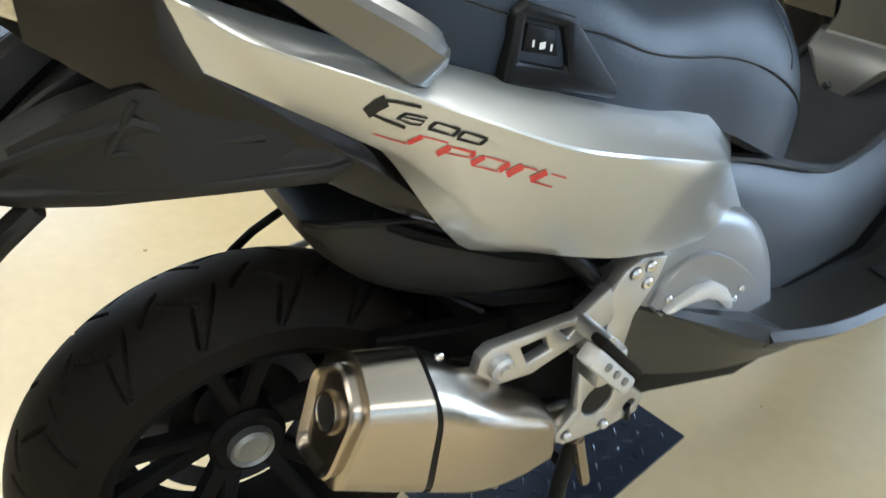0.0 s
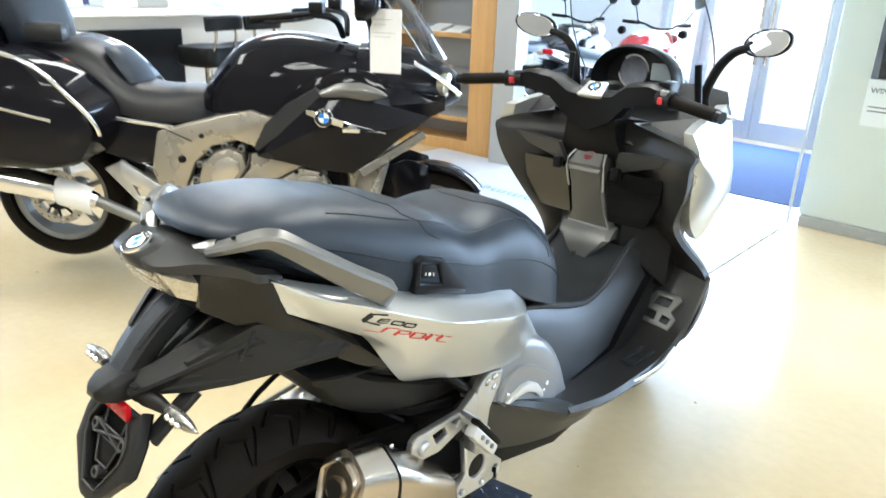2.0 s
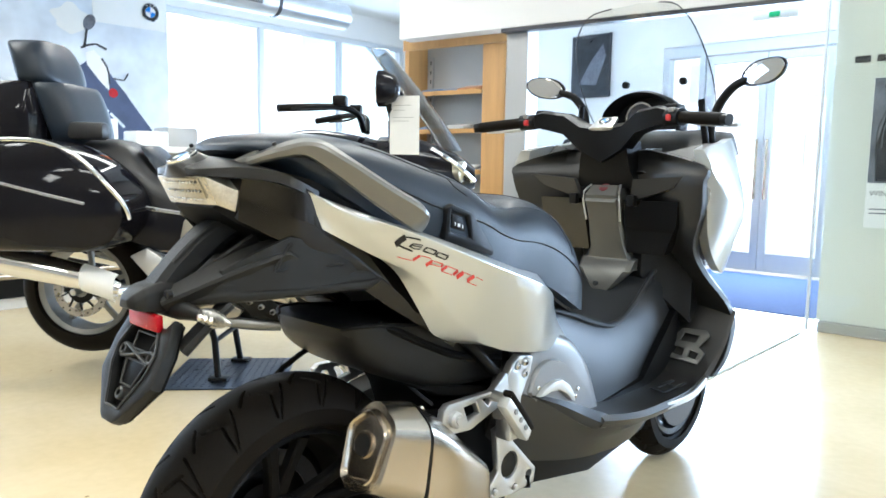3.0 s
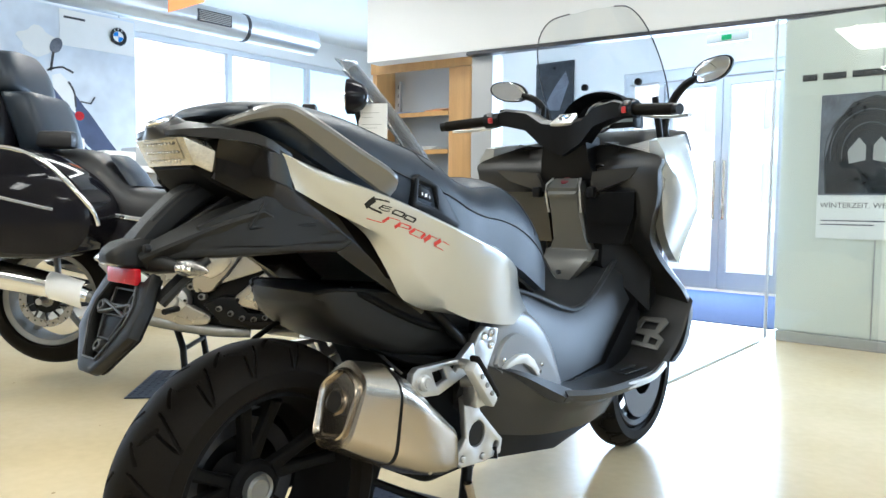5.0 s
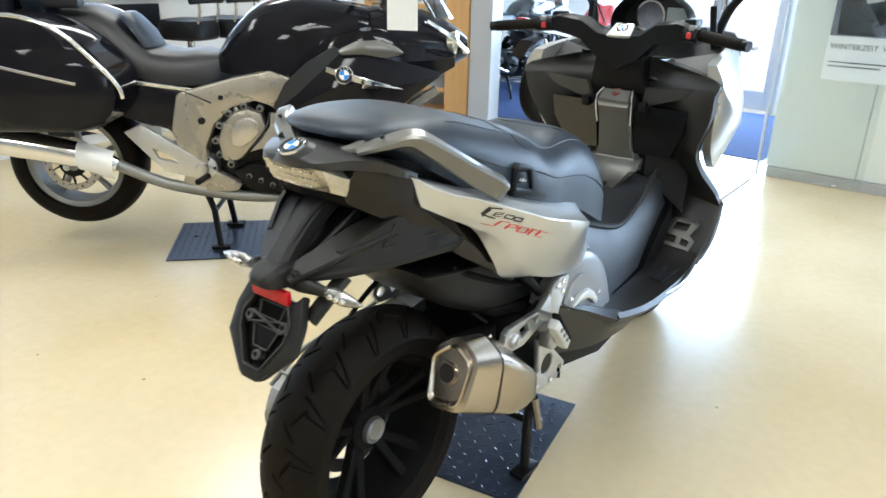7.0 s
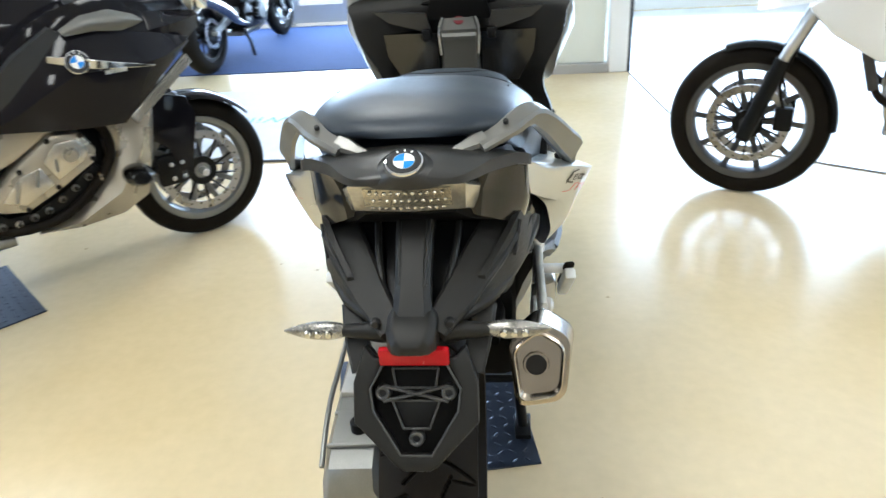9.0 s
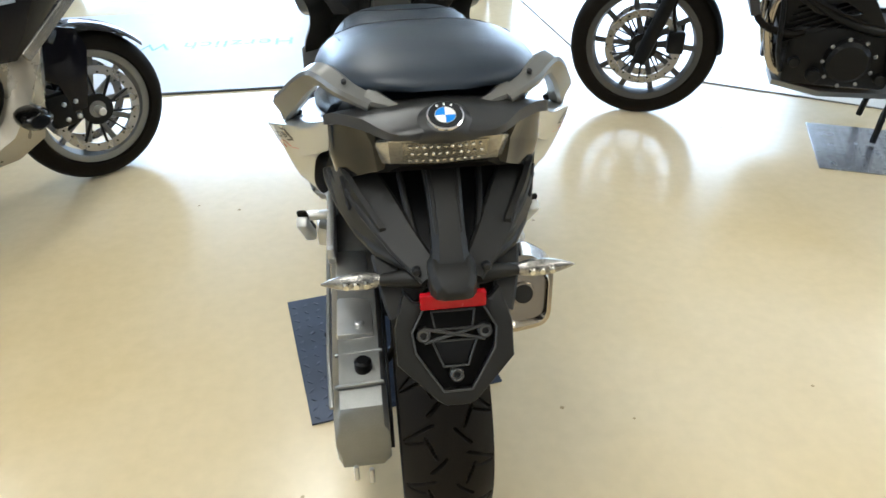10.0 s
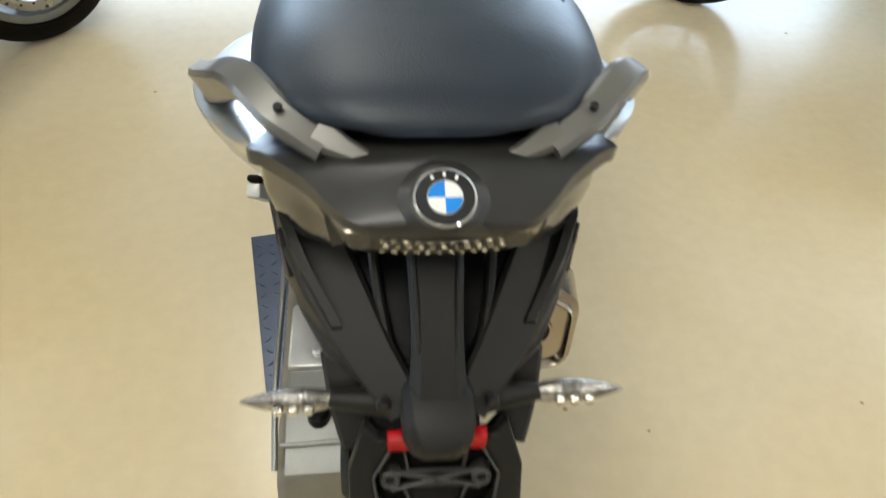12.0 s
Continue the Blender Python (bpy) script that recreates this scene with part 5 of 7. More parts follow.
def arm_():
    return bar([(0.138, -0.052, 0.872), (0.126, -0.072, 0.878), (0.098, -0.130, 0.855), (0.062, -0.192, 0.822), (0.028, -0.238, 0.794)], (0.050, 0.064, 0.062, 0.050, 0.038), (0.016, 0.026, 0.028, 0.028, 0.028), up=(0.15, -0.60, 0.78), n=0, round_=0.004)


def arm_ridge():
    return bar([(0.104, -0.090, 0.884), (0.078, -0.142, 0.863), (0.044, -0.200, 0.831)], 0.016, 0.006, up=(0.15, -0.60, 0.78), n=10, round_=0.003)


both("carrier_cheek", cheek_beam, MATT, label="black plastic cheek of the plate carrier")
both("cheek_web", cheek_web, MATT, label="flat black web above the cheek")
both("web_frame", lambda: merge(bar([(0.171, 0.010, 0.850), (0.143, -0.108, 0.846)], 0.007, 0.006, round_=0.002), bar([(0.143, -0.108, 0.846), (0.152, -0.082, 0.890)], 0.007, 0.006, round_=0.002)), MATT)
both("carrier_arm", arm_, MATT, label="slanted black carrier arm")
both("arm_ridge", arm_ridge, MATT)
part("centre_spine", bar([(0, -0.095, 0.915), (0, -0.140, 0.895), (0, -0.195, 0.850), (0, -0.245, 0.800)], (0.060, 0.054, 0.050, 0.058), (0.03, 0.045, 0.045, 0.04), up=(0, -0.65, 0.75), n=12, round_=0.010), MATT, sc, "ribbed black spine")
part("carrier_web", loft([[(-w, y, z), (w, y, z), (w, y + 0.012, z - 0.018), (-w, y + 0.012, z - 0.018)] for y, z, w in ((-0.060, 0.888, 0.125), (-0.10, 0.872, 0.11), (-0.15, 0.842, 0.080), (-0.205, 0.800, 0.045))]), DARK, sc)
both("web_rib", lambda: bar([(0.062, -0.090, 0.892), (0.056, -0.140, 0.862), (0.044, -0.195, 0.822)], 0.010, 0.022, up=(0, -0.65, 0.75), n=8), MATT)
both("spine_groove", lambda: bar([(0.022, -0.120, 0.928), (0.020, -0.170, 0.896), (0.018, -0.215, 0.855)], 0.006, 0.008, up=(0, -0.65, 0.75), n=8), MATT)
part("lamp_hood", bevel(loft([[(-w, y, zb), (w, y, zb), (w, y, zt - 0.010), (w * 0.72, y, zt), (-w * 0.72, y, zt), (-w, y, zt - 0.010)] for y, w, zb, zt in ((-0.205, 0.032, 0.778, 0.828), (-0.240, 0.036, 0.781, 0.828), (-0.268, 0.034, 0.784, 0.821), (-0.284, 0.026, 0.787, 0.811), (-0.291, 0.015, 0.790, 0.803))]), 0.007, 3, 20), MATT, sc, "black plate lamp hood")
part("cross_beam", tube([(-0.105, -0.217, 0.783), (-0.05, -0.222, 0.785), (0.05, -0.222, 0.785), (0.105, -0.217, 0.783)], (0.009, 0.017, 0.017, 0.009), 12), MATT, sc)
for flip in (False, True):
    ind = part("indicator", loft([[(0.145 + d, -0.217 + 0.014 * k * math.cos(a) * 0.8, 0.783 + 0.014 * k * math.sin(a)) for a in np.linspace(0, 2 * math.pi, 17)[:-1]] for d, k in ((-0.044, 0.55), (-0.036, 0.85), (-0.018, 1.05), (0.004, 1.0), (0.024, 0.72), (0.040, 0.34), (0.048, 0.10))]), INDI, sc, "clear indicator lamp", flip=flip)
    for k in range(3):
        part("bulb_cell", moved(lathe([(0, 0.003), (0.0045, 0.002), (0.006, -0.003)], "y", 8), pose(0.125 + 0.015 * k, -0.231, 0.784, 0, 0, 180)), FACET, ind, flip=flip)
part("reflector", box(-0.0495, 0.0495, -0.262, -0.250, 0.752, 0.779, 0.003), REDREF, sc, "red rear reflector")
LEAN = Matrix.Translation((0, -0.245, 0.765)) @ Euler((radians(-27), 0, 0)).to_matrix().to_4x4()
shield = [(-0.072, 0.010), (-0.089, -0.045), (-0.089, -0.100), (-0.030, -0.163), (-0.018, -0.170), (0.018, -0.170), (0.030, -0.163), (0.089, -0.100), (0.089, -0.045), (0.072, 0.010), (0.058, -0.008), (-0.058, -0.008)]
inner = [(-0.042, -0.012), (-0.064, -0.052), (-0.060, -0.084), (-0.022, -0.146), (0.022, -0.146), (0.060, -0.084), (0.064, -0.052), (0.042, -0.012)]
ph = part("plate_holder", moved(plate(shield, "y", -0.004, 0.016, 0.005, [inner]), LEAN), MATT, sc, "black number plate holder, empty")
part("holder_back", moved(plate([(u * 0.92, v * 0.96 - 0.003) for u, v in shield], "y", 0.0165, 0.024, 0.003), LEAN), UNDER, ph)


def outline(pts, w, y):
    return merge(*[bar([(a[0], y, a[1]), (b[0], y, b[1])], w, 0.004, up=(0, 1, 0), round_=0.001) for a, b in zip(pts, pts[1:] + pts[:1])])


part("shield_rim", moved(outline(inner, 0.0030, -0.005), LEAN), EDGE, ph, "thin grey rim")
part("inner_frame", moved(outline([(-0.033, -0.024), (0.033, -0.024), (0.028, -0.052), (-0.028, -0.052)], 0.0030, 0.004), LEAN), EDGE, ph)
part("inner_frame", moved(outline([(-0.034, -0.070), (0.034, -0.070), (0.019, -0.110), (-0.019, -0.110)], 0.0030, 0.004), LEAN), EDGE, ph)
part("plate_web", moved(plate([(-0.032, -0.071), (0.032, -0.071), (0.018, -0.109), (-0.018, -0.109)], "y", 0.006, 0.016, 0.002), LEAN), DARK, ph)
for s in (-1, 1):
    part("cross_strut", moved(bar([(-0.046, 0.001, s * 0.011 - 0.0595), (0.046, 0.001, -s * 0.011 - 0.0595)], 0.0040, 0.008, up=(0, 1, 0), round_=0.001), LEAN), EDGE, ph)
for u, v in ((-0.047, -0.0585), (0.047, -0.0585), (0.0, -0.1235)):
    boss = part("boss", moved(lathe([(0.0055, 0.010), (0.0055, -0.003), (0.0085, -0.004), (0.0105, -0.002), (0.0115, 0.014)], "y", 18, (u, 0, v)), LEAN), EDGE, ph)
    part("boss_bore", moved(disc((u, 0.004, v), "y", 0.0056, 0.004, 0, 14), LEAN), INK, boss)
both("holder_stay", lambda: bar([(0.098, -0.165, 0.795), (0.090, -0.205, 0.760), (0.078, -0.236, 0.725)], 0.014, 0.036, up=(1, 0, 0), n=6, round_=0.005), MATT)
both("carrier_bolt", lambda: disc((0.052, -0.242, 0.812), "y", 0.007, 0.012, 0.002, 12), INK)

# engine cover, tunnel, lower fairing and footboards
REAR_PARTS = set(sc.children_recursive)
COVER = [(0.47, 0.52), (0.49, 0.565), (0.53, 0.615), (0.60, 0.640), (0.68, 0.620), (0.74, 0.580), (0.79, 0.520), (0.83, 0.440), (0.846, 0.392), (0.80, 0.375), (0.68, 0.42), (0.52, 0.47)]
CAP = [(0.528, 0.508), (0.550, 0.522), (0.585, 0.532), (0.622, 0.530), (0.652, 0.512), (0.674, 0.485), (0.680, 0.464), (0.664, 0.470), (0.640, 0.492), (0.610, 0.507), (0.575, 0.511), (0.545, 0.506)]


def cover_():
    c = Vector((0.65, 0.51))
    rim = smooth_rows([(*p, 0) for p in COVER + COVER[:1]], 48)[:-1]
    return loft([[Vector((x, c.x + (p[0] - c.x) * k, c.y + (p[1] - c.y) * k)) for p in rim] for x, k in ((0.13, 1.02), (0.168, 1.01), (0.186, 0.975), (0.197, 0.90), (0.203, 0.75), (0.206, 0.4), (0.206, 0.1))])


def step_():
    """The raised inner field of the cover, under the arch line."""
    pts = smooth_rows([(0.51, 0.52, 0), (0.53, 0.558, 0), (0.556, 0.577, 0), (0.592, 0.582, 0), (0.64, 0.565, 0), (0.70, 0.525, 0), (0.754, 0.475, 0), (0.785, 0.43, 0)], 24)
    low = [(0.74, 0.42), (0.63, 0.46), (0.53, 0.495)]
    ring = [(p[0], p[1]) for p in pts] + low
    c = Vector((0.63, 0.51))
    return loft([[Vector((x, c.x + (u - c.x) * k, c.y + (v - c.y) * k)) for u, v in ring] for x, k in ((0.18, 1.0), (0.208, 1.0), (0.213, 0.965), (0.213, 0.6))])


both("engine_cover", cover_, GREYM, label="mid grey engine cover")
both("cover_step", step_, GREYM)
both("cover_cap", lambda: plate(CAP, "x", 0.209, 0.226, 0.004), ALUPALE, label="bright crescent cap")
for y, z in ((0.536, 0.527), (0.700, 0.490), (0.690, 0.474)):
    bolt((0.215, y, z), "x", 0.006, sc)


def lower_fairing_():
    return loft([[Vector(p) for p in ((0.17, y, zt - 0.010), (xo - 0.008, y, zt), (xo, y, zt - 0.006), (xo - 0.004, y, zt - 0.030), (xo - 0.030, y, (zt + zb) / 2), (xo - 0.06, y, zb), (0.05, y, zb - 0.02))] for y, xo, zt, zb in smooth_rows([(0.43, 0.200, 0.560, 0.40), (0.50, 0.206, 0.520, 0.352), (0.555, 0.218, 0.497, 0.335), (0.688, 0.248, 0.450, 0.305), (0.80, 0.264, 0.398, 0.290), (0.95, 0.270, 0.388, 0.280), (1.10, 0.240, 0.378, 0.275), (1.22, 0.20, 0.372, 0.28)], 26)])


both("lower_fairing", lower_fairing_, COVERM, label="dark grey lower fairing")
both("fairing_ledge", lambda: loft([[Vector(p) for p in ((0.18, y, zt - 0.004), (xo, y, zt + 0.002), (xo + 0.010, y, zm), (xo - 0.004, y, zb), (0.18, y, zb))] for y, xo, zt, zm, zb in smooth_rows([(0.52, 0.206, 0.514, 0.510, 0.506), (0.60, 0.230, 0.487, 0.476, 0.462), (0.70, 0.252, 0.447, 0.424, 0.402), (0.755, 0.262, 0.424, 0.400, 0.387), (0.825, 0.262, 0.393, 0.390, 0.386)], 14)]), GREY, label="grey pointed ledge")


def tunnel_ring(y, wt, zt, wb, zb):
    return [(-wb, y, zb), (-wb * 0.98, y, zb + 0.02), (-wt * 1.25, y, zt - 0.06), (-wt, y, zt - 0.01), (-wt * 0.7, y, zt), (0, y, zt + 0.006), (wt * 0.7, y, zt), (wt, y, zt - 0.01), (wt * 1.25, y, zt - 0.06), (wb * 0.98, y, zb + 0.02), (wb, y, zb)]


part("tunnel", loft([tunnel_ring(*r) for r in smooth_rows([(0.50, 0.130, 0.740, 0.155, 0.52), (0.62, 0.128, 0.705, 0.158, 0.46), (0.70, 0.128, 0.680, 0.165, 0.43), (0.84, 0.126, 0.625, 0.175, 0.40), (0.95, 0.124, 0.598, 0.175, 0.395), (1.08, 0.120, 0.640, 0.165, 0.40), (1.20, 0.115, 0.720, 0.16, 0.42), (1.34, 0.110, 0.80, 0.16, 0.46)], 30)]), GREY, sc, "dark grey centre tunnel")


def ridge_():
    return bar([(0.132, 0.60, 0.695), (0.130, 0.76, 0.650), (0.128, 0.90, 0.600), (0.128, 0.98, 0.588), (0.128, 1.08, 0.632), (0.122, 1.24, 0.742)], 0.016, 0.016, n=20, round_=0.006)


both("tunnel_ridge", ridge_, GREY)


def footboard_():
    return loft([[Vector(p) for p in ((0.14, y, z), (xo, y, z), (xo + 0.012, y, z - 0.012), (xo, y, z - 0.03), (0.14, y, z - 0.03))] for y, xo, z in smooth_rows([(0.72, 0.262, 0.425), (0.85, 0.285, 0.405), (1.0, 0.290, 0.398), (1.12, 0.290, 0.400), (1.22, 0.292, 0.430), (1.32, 0.296, 0.510), (1.39, 0.298, 0.60)], 20)])


both("footboard", footboard_, COVERM, label="black footboard")
for flip in (False, True):
    fr_ = Matrix.Translation((0.215, 1.275, 0.484)) @ Euler((radians(47), 0, 0)).to_matrix().to_4x4()
    part("tread_plate", moved(plate([(-0.075, -0.05), (0.045, -0.06), (0.055, -0.02), (0.030, 0.0), (0.050, 0.045), (0.035, 0.062), (-0.04, 0.058), (-0.07, 0.0)], "z", 0.0, 0.006, 0.002, [[(-0.050, -0.035), (-0.010, -0.040), (-0.012, -0.012), (-0.050, -0.008)], [(-0.035, 0.012), (0.015, 0.012), (0.02, 0.040), (-0.028, 0.042)], [(0.008, -0.040), (0.034, -0.044), (0.036, -0.022), (0.008, -0.016)]]), fr_), COLUMN, sc, "grey pierced tread plate", flip=flip)
    part("floor_tread", moved(plate([(-0.04, -0.14), (0.03, -0.15), (0.04, 0.08), (-0.03, 0.10)], "z", 0.0, 0.005, 0.002, [[(-0.02, -0.11), (0.015, -0.115), (0.02, -0.05), (-0.015, -0.045)], [(-0.015, -0.03), (0.02, -0.035), (0.025, 0.05), (-0.012, 0.06)]]), pose(0.240, 1.13, 0.4025) @ Matrix.Scale(0.7, 4)), GREY, sc, "dark pierced tread plate", flip=flip)
    part("sill_strip", bar([(0.292, 0.98, 0.385), (0.305, 1.10, 0.388), (0.300, 1.20, 0.41)], 0.012, 0.02, n=6), ALU, sc, "bright sill strip", flip=flip)

# leg shield
LS = [(1.085, 1.075, 0.150), (1.075, 1.030, 0.315), (1.065, 0.985, 0.318), (1.095, 0.905, 0.305), (1.15, 0.800, 0.262), (1.235, 0.715, 0.262), (1.34, 0.62, 0.292), (1.385, 0.55, 0.300), (1.36, 0.45, 0.292), (1.28, 0.40, 0.285)]


def shield_skin():
    rings = []
    for y, z, w in smooth_rows(LS, 30):
        dip = 0.075 * (1 if z > 0.66 else 0.5)
        rings.append([Vector(p) for p in ((0.0, y + dip, z), (0.075, y + dip, z), (0.16, y + dip * 0.75, z + 0.006), (w * 0.86, y + 0.008, z + 0.004), (w, y, z), (w + 0.004, y + 0.025, z), (w - 0.01, y + 0.06, z), (0.0, y + dip + 0.06, z))])
    return loft(rings)


both("leg_shield", shield_skin, COVERM, label="black angular leg shield")
both("knee_pad", lambda: loft([[Vector(p) for p in ((a, y, z), (b, y - 0.004, z + 0.012), (b + 0.004, y + 0.02, z + 0.012), (a, y + 0.02, z))] for a, b, y, z in ((0.10, 0.255, 1.085, 0.990), (0.09, 0.215, 1.098, 0.955), (0.085, 0.120, 1.112, 0.925))]), SHOULDER, label="grey corner facet")
both("glove_lid", lambda: loft([[Vector(p) for p in ((a, y, z), (b, y + 0.006, z), (b, y + 0.05, z), (a, y + 0.05, z))] for a, b, y, z in ((0.068, 0.232, 1.098, 0.93), (0.066, 0.225, 1.108, 0.86), (0.066, 0.18, 1.135, 0.77))]), BLACK, label="gloss black glove box lid")
both("lid_latch", lambda: box(0.085, 0.110, 1.078, 1.10, 0.912, 0.945, 0.004), DARK)

# steering column cover
col = part("column_cover", loft([[(-wt, y, z), (-wt * 0.86, y - 0.012, z + 0.004), (wt * 0.86, y - 0.012, z + 0.004), (wt, y, z), (wt, y + 0.09, z), (-wt, y + 0.09, z)] for y, z, wt in ((1.115, 0.968, 0.050), (1.088, 0.938, 0.060), (1.110, 0.86, 0.056), (1.140, 0.78, 0.064), (1.145, 0.745, 0.080), (1.122, 0.715, 0.088))]), COLUMN, sc, "grey steering column cover")
part("column_foot", loft([[(-wt, y, z), (-wt * 0.8, y - 0.010, z), (wt * 0.8, y - 0.010, z), (wt, y, z), (wt, y + 0.08, z + 0.02), (-wt, y + 0.08, z + 0.02)] for y, z, wt in ((1.140, 0.745, 0.090), (1.115, 0.715, 0.088), (1.105, 0.672, 0.050), (1.105, 0.642, 0.018))]), COLUMN, col)
bolt((0.02, 1.094, 0.682), "y", 0.008, col, GREY)
mat("dark_red_plastic", (0.13, 0.012, 0.018), 0.3)
both("column_edge", lambda: bar([(0.050, 1.108, 0.972), (0.061, 1.080, 0.942), (0.057, 1.098, 0.865)], 0.006, 0.006, n=6), ALU, col)

# dash top, instruments and screen
part("dash", loft([[(-w, y, z), (-w * 0.6, y - 0.01, z + 0.012), (w * 0.6, y - 0.01, z + 0.012), (w, y, z), (w, y + 0.05, z - 0.05), (-w, y + 0.05, z - 0.05)] for y, z, w in ((1.14, 1.00, 0.17), (1.20, 1.03, 0.24), (1.28, 1.07, 0.27), (1.40, 1.12, 0.27), (1.52, 1.14, 0.22))]), DARK, sc, "black dashboard")
binn = part("instrument_hood", loft([[(r * 1.25 * math.cos(a), y, 1.165 + r * 0.92 * math.sin(a)) for a in np.linspace(-0.25, math.pi + 0.25, 21)] for y, r in ((1.44, 0.085), (1.36, 0.108), (1.30, 0.112), (1.285, 0.106), (1.31, 0.100), (1.40, 0.085))], caps=False, closed=False), DARK, sc, "black instrument hood")
part("instrument_face", plate([(0.12 * math.cos(a), 1.165 + 0.085 * math.sin(a)) for a in np.linspace(-0.2, math.pi + 0.2, 18)], "y", 1.36, 1.372, 0.002), INK, binn)
part("dial_ring", lathe([(0.046, -0.006), (0.052, -0.006), (0.052, 0.006), (0.046, 0.006)], "y", 32, (-0.02, 1.352, 1.185), close=True), CHROME, binn, "bright dial ring")
part("dial", disc((-0.02, 1.356, 1.185), "y", 0.045, 0.006, 0, 28), PHOTOGREY, binn)
part("display", box(0.035, 0.105, 1.350, 1.358, 1.165, 1.215, 0.003), mat("pale_display", (0.30, 0.34, 0.36), 0.2), binn)

part("bar_cover", loft([[(x, y - w, z - h), (x, y - w, z + h * 0.7), (x, y - w * 0.5, z + h), (x, y + w * 0.6, z + h), (x, y + w, z), (x, y + w * 0.7, z - h)] for x, y, z, w, h in ((-0.225, 1.055, 1.165, 0.022, 0.020), (-0.19, 1.065, 1.168, 0.030, 0.028), (-0.12, 1.085, 1.155, 0.036, 0.032), (-0.07, 1.10, 1.115, 0.040, 0.040), (0.0, 1.115, 1.095, 0.045, 0.055), (0.07, 1.10, 1.115, 0.040, 0.040), (0.12, 1.085, 1.155, 0.036, 0.032), (0.19, 1.065, 1.168, 0.030, 0.028), (0.225, 1.055, 1.165, 0.022, 0.020))]), DARK, sc, "black handlebar cover")
part("column_shroud", loft([[(-w, y, z), (w, y, z), (w * 0.9, y + 0.10, z + 0.02), (-w * 0.9, y + 0.10, z + 0.02)] for y, z, w in ((1.085, 1.085, 0.075), (1.09, 1.02, 0.085), (1.115, 0.965, 0.10))]), DARK, sc)
part("clamp_badge_plate", moved(plate([(-0.040, -0.030), (0.040, -0.030), (0.030, 0.030), (-0.030, 0.030)], "z", 0, 0.012, 0.003), pose(0, 1.092, 1.148, 35, 0, 0)), ALU, sc, "silver clamp plate")
roundel(sc, pose(0, 1.090, 1.160, 35, 0, 0), 0.020)
for flip in (False, True):
    gp = part("hand_grip", tube([(0.265, 1.035, 1.160), (0.395, 0.995, 1.147)], 0.0165, 16), RUBBER, sc, "black rubber grip", flip=flip)
    part("bar_end", tube([(0.394, 0.9955, 1.147), (0.412, 0.990, 1.145)], 0.0150, 16), BLACKMETAL, gp, "black bar end", flip=flip)
    sw = part("switch_cube", tube([(0.220, 1.05, 1.163), (0.266, 1.035, 1.160)], 0.024, 12), DARK, sc, "black switch housing", flip=flip)
    part("red_switch", box(0.228, 0.242, 1.015, 1.030, 1.150, 1.168, 0.003), mat("red_plastic" + str(flip), (0.5, 0.03, 0.03), 0.35), sw, "small red switch", flip=flip)
    part("grey_switch", box(0.232, 0.250, 1.020, 1.035, 1.172, 1.186, 0.003), GREYM, sw, "", flip=flip)
    part("lever", bar([(0.235, 1.085, 1.155), (0.29, 1.095, 1.145), (0.36, 1.075, 1.138), (0.415, 1.045, 1.136)], (0.016, 0.013, 0.012, 0.014), 0.010, n=12), ALU, sc, "bright brake lever", flip=flip)
    part("lever_clamp", box(0.200, 0.235, 1.06, 1.12, 1.150, 1.200, 0.006), DARK, sc, flip=flip)
    mi = part("mirror", loft([[(0.372 + 0.068 * k * math.copysign(abs(math.cos(a)) ** 0.8, math.cos(a)), y - 0.02 * math.cos(a), 1.300 + 0.036 * k * math.sin(a) + 0.012 * math.cos(a)) for a in np.linspace(0, 2 * math.pi, 33)[:-1]] for y, k in ((1.312, 0.96), (1.308, 1.0), (1.316, 1.02), (1.335, 0.9), (1.352, 0.5))]), DARK, sc, "oval rear-view mirror", flip=flip)
    part("mirror_glass", loft([[(0.372 + 0.068 * k * math.copysign(abs(math.cos(a)) ** 0.8, math.cos(a)), y - 0.02 * math.cos(a), 1.300 + 0.036 * k * math.sin(a) + 0.012 * math.cos(a)) for a in np.linspace(0, 2 * math.pi, 33)[:-1]] for y, k in ((1.3065, 0.90), (1.3055, 0.88))]), MIRROR, mi, "mirror glass", flip=flip)
    part("mirror_arm", tube([(0.325, 1.33, 1.285), (0.275, 1.345, 1.265), (0.235, 1.35, 1.215), (0.215, 1.34, 1.14), (0.22, 1.36, 1.08)], (0.012, 0.013, 0.014, 0.014, 0.016), 10, 14), DARK, mi, flip=flip)

WS = [(1.50, 1.16, 0.205, 0.060), (1.44, 1.25, 0.225, 0.060), (1.37, 1.35, 0.222, 0.055), (1.30, 1.45, 0.195, 0.045), (1.265, 1.51, 0.145, 0.03), (1.255, 1.53, 0.08, 0.01)]
ws = part("windscreen", solid(loft([[(x * w, y - b * (abs(x) ** 2) * 1.6, z - 0.01 * abs(x)) for x in np.linspace(-1, 1, 19)] for y, z, w, b in smooth_rows(WS, 20)], caps=False, closed=False), 0.003), SCREEN, sc, "clear tall windscreen")
ws.visible_shadow = False
for flip in (False, True):
    part("screen_edge", tube([(w, y - b * 1.6, z - 0.01) for y, z, w, b in smooth_rows(WS, 20)], 0.0022, 6), TRIM, ws, "dark screen edge", flip=flip)
    part("screen_knob", disc((0.10, 1.395, 1.30), "y", 0.012, 0.02, 0.003, 16), DARK, ws, flip=flip)
    part("screen_post", bar([(0.22, 1.30, 1.10), (0.212, 1.29, 1.17), (0.205, 1.285, 1.23)], 0.02, 0.012, up=(0, 1, 0), n=6), DARK, sc, flip=flip)


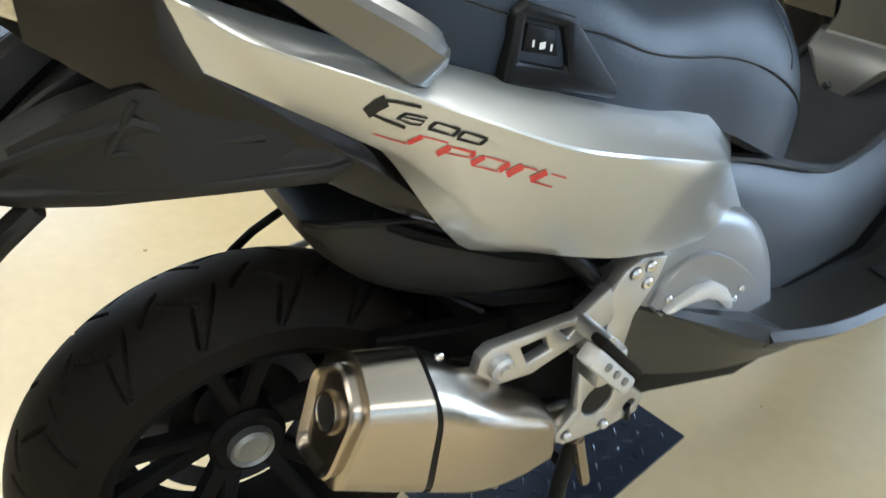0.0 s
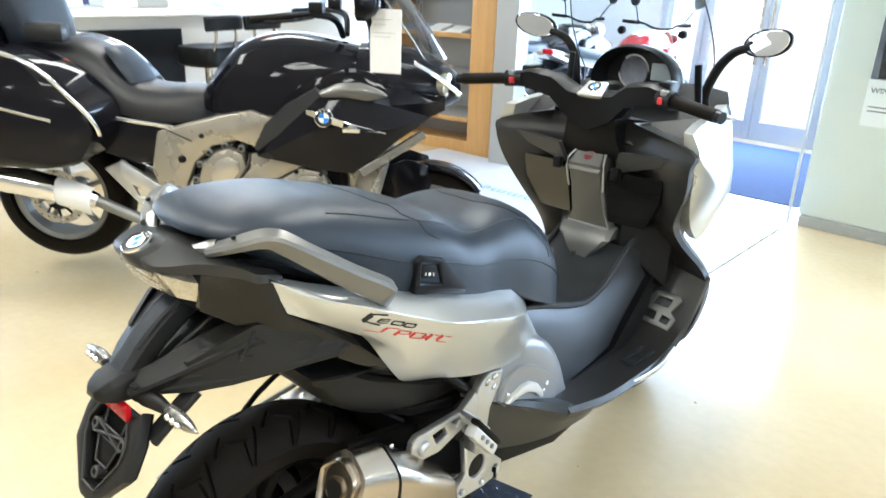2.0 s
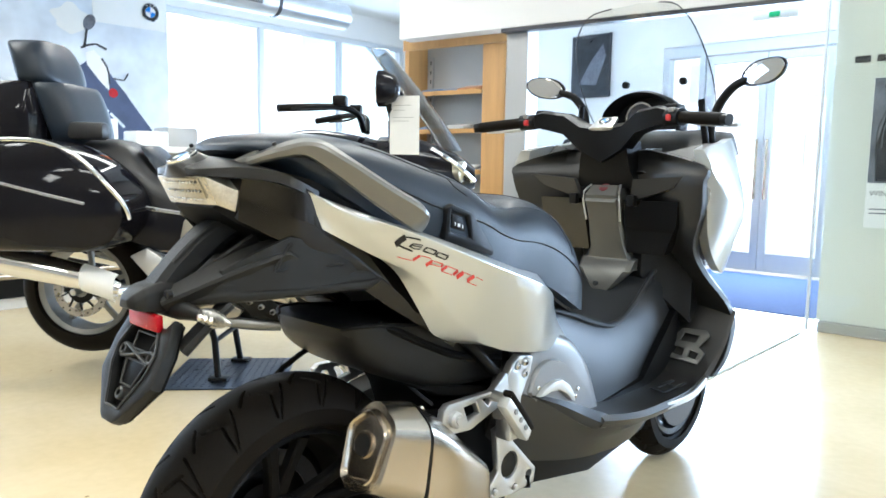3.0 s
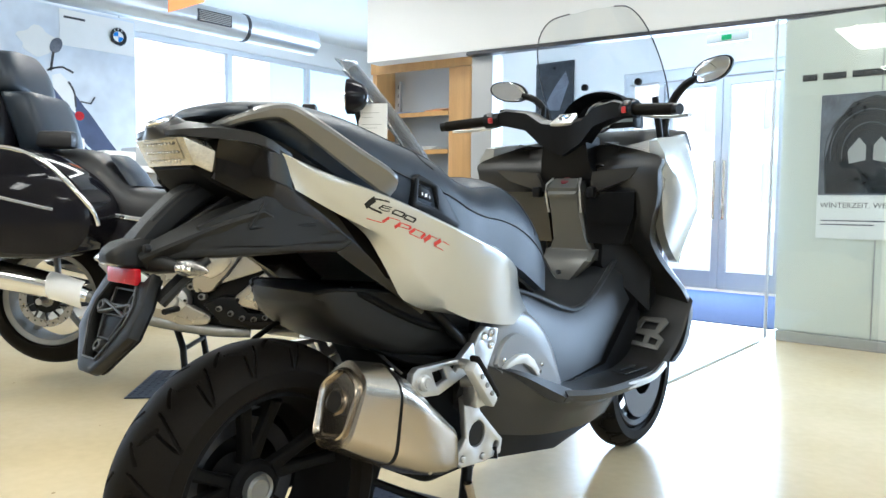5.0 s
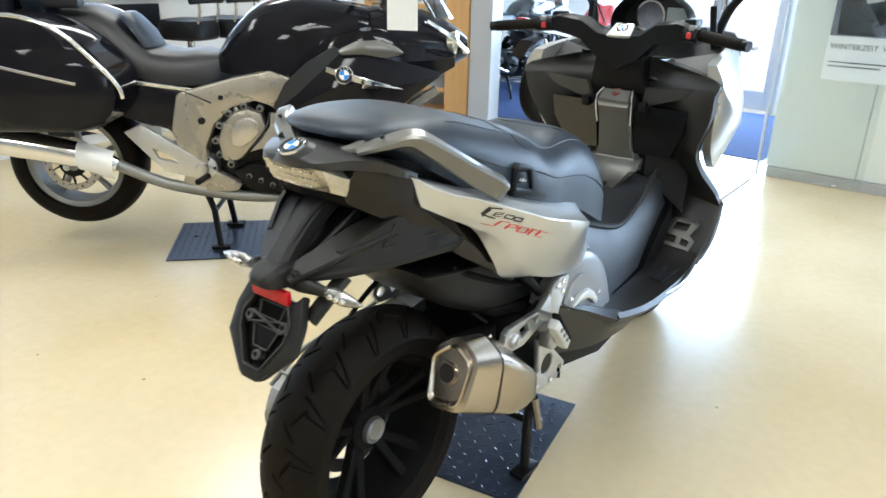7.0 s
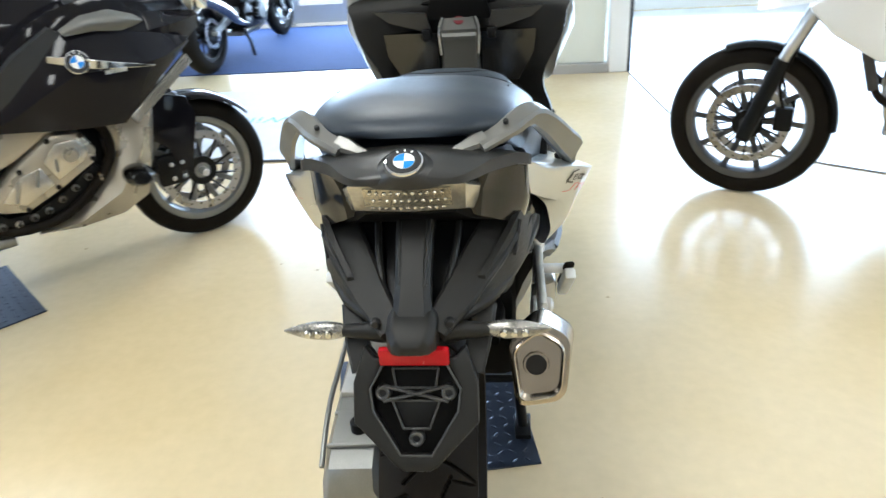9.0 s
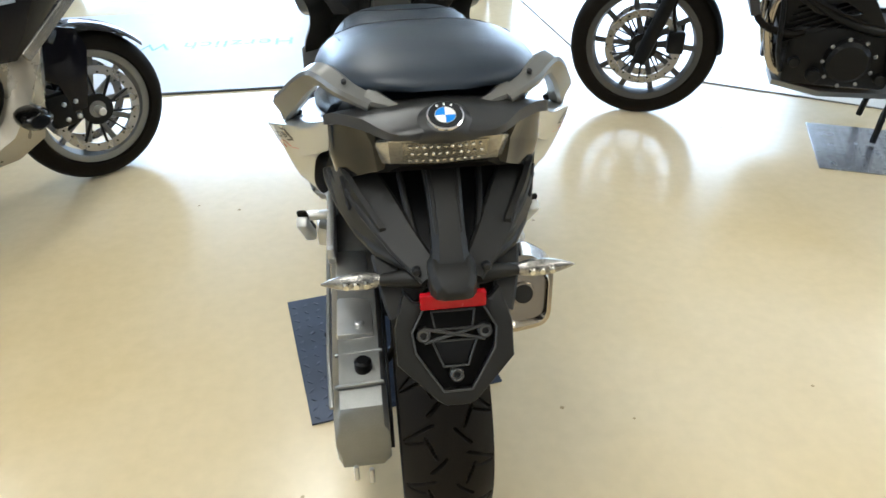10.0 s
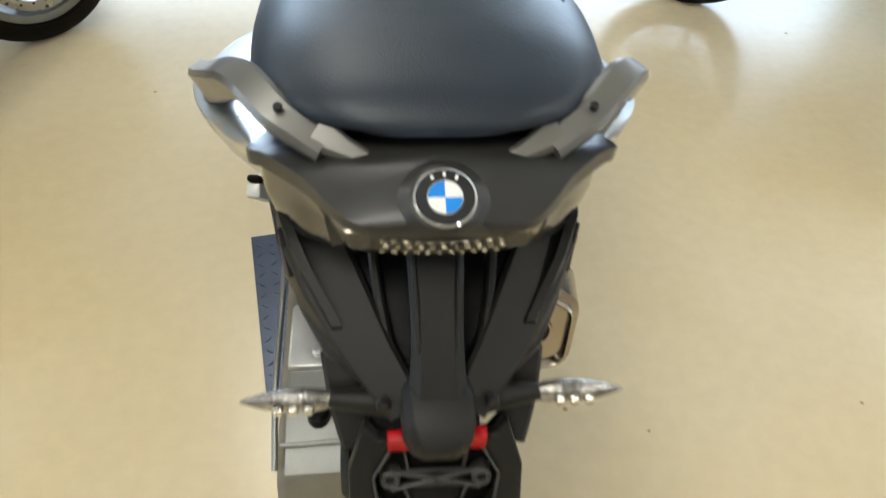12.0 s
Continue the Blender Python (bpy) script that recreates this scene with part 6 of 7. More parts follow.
def front_panel_():
    rings = []
    for y, z0, z1, x0, x1, xm in smooth_rows([(1.085, 0.985, 1.075, 0.322, 0.305, 0.332), (1.16, 0.83, 1.09, 0.300, 0.295, 0.350), (1.27, 0.74, 1.10, 0.285, 0.285, 0.345), (1.42, 0.70, 1.12, 0.25, 0.26, 0.31), (1.58, 0.72, 1.10, 0.20, 0.21, 0.24), (1.74, 0.76, 1.00, 0.12, 0.12, 0.14), (1.84, 0.80, 0.90, 0.03, 0.03, 0.04)], 20):
        rings.append([Vector(p) for p in ((x0 - 0.03, y + 0.01, z0), (x0, y, z0), (xm, y, z0 + (z1 - z0) * 0.42), (xm - 0.004, y, z0 + (z1 - z0) * 0.58), (x1, y, z1), (x1 - 0.03, y + 0.01, z1))])
    return loft(rings)


both("front_panel", front_panel_, SILVER, label="silver front fairing panel")
part("front_body", loft([[(-w, y, z0), (w, y, z0), (w, y, z1), (-w, y, z1)] for y, z0, z1, w in ((1.16, 0.70, 1.04, 0.10), (1.30, 0.55, 1.08, 0.20), (1.45, 0.62, 1.10, 0.18), (1.62, 0.72, 1.05, 0.12), (1.78, 0.78, 0.95, 0.05))]), DARK, sc, "black inner front body")
part("belly", loft([[(-w, y, z0), (w, y, z0), (w, y, z1), (-w, y, z1)] for y, z0, z1, w in ((0.44, 0.27, 0.45, 0.13), (0.80, 0.235, 0.40, 0.18), (1.05, 0.27, 0.42, 0.18), (1.28, 0.38, 0.60, 0.17))]), DARK, sc, "black belly tray")

# the front end stands further forward than its sections, most of all the leg shield and bars
for ob in sc.children_recursive:
    if ob not in REAR_PARTS and not ob.name.startswith(("engine_cover", "cover_", "bolt", "lower_fairing", "fairing_ledge")):
        for v in ob.data.vertices:
            v.co.y = np.interp(v.co.y, (0.50, 0.72, 0.85, 1.06, 1.32, 1.60, 1.90), (0.50, 0.735, 0.88, 1.12, 1.38, 1.625, 1.90))

# tilted plate that carries the ignition switch, and the sloping shoulders beside the bars
part("ignition_plate", loft([[(-w, y, z), (w, y, z), (w, y + 0.004, z - 0.010), (-w, y + 0.004, z - 0.010)] for y, z, w in ((1.134, 0.922, 0.050), (1.140, 0.934, 0.054), (1.208, 0.985, 0.050), (1.214, 0.986, 0.046))]), COLUMN, sc, "pale ignition switch plate")
part("ignition_bezel", moved(lathe([(0.0, 0.004), (0.019, 0.004), (0.026, 0.003), (0.028, -0.004)], "z", 28), pose(0, 1.166, 0.957, 37, 0, 0)), INK, sc)
part("ignition_switch", moved(lathe([(0.0, 0.012), (0.015, 0.012), (0.018, 0.008), (0.018, 0.0)], "z", 28), pose(0, 1.166, 0.957, 37, 0, 0)), bpy.data.materials["dark_red_plastic"], sc, "dark red round switch")
# the slope's skylight is carried by its lighter grey
both("shoulder_facet", lambda: loft([[Vector((x, y, z)), Vector((x2, y2, z2)), Vector((x2, y2, z2 - 0.012)), Vector((x, y, z - 0.012))] for x, y, z, x2, y2, z2 in ((0.322, 1.160, 1.004, 0.150, 1.185, 0.998), (0.300, 1.215, 1.048, 0.130, 1.215, 1.030), (0.262, 1.285, 1.098, 0.115, 1.250, 1.065))]), SHOULDER, label="sloping shoulder, grey raised for skylight")

# front wheel
FH = (0, 1.635, 0.276)
fw = part("front_wheel", lathe([(0.172, -0.045), (0.190, -0.05), (0.197, -0.046), (0.190, -0.036), (0.176, 0.0), (0.190, 0.036), (0.197, 0.046), (0.190, 0.05), (0.172, 0.045), (0.166, 0.0)], "x", 48, FH, close=True), BLACKMETAL, sc, "black cast front wheel")
part("tyre", tyre_mesh(FH, 0.2755, 0.122, 400, chevrons(17, 0.275)), RUBBER, fw, "black front tyre", 30)
part("hub", disc(FH, "x", 0.04, 0.10, 0.006), BLACKMETAL, fw)
for k in range(5):
    a = 2 * math.pi * k / 5
    part("spoke", bar([(0.0, FH[1] + 0.035 * math.cos(a), FH[2] + 0.035 * math.sin(a)), (0.0, FH[1] + 0.178 * math.cos(a), FH[2] + 0.178 * math.sin(a))], 0.05, 0.03, up=(1, 0, 0)), BLACKMETAL, fw)
for s in (-1, 1):
    part("brake_disc", lathe([(0.075, s * 0.058), (0.158, s * 0.058), (0.158, s * 0.063), (0.075, s * 0.063)], "x", 40, FH, close=True), TRIM, fw, "dull steel brake disc")
    part("caliper", box(s * 0.045, s * 0.085, FH[1] - 0.14, FH[1] - 0.06, FH[2] + 0.0, FH[2] + 0.09, 0.012), ALUDARK, sc)
    part("fork_leg", tube([(s * 0.085, FH[1], FH[2]), (s * 0.085, 1.40, 0.70)], 0.022, 12), BLACKMETAL, sc)
part("front_mudguard", loft([[(x * 0.07, FH[1] + (0.292 + 0.012 * (1 - x * x)) * math.cos(a), FH[2] + (0.292 + 0.012 * (1 - x * x)) * math.sin(a)) for x in np.linspace(-1, 1, 9)] for a in np.linspace(radians(20), radians(150), 18)], caps=False, closed=False), DARK, sc, "black front mudguard")

# tread plates under the stands


def tread_plate(m, w, d, label, metal=None):
    p = thing("tread_plate_sheet", m, label, "floor plate", "stand plates")
    part("sheet", box(-w / 2, w / 2, -d / 2, d / 2, 0.001, 0.007, 0.001), metal or PLATEM, p, "", 0)
    me = None
    nx, ny = int(w / 0.034), int(d / 0.034)
    for i in range(nx):
        for j in range(ny):
            if me is None:
                bm = bmesh.new()
                bmesh.ops.create_icosphere(bm, subdivisions=1, radius=1)
                me = bpy.data.meshes.new("lug")
                bmesh.ops.scale(bm, vec=(0.012, 0.0035, 0.0022), verts=bm.verts)
                bm.to_mesh(me)
                bm.free()
                me.materials.append(metal or PLATEM)
            lug = new("lug", me)
            lug.parent = p
            lug.matrix_basis = pose(-w / 2 + 0.017 + 0.034 * i, -d / 2 + 0.017 + 0.034 * j, 0.007, 0, 0, 45 if (i + j) % 2 else -45)
    return p


tread_plate(pose(-0.095, 0.535, 0, 0, 0, 10), 0.525, 0.53, "dark blue-black tread plate sheet under the scooter's stand")

# ---- the other motorcycles ----


def cast_wheel(name, bike, y, z, R, W, rim_r, spokes, rim_m, disc_r=0.16, discs=(-1, 1), twist=0.0, thick=1.0):
    """A road wheel: rim, tyre, hub, spokes and brake discs."""
    c = (0, y, z)
    w = part(name, lathe([(rim_r - 0.022, -W * 0.36), (rim_r, -W * 0.40), (rim_r + 0.008, -W * 0.38), (rim_r - 0.010, -W * 0.28), (rim_r - 0.022, 0.0), (rim_r - 0.010, W * 0.28), (rim_r + 0.008, W * 0.38), (rim_r, W * 0.40), (rim_r - 0.022, W * 0.36), (rim_r - 0.034, 0.0)], "x", 56, c, close=True), rim_m, bike, "cast wheel rim")
    prof = [(rim_r + 0.003, -W * 0.37)]
    for k in range(15):
        a = math.pi * (k / 14)
        prof.append((R - (R - rim_r - 0.01) * (1 - abs(math.sin(a)) ** 0.75), -W / 2 * math.copysign(abs(math.cos(a)) ** 0.8, math.cos(a))))
    prof.append((rim_r + 0.003, W * 0.37))
    part("tyre", lathe(prof, "x", 72, c), RUBBER, w, "black road tyre", 50)
    part("hub", disc(c, "x", 0.045, W * 1.15, 0.008), rim_m, w)
    part("axle_cap", disc(c, "x", 0.016, W * 1.9, 0.003), ALU, w)
    for k in range(spokes):
        a = 2 * math.pi * k / spokes + twist
        part("spoke", bar([(0, y + 0.04 * math.cos(a), z + 0.04 * math.sin(a)), (0, y + 0.55 * rim_r * math.cos(a), z + 0.55 * rim_r * math.sin(a)), (0, y + (rim_r - 0.02) * math.cos(a + 0.04), z + (rim_r - 0.02) * math.sin(a + 0.04))], (0.030, 0.022, 0.026), (0.020 * thick, 0.013 * thick, 0.015 * thick), up=(1, 0, 0), round_=0.005), rim_m, w)
    for s in discs:
        d = part("brake_disc", lathe([(disc_r - 0.034, s * W * 0.55), (disc_r, s * W * 0.55), (disc_r, s * W * 0.55 + 0.005), (disc_r - 0.034, s * W * 0.55 + 0.005)], "x", 48, c, close=True), DISC, w, "drilled steel brake disc")
        part("disc_carrier", lathe([(0.034, s * W * 0.55 - 0.004), (0.062, s * W * 0.55 - 0.004), (0.062, s * W * 0.55 + 0.006), (0.034, s * W * 0.55 + 0.006)], "x", 24, c, close=True), BLACKMETAL, d, "black disc carrier")
        for k in range(10):
            a = 2 * math.pi * k / 10 + 0.2
            part("carrier_arm", bar([(s * W * 0.55 + 0.001, y + 0.058 * math.cos(a), z + 0.058 * math.sin(a)), (s * W * 0.55 + 0.001, y + (disc_r - 0.03) * math.cos(a + 0.12), z + (disc_r - 0.03) * math.sin(a + 0.12))], 0.006, 0.016, up=(1, 0, 0)), BLACKMETAL, d)
        for k in range(24):
            a = 2 * math.pi * k / 24
            rr = disc_r - 0.008 - 0.009 * (k % 3)
            part("drill_hole", disc((s * W * 0.55 + 0.0025, y + rr * math.cos(a), z + rr * math.sin(a)), "x", 0.0045, 0.0064, 0, 8), INK, d, "", 0)
    return w


def arch(y, z, R, W, a0, a1, n=16, drop=0.02):
    """A mudguard over a wheel between two angles."""
    rings = []
    for a in np.linspace(radians(a0), radians(a1), n):
        row = []
        for x in np.linspace(-1, 1, 11):
            r = R + 0.014 - drop * abs(x) ** 3
            row.append((x * W, y + r * math.cos(a), z + r * math.sin(a)))
        rings.append(row)
    return solid(loft(rings, False, False), 0.004)


# the black tourer
kb = thing("touring_motorcycle", pose(-2.475, 0.643, 0, 0, 0, -48.65), "black touring motorcycle with cases on a centre stand", "motorcycle", "motorcycles")
KR, KF = (-0.03, 0.415), (1.70, 0.300)
cast_wheel("front_wheel", kb, *KF, 0.30, 0.12, 0.222, 10, ALUDARK, 0.172)
cast_wheel("rear_wheel", kb, *KR, 0.318, 0.19, 0.222, 5, ALUDARK, 0.130, (1,), 0.3, 2.2)
part("front_mudguard", arch(KF[0], KF[1], 0.314, 0.085, 40, 130), KBLACK, kb, "gloss black front mudguard")
for s in (-1, 1):
    part("mudguard_cheek", plate([(1.47, 0.53), (1.50, 0.61), (1.60, 0.655), (1.69, 0.63), (1.715, 0.55), (1.655, 0.33), (1.60, 0.33), (1.575, 0.44)], "x", s * 0.088, s * 0.106, 0.005), KBLACK, kb, "black fork cheek")
    part("caliper", box(min(s * 0.06, s * 0.105), max(s * 0.06, s * 0.105), KF[0] - 0.185, KF[0] - 0.09, KF[1] - 0.02, KF[1] + 0.11, 0.014), BLACKMETAL, kb, "black brake caliper")
    for k in range(4):
        bolt((s * 0.107, KF[0] - 0.16 + 0.045 * (k % 2), KF[1] + 0.01 + 0.06 * (k // 2)), "x", 0.009, kb, ALU)
    part("crash_pad", loft([[(s * (0.24 + 0.05 * d), 1.365 + 0.055 * k * math.cos(a), 0.435 + 0.038 * k * math.sin(a)) for a in np.linspace(0, 2 * math.pi, 17)[:-1]] for d, k in ((0, 0.8), (1, 1.0), (2, 0.95), (2.4, 0.6))]), BLACK, kb, "black engine guard pad")
    # side fairing with its grooved lower edge
    part("upper_fairing", loft([[(s * x0, y, z0), (s * x1, y, (z0 + z1) * 0.5 + 0.02), (s * x2, y, z1), (s * (x2 - 0.05), y, z1 + 0.01), (s * (x0 - 0.06), y, z0 + 0.01)] for y, z0, z1, x0, x1, x2 in smooth_rows([(0.97, 0.775, 0.810, 0.24, 0.25, 0.24), (1.06, 0.735, 0.93, 0.27, 0.30, 0.27), (1.18, 0.720, 1.02, 0.30, 0.345, 0.30), (1.34, 0.720, 1.06, 0.31, 0.35, 0.31), (1.50, 0.790, 1.035, 0.29, 0.33, 0.28), (1.63, 0.850, 0.985, 0.25, 0.28, 0.24), (1.735, 0.90, 0.955, 0.20, 0.22, 0.19)], 22)]), KBLACK, kb, "gloss black upper fairing")
    # angular side panel with a crease along the badge line
    part("side_fairing", bevel(loft([[(s * x0, y, z0), (s * xc, y, zc), (s * x1, y, z1), (s * (x1 - 0.07), y, z1 - 0.012), (s * (x0 - 0.07), y, z0 + 0.012)] for y, z0, x0, zc, xc, z1, x1 in ((0.943, 0.690, 0.300, 0.700, 0.305, 0.712, 0.300), (1.03, 0.682, 0.326, 0.735, 0.348, 0.785, 0.330), (1.13, 0.668, 0.345, 0.795, 0.388, 0.876, 0.360), (1.235, 0.655, 0.358, 0.845, 0.408, 0.975, 0.366), (1.36, 0.646, 0.360, 0.848, 0.415, 0.964, 0.362), (1.45, 0.715, 0.345, 0.838, 0.396, 0.944, 0.346), (1.55, 0.790, 0.320, 0.848, 0.360, 0.920, 0.316), (1.662, 0.865, 0.276, 0.875, 0.281, 0.886, 0.272))]), 0.006, 3, 20), KBLACK, kb, "gloss black side fairing", 60)
    part("fairing_cheek", loft([[(s * x0, ya, za), (s * (x0 - 0.012), yb, zb), (s * (x0 - 0.06), yb, zb), (s * (x0 - 0.06), ya, za)] for x0, ya, za, yb, zb in ((0.300, 0.955, 0.700, 0.925, 0.725), (0.335, 1.045, 0.785, 0.985, 0.835), (0.362, 1.145, 0.878, 1.075, 0.918), (0.368, 1.238, 0.970, 1.205, 0.995))]), GREY, kb, "matt grey fairing cheek")
    part("fairing_fin", bar([(s * 0.345, 1.39, 0.648), (s * 0.325, 1.46, 0.692), (s * 0.290, 1.56, 0.752), (s * 0.262, 1.65, 0.808)], 0.022, 0.040, n=12), KALLOY, kb, "silver grooved edge")
    # deflector's grey stands in for bright light reflected off clear plastic
    part("deflector", solid(loft([[(s * (x + 0.012 * math.sin(math.pi * q)), ya + (yb - ya) * q, za + (zb - za) * q) for q in np.linspace(0, 1, 6)] for x, ya, za, yb, zb in ((0.385, 1.225, 0.988, 1.240, 0.965), (0.378, 1.300, 1.022, 1.330, 0.968), (0.368, 1.393, 1.028, 1.420, 0.955), (0.352, 1.470, 1.000, 1.475, 0.962), (0.340, 1.500, 0.978, 1.500, 0.970))], False, False), 0.004), TITAN, kb, "wind deflector, toned grey for its bright reflection")
    part("chrome_spear", bar([(s * 0.374, 1.172, 0.903), (s * 0.404, 1.25, 0.885), (s * 0.418, 1.34, 0.862), (s * 0.379, 1.497, 0.826)], (0.006, 0.010, 0.010, 0.004), (0.022, 0.030, 0.024, 0.004), n=14, round_=0.002), CHROME, kb, "chrome spear trim")
    part("model_mark", box(min(s * 0.406, s * 0.4165), max(s * 0.406, s * 0.4165), 1.325, 1.395, 0.832, 0.846), CHROME, kb, "", 0)
    part("frame_beam", plate([(0.485, 0.60), (0.52, 0.77), (0.61, 0.80), (0.77, 0.848), (0.91, 0.878), (1.01, 0.845), (0.99, 0.765), (0.94, 0.70), (0.90, 0.725), (0.84, 0.745), (0.74, 0.715), (0.665, 0.64), (0.622, 0.53), (0.635, 0.43), (0.76, 0.36), (0.74, 0.325), (0.60, 0.315), (0.50, 0.34), (0.535, 0.45)], "x", s * 0.195, s * 0.255, 0.012), KSILVER, kb, "silver alloy frame beam")
    part("beam_groove", bar([(s * 0.256, 0.555, 0.785), (s * 0.256, 0.66, 0.735)], 0.004, 0.006), TRIM, kb)
    part("frame_plug", disc((s * 0.257, 0.615, 0.655), "x", 0.016, 0.012, 0.003), BLACKMETAL, kb, "black frame plug")
    part("frame_plug", disc((s * 0.257, 0.70, 0.76), "x", 0.010, 0.010, 0.002), BLACKMETAL, kb)
    cc = part("clutch_cover", plate([(0.69, 0.47), (0.675, 0.57), (0.70, 0.645), (0.75, 0.695), (0.81, 0.715), (0.865, 0.69), (0.885, 0.63), (0.86, 0.57), (0.80, 0.525), (0.765, 0.475)], "x", s * 0.18, s * 0.270, 0.018), KSILVER, kb, "two-tone engine side cover")
    part("cover_field", plate([(0.735, 0.55), (0.73, 0.61), (0.76, 0.66), (0.81, 0.68), (0.85, 0.655), (0.855, 0.615), (0.82, 0.57), (0.77, 0.54)], "x", s * 0.268, s * 0.281, 0.008), KALLOY, cc, "brighter raised field")
    for y, z in ((0.676, 0.50), (0.664, 0.565), (0.685, 0.635), (0.725, 0.69), (0.79, 0.722), (0.86, 0.712), (0.72, 0.455)):
        part("flange_lug", disc((s * 0.235, y, z), "x", 0.016, 0.05, 0.003, 12), ALUDARK, cc)
        bolt((s * 0.262, y, z), "x", 0.008, cc, BLACKMETAL)
    part("triangle_plate", plate([(0.905, 0.695), (1.02, 0.705), (1.16, 0.655), (1.12, 0.645), (0.99, 0.575), (0.80, 0.515), (0.845, 0.56), (0.90, 0.635)], "x", s * 0.225, s * 0.278, 0.008), KSILVER, kb, "silver triangular cover plate")
    part("plate_edge", bar([(s * 0.282, 0.905, 0.700), (s * 0.274, 0.885, 0.63), (s * 0.272, 0.81, 0.53)], 0.008, 0.010, n=8), TRIM, kb)
    hd = part("cylinder_cover", plate([(0.865, 0.455), (0.90, 0.415), (0.985, 0.395), (1.10, 0.445), (1.235, 0.515), (1.255, 0.56), (1.215, 0.635), (1.12, 0.645), (0.99, 0.560)], "x", s * 0.19, s * 0.295, 0.016), KSILVER, kb, "silver cylinder head cover")
    part("cover_field", plate([(0.915, 0.455), (0.985, 0.425), (1.09, 0.475), (1.06, 0.545), (0.995, 0.53)], "x", s * 0.293, s * 0.303, 0.006), KALLOY, hd, "brighter raised field")
    part("cover_field", plate([(1.105, 0.485), (1.205, 0.535), (1.225, 0.565), (1.195, 0.615), (1.125, 0.615), (1.075, 0.56)], "x", s * 0.293, s * 0.303, 0.006), KALLOY, hd)
    for k in range(4):
        part("cover_rib", bar([(s * 0.304, 0.96 + 0.075 * k, 0.445 + 0.036 * k), (s * 0.304, 0.985 + 0.065 * k, 0.515 + 0.024 * k)], 0.006, 0.010), ALUDARK, hd)
    for y, z in ((0.885, 0.447), (0.985, 0.409), (1.098, 0.461), (1.232, 0.532), (1.212, 0.622), (1.105, 0.628), (0.995, 0.545)):
        bolt((s * 0.297, y, z), "x", 0.009, hd, BLACKMETAL)
    part("filler_cap", lathe([(0, s * 0.318), (0.020, s * 0.317), (0.026, s * 0.305), (0.026, s * 0.28)], "x", 20, (0, 1.165, 0.565)), KSILVER, hd)
    part("lower_engine_band", plate([(0.72, 0.42), (0.80, 0.455), (0.86, 0.45), (0.92, 0.38), (1.00, 0.375), (1.12, 0.425), (1.235, 0.50), (1.27, 0.46), (1.15, 0.34), (0.93, 0.305), (0.80, 0.325)], "x", s * 0.19, s * 0.245, 0.008), BLACKMETAL, kb, "dark lower engine band")
    for k in range(9):
        y = 0.79 + 0.052 * k
        z = float(np.interp(y, (0.79, 0.92, 1.05, 1.24), (0.40, 0.345, 0.372, 0.475)))
        part("band_lug", disc((s * 0.246, y, z), "x", 0.013, 0.03, 0.003, 10), ALUDARK if k % 3 else KSILVER, kb)
        bolt((s * 0.264, y, z), "x", 0.008, kb, BLACKMETAL)
    part("coolant_hose", tube([(s * 0.22, 0.84, 0.355), (s * 0.255, 0.95, 0.325), (s * 0.26, 1.10, 0.345), (s * 0.26, 1.23, 0.43), (s * 0.26, 1.30, 0.53), (s * 0.25, 1.29, 0.63), (s * 0.22, 1.22, 0.69)], 0.018, 10, 22), RUBBER, kb, "black coolant hose")
    part("clamp_ring", lathe([(0.019, s * 0.006), (0.023, 0.0), (0.019, -s * 0.006)], "y", 16, (s * 0.26, 1.245, 0.45)), STEEL, kb)
    part("gear_housing", lathe([(0, s * 0.275), (0.022, s * 0.274), (0.03, s * 0.255), (0.058, s * 0.245), (0.066, s * 0.225), (0.066, s * 0.15)], "x", 26, (0, 0.60, 0.435)), ALU, kb, "round silver gear housing")
    for k in range(6):
        a = k * math.pi / 3
        bolt((s * 0.248, 0.60 + 0.048 * math.cos(a), 0.435 + 0.048 * math.sin(a)), "x", 0.007, kb, BLACKMETAL)
    part("engine_skirt", plate([(1.10, 0.70), (1.30, 0.69), (1.42, 0.66), (1.38, 0.56), (1.31, 0.50), (1.30, 0.62), (1.20, 0.69)], "x", s * 0.205, s * 0.235, 0.008), KSILVER, kb, "silver engine skirt")
    part("wiring_loom", tube([(s * 0.20, 0.64, 0.56), (s * 0.215, 0.655, 0.66), (s * 0.215, 0.74, 0.735), (s * 0.21, 0.86, 0.755)], 0.010, 8, 12), RUBBER, kb)
    part("belly_fairing", loft([[(s * x, y, z0), (s * (x + 0.035), y, (z0 + z1) / 2), (s * x, y, z1), (s * 0.12, y, z1), (s * 0.12, y, z0)] for y, z0, z1, x in ((1.0, 0.275, 0.30, 0.20), (1.14, 0.262, 0.325, 0.215), (1.30, 0.275, 0.46, 0.225), (1.40, 0.33, 0.68, 0.24), (1.46, 0.52, 0.72, 0.24), (1.49, 0.64, 0.72, 0.22))]), KSILVER, kb, "silver belly fairing")
    part("exhaust_silencer", tube([(s * 0.30, -0.52, 0.615), (s * 0.30, -0.44, 0.605), (s * 0.295, -0.10, 0.545), (s * 0.285, 0.12, 0.495), (s * 0.27, 0.24, 0.455)], (0.045, 0.060, 0.062, 0.055, 0.03), 20, 16), CHROME, kb, "long chrome silencer")
    part("silencer_guard", loft([[(s * (0.30 + 0.066 * math.cos(a)), y, z + 0.066 * math.sin(a)) for a in np.linspace(-0.9, 1.5, 9)] for y, z in ((0.10, 0.505), (0.16, 0.488), (0.25, 0.458))], caps=False, closed=False), WHITEPLASTIC, kb, "pale heat guard")
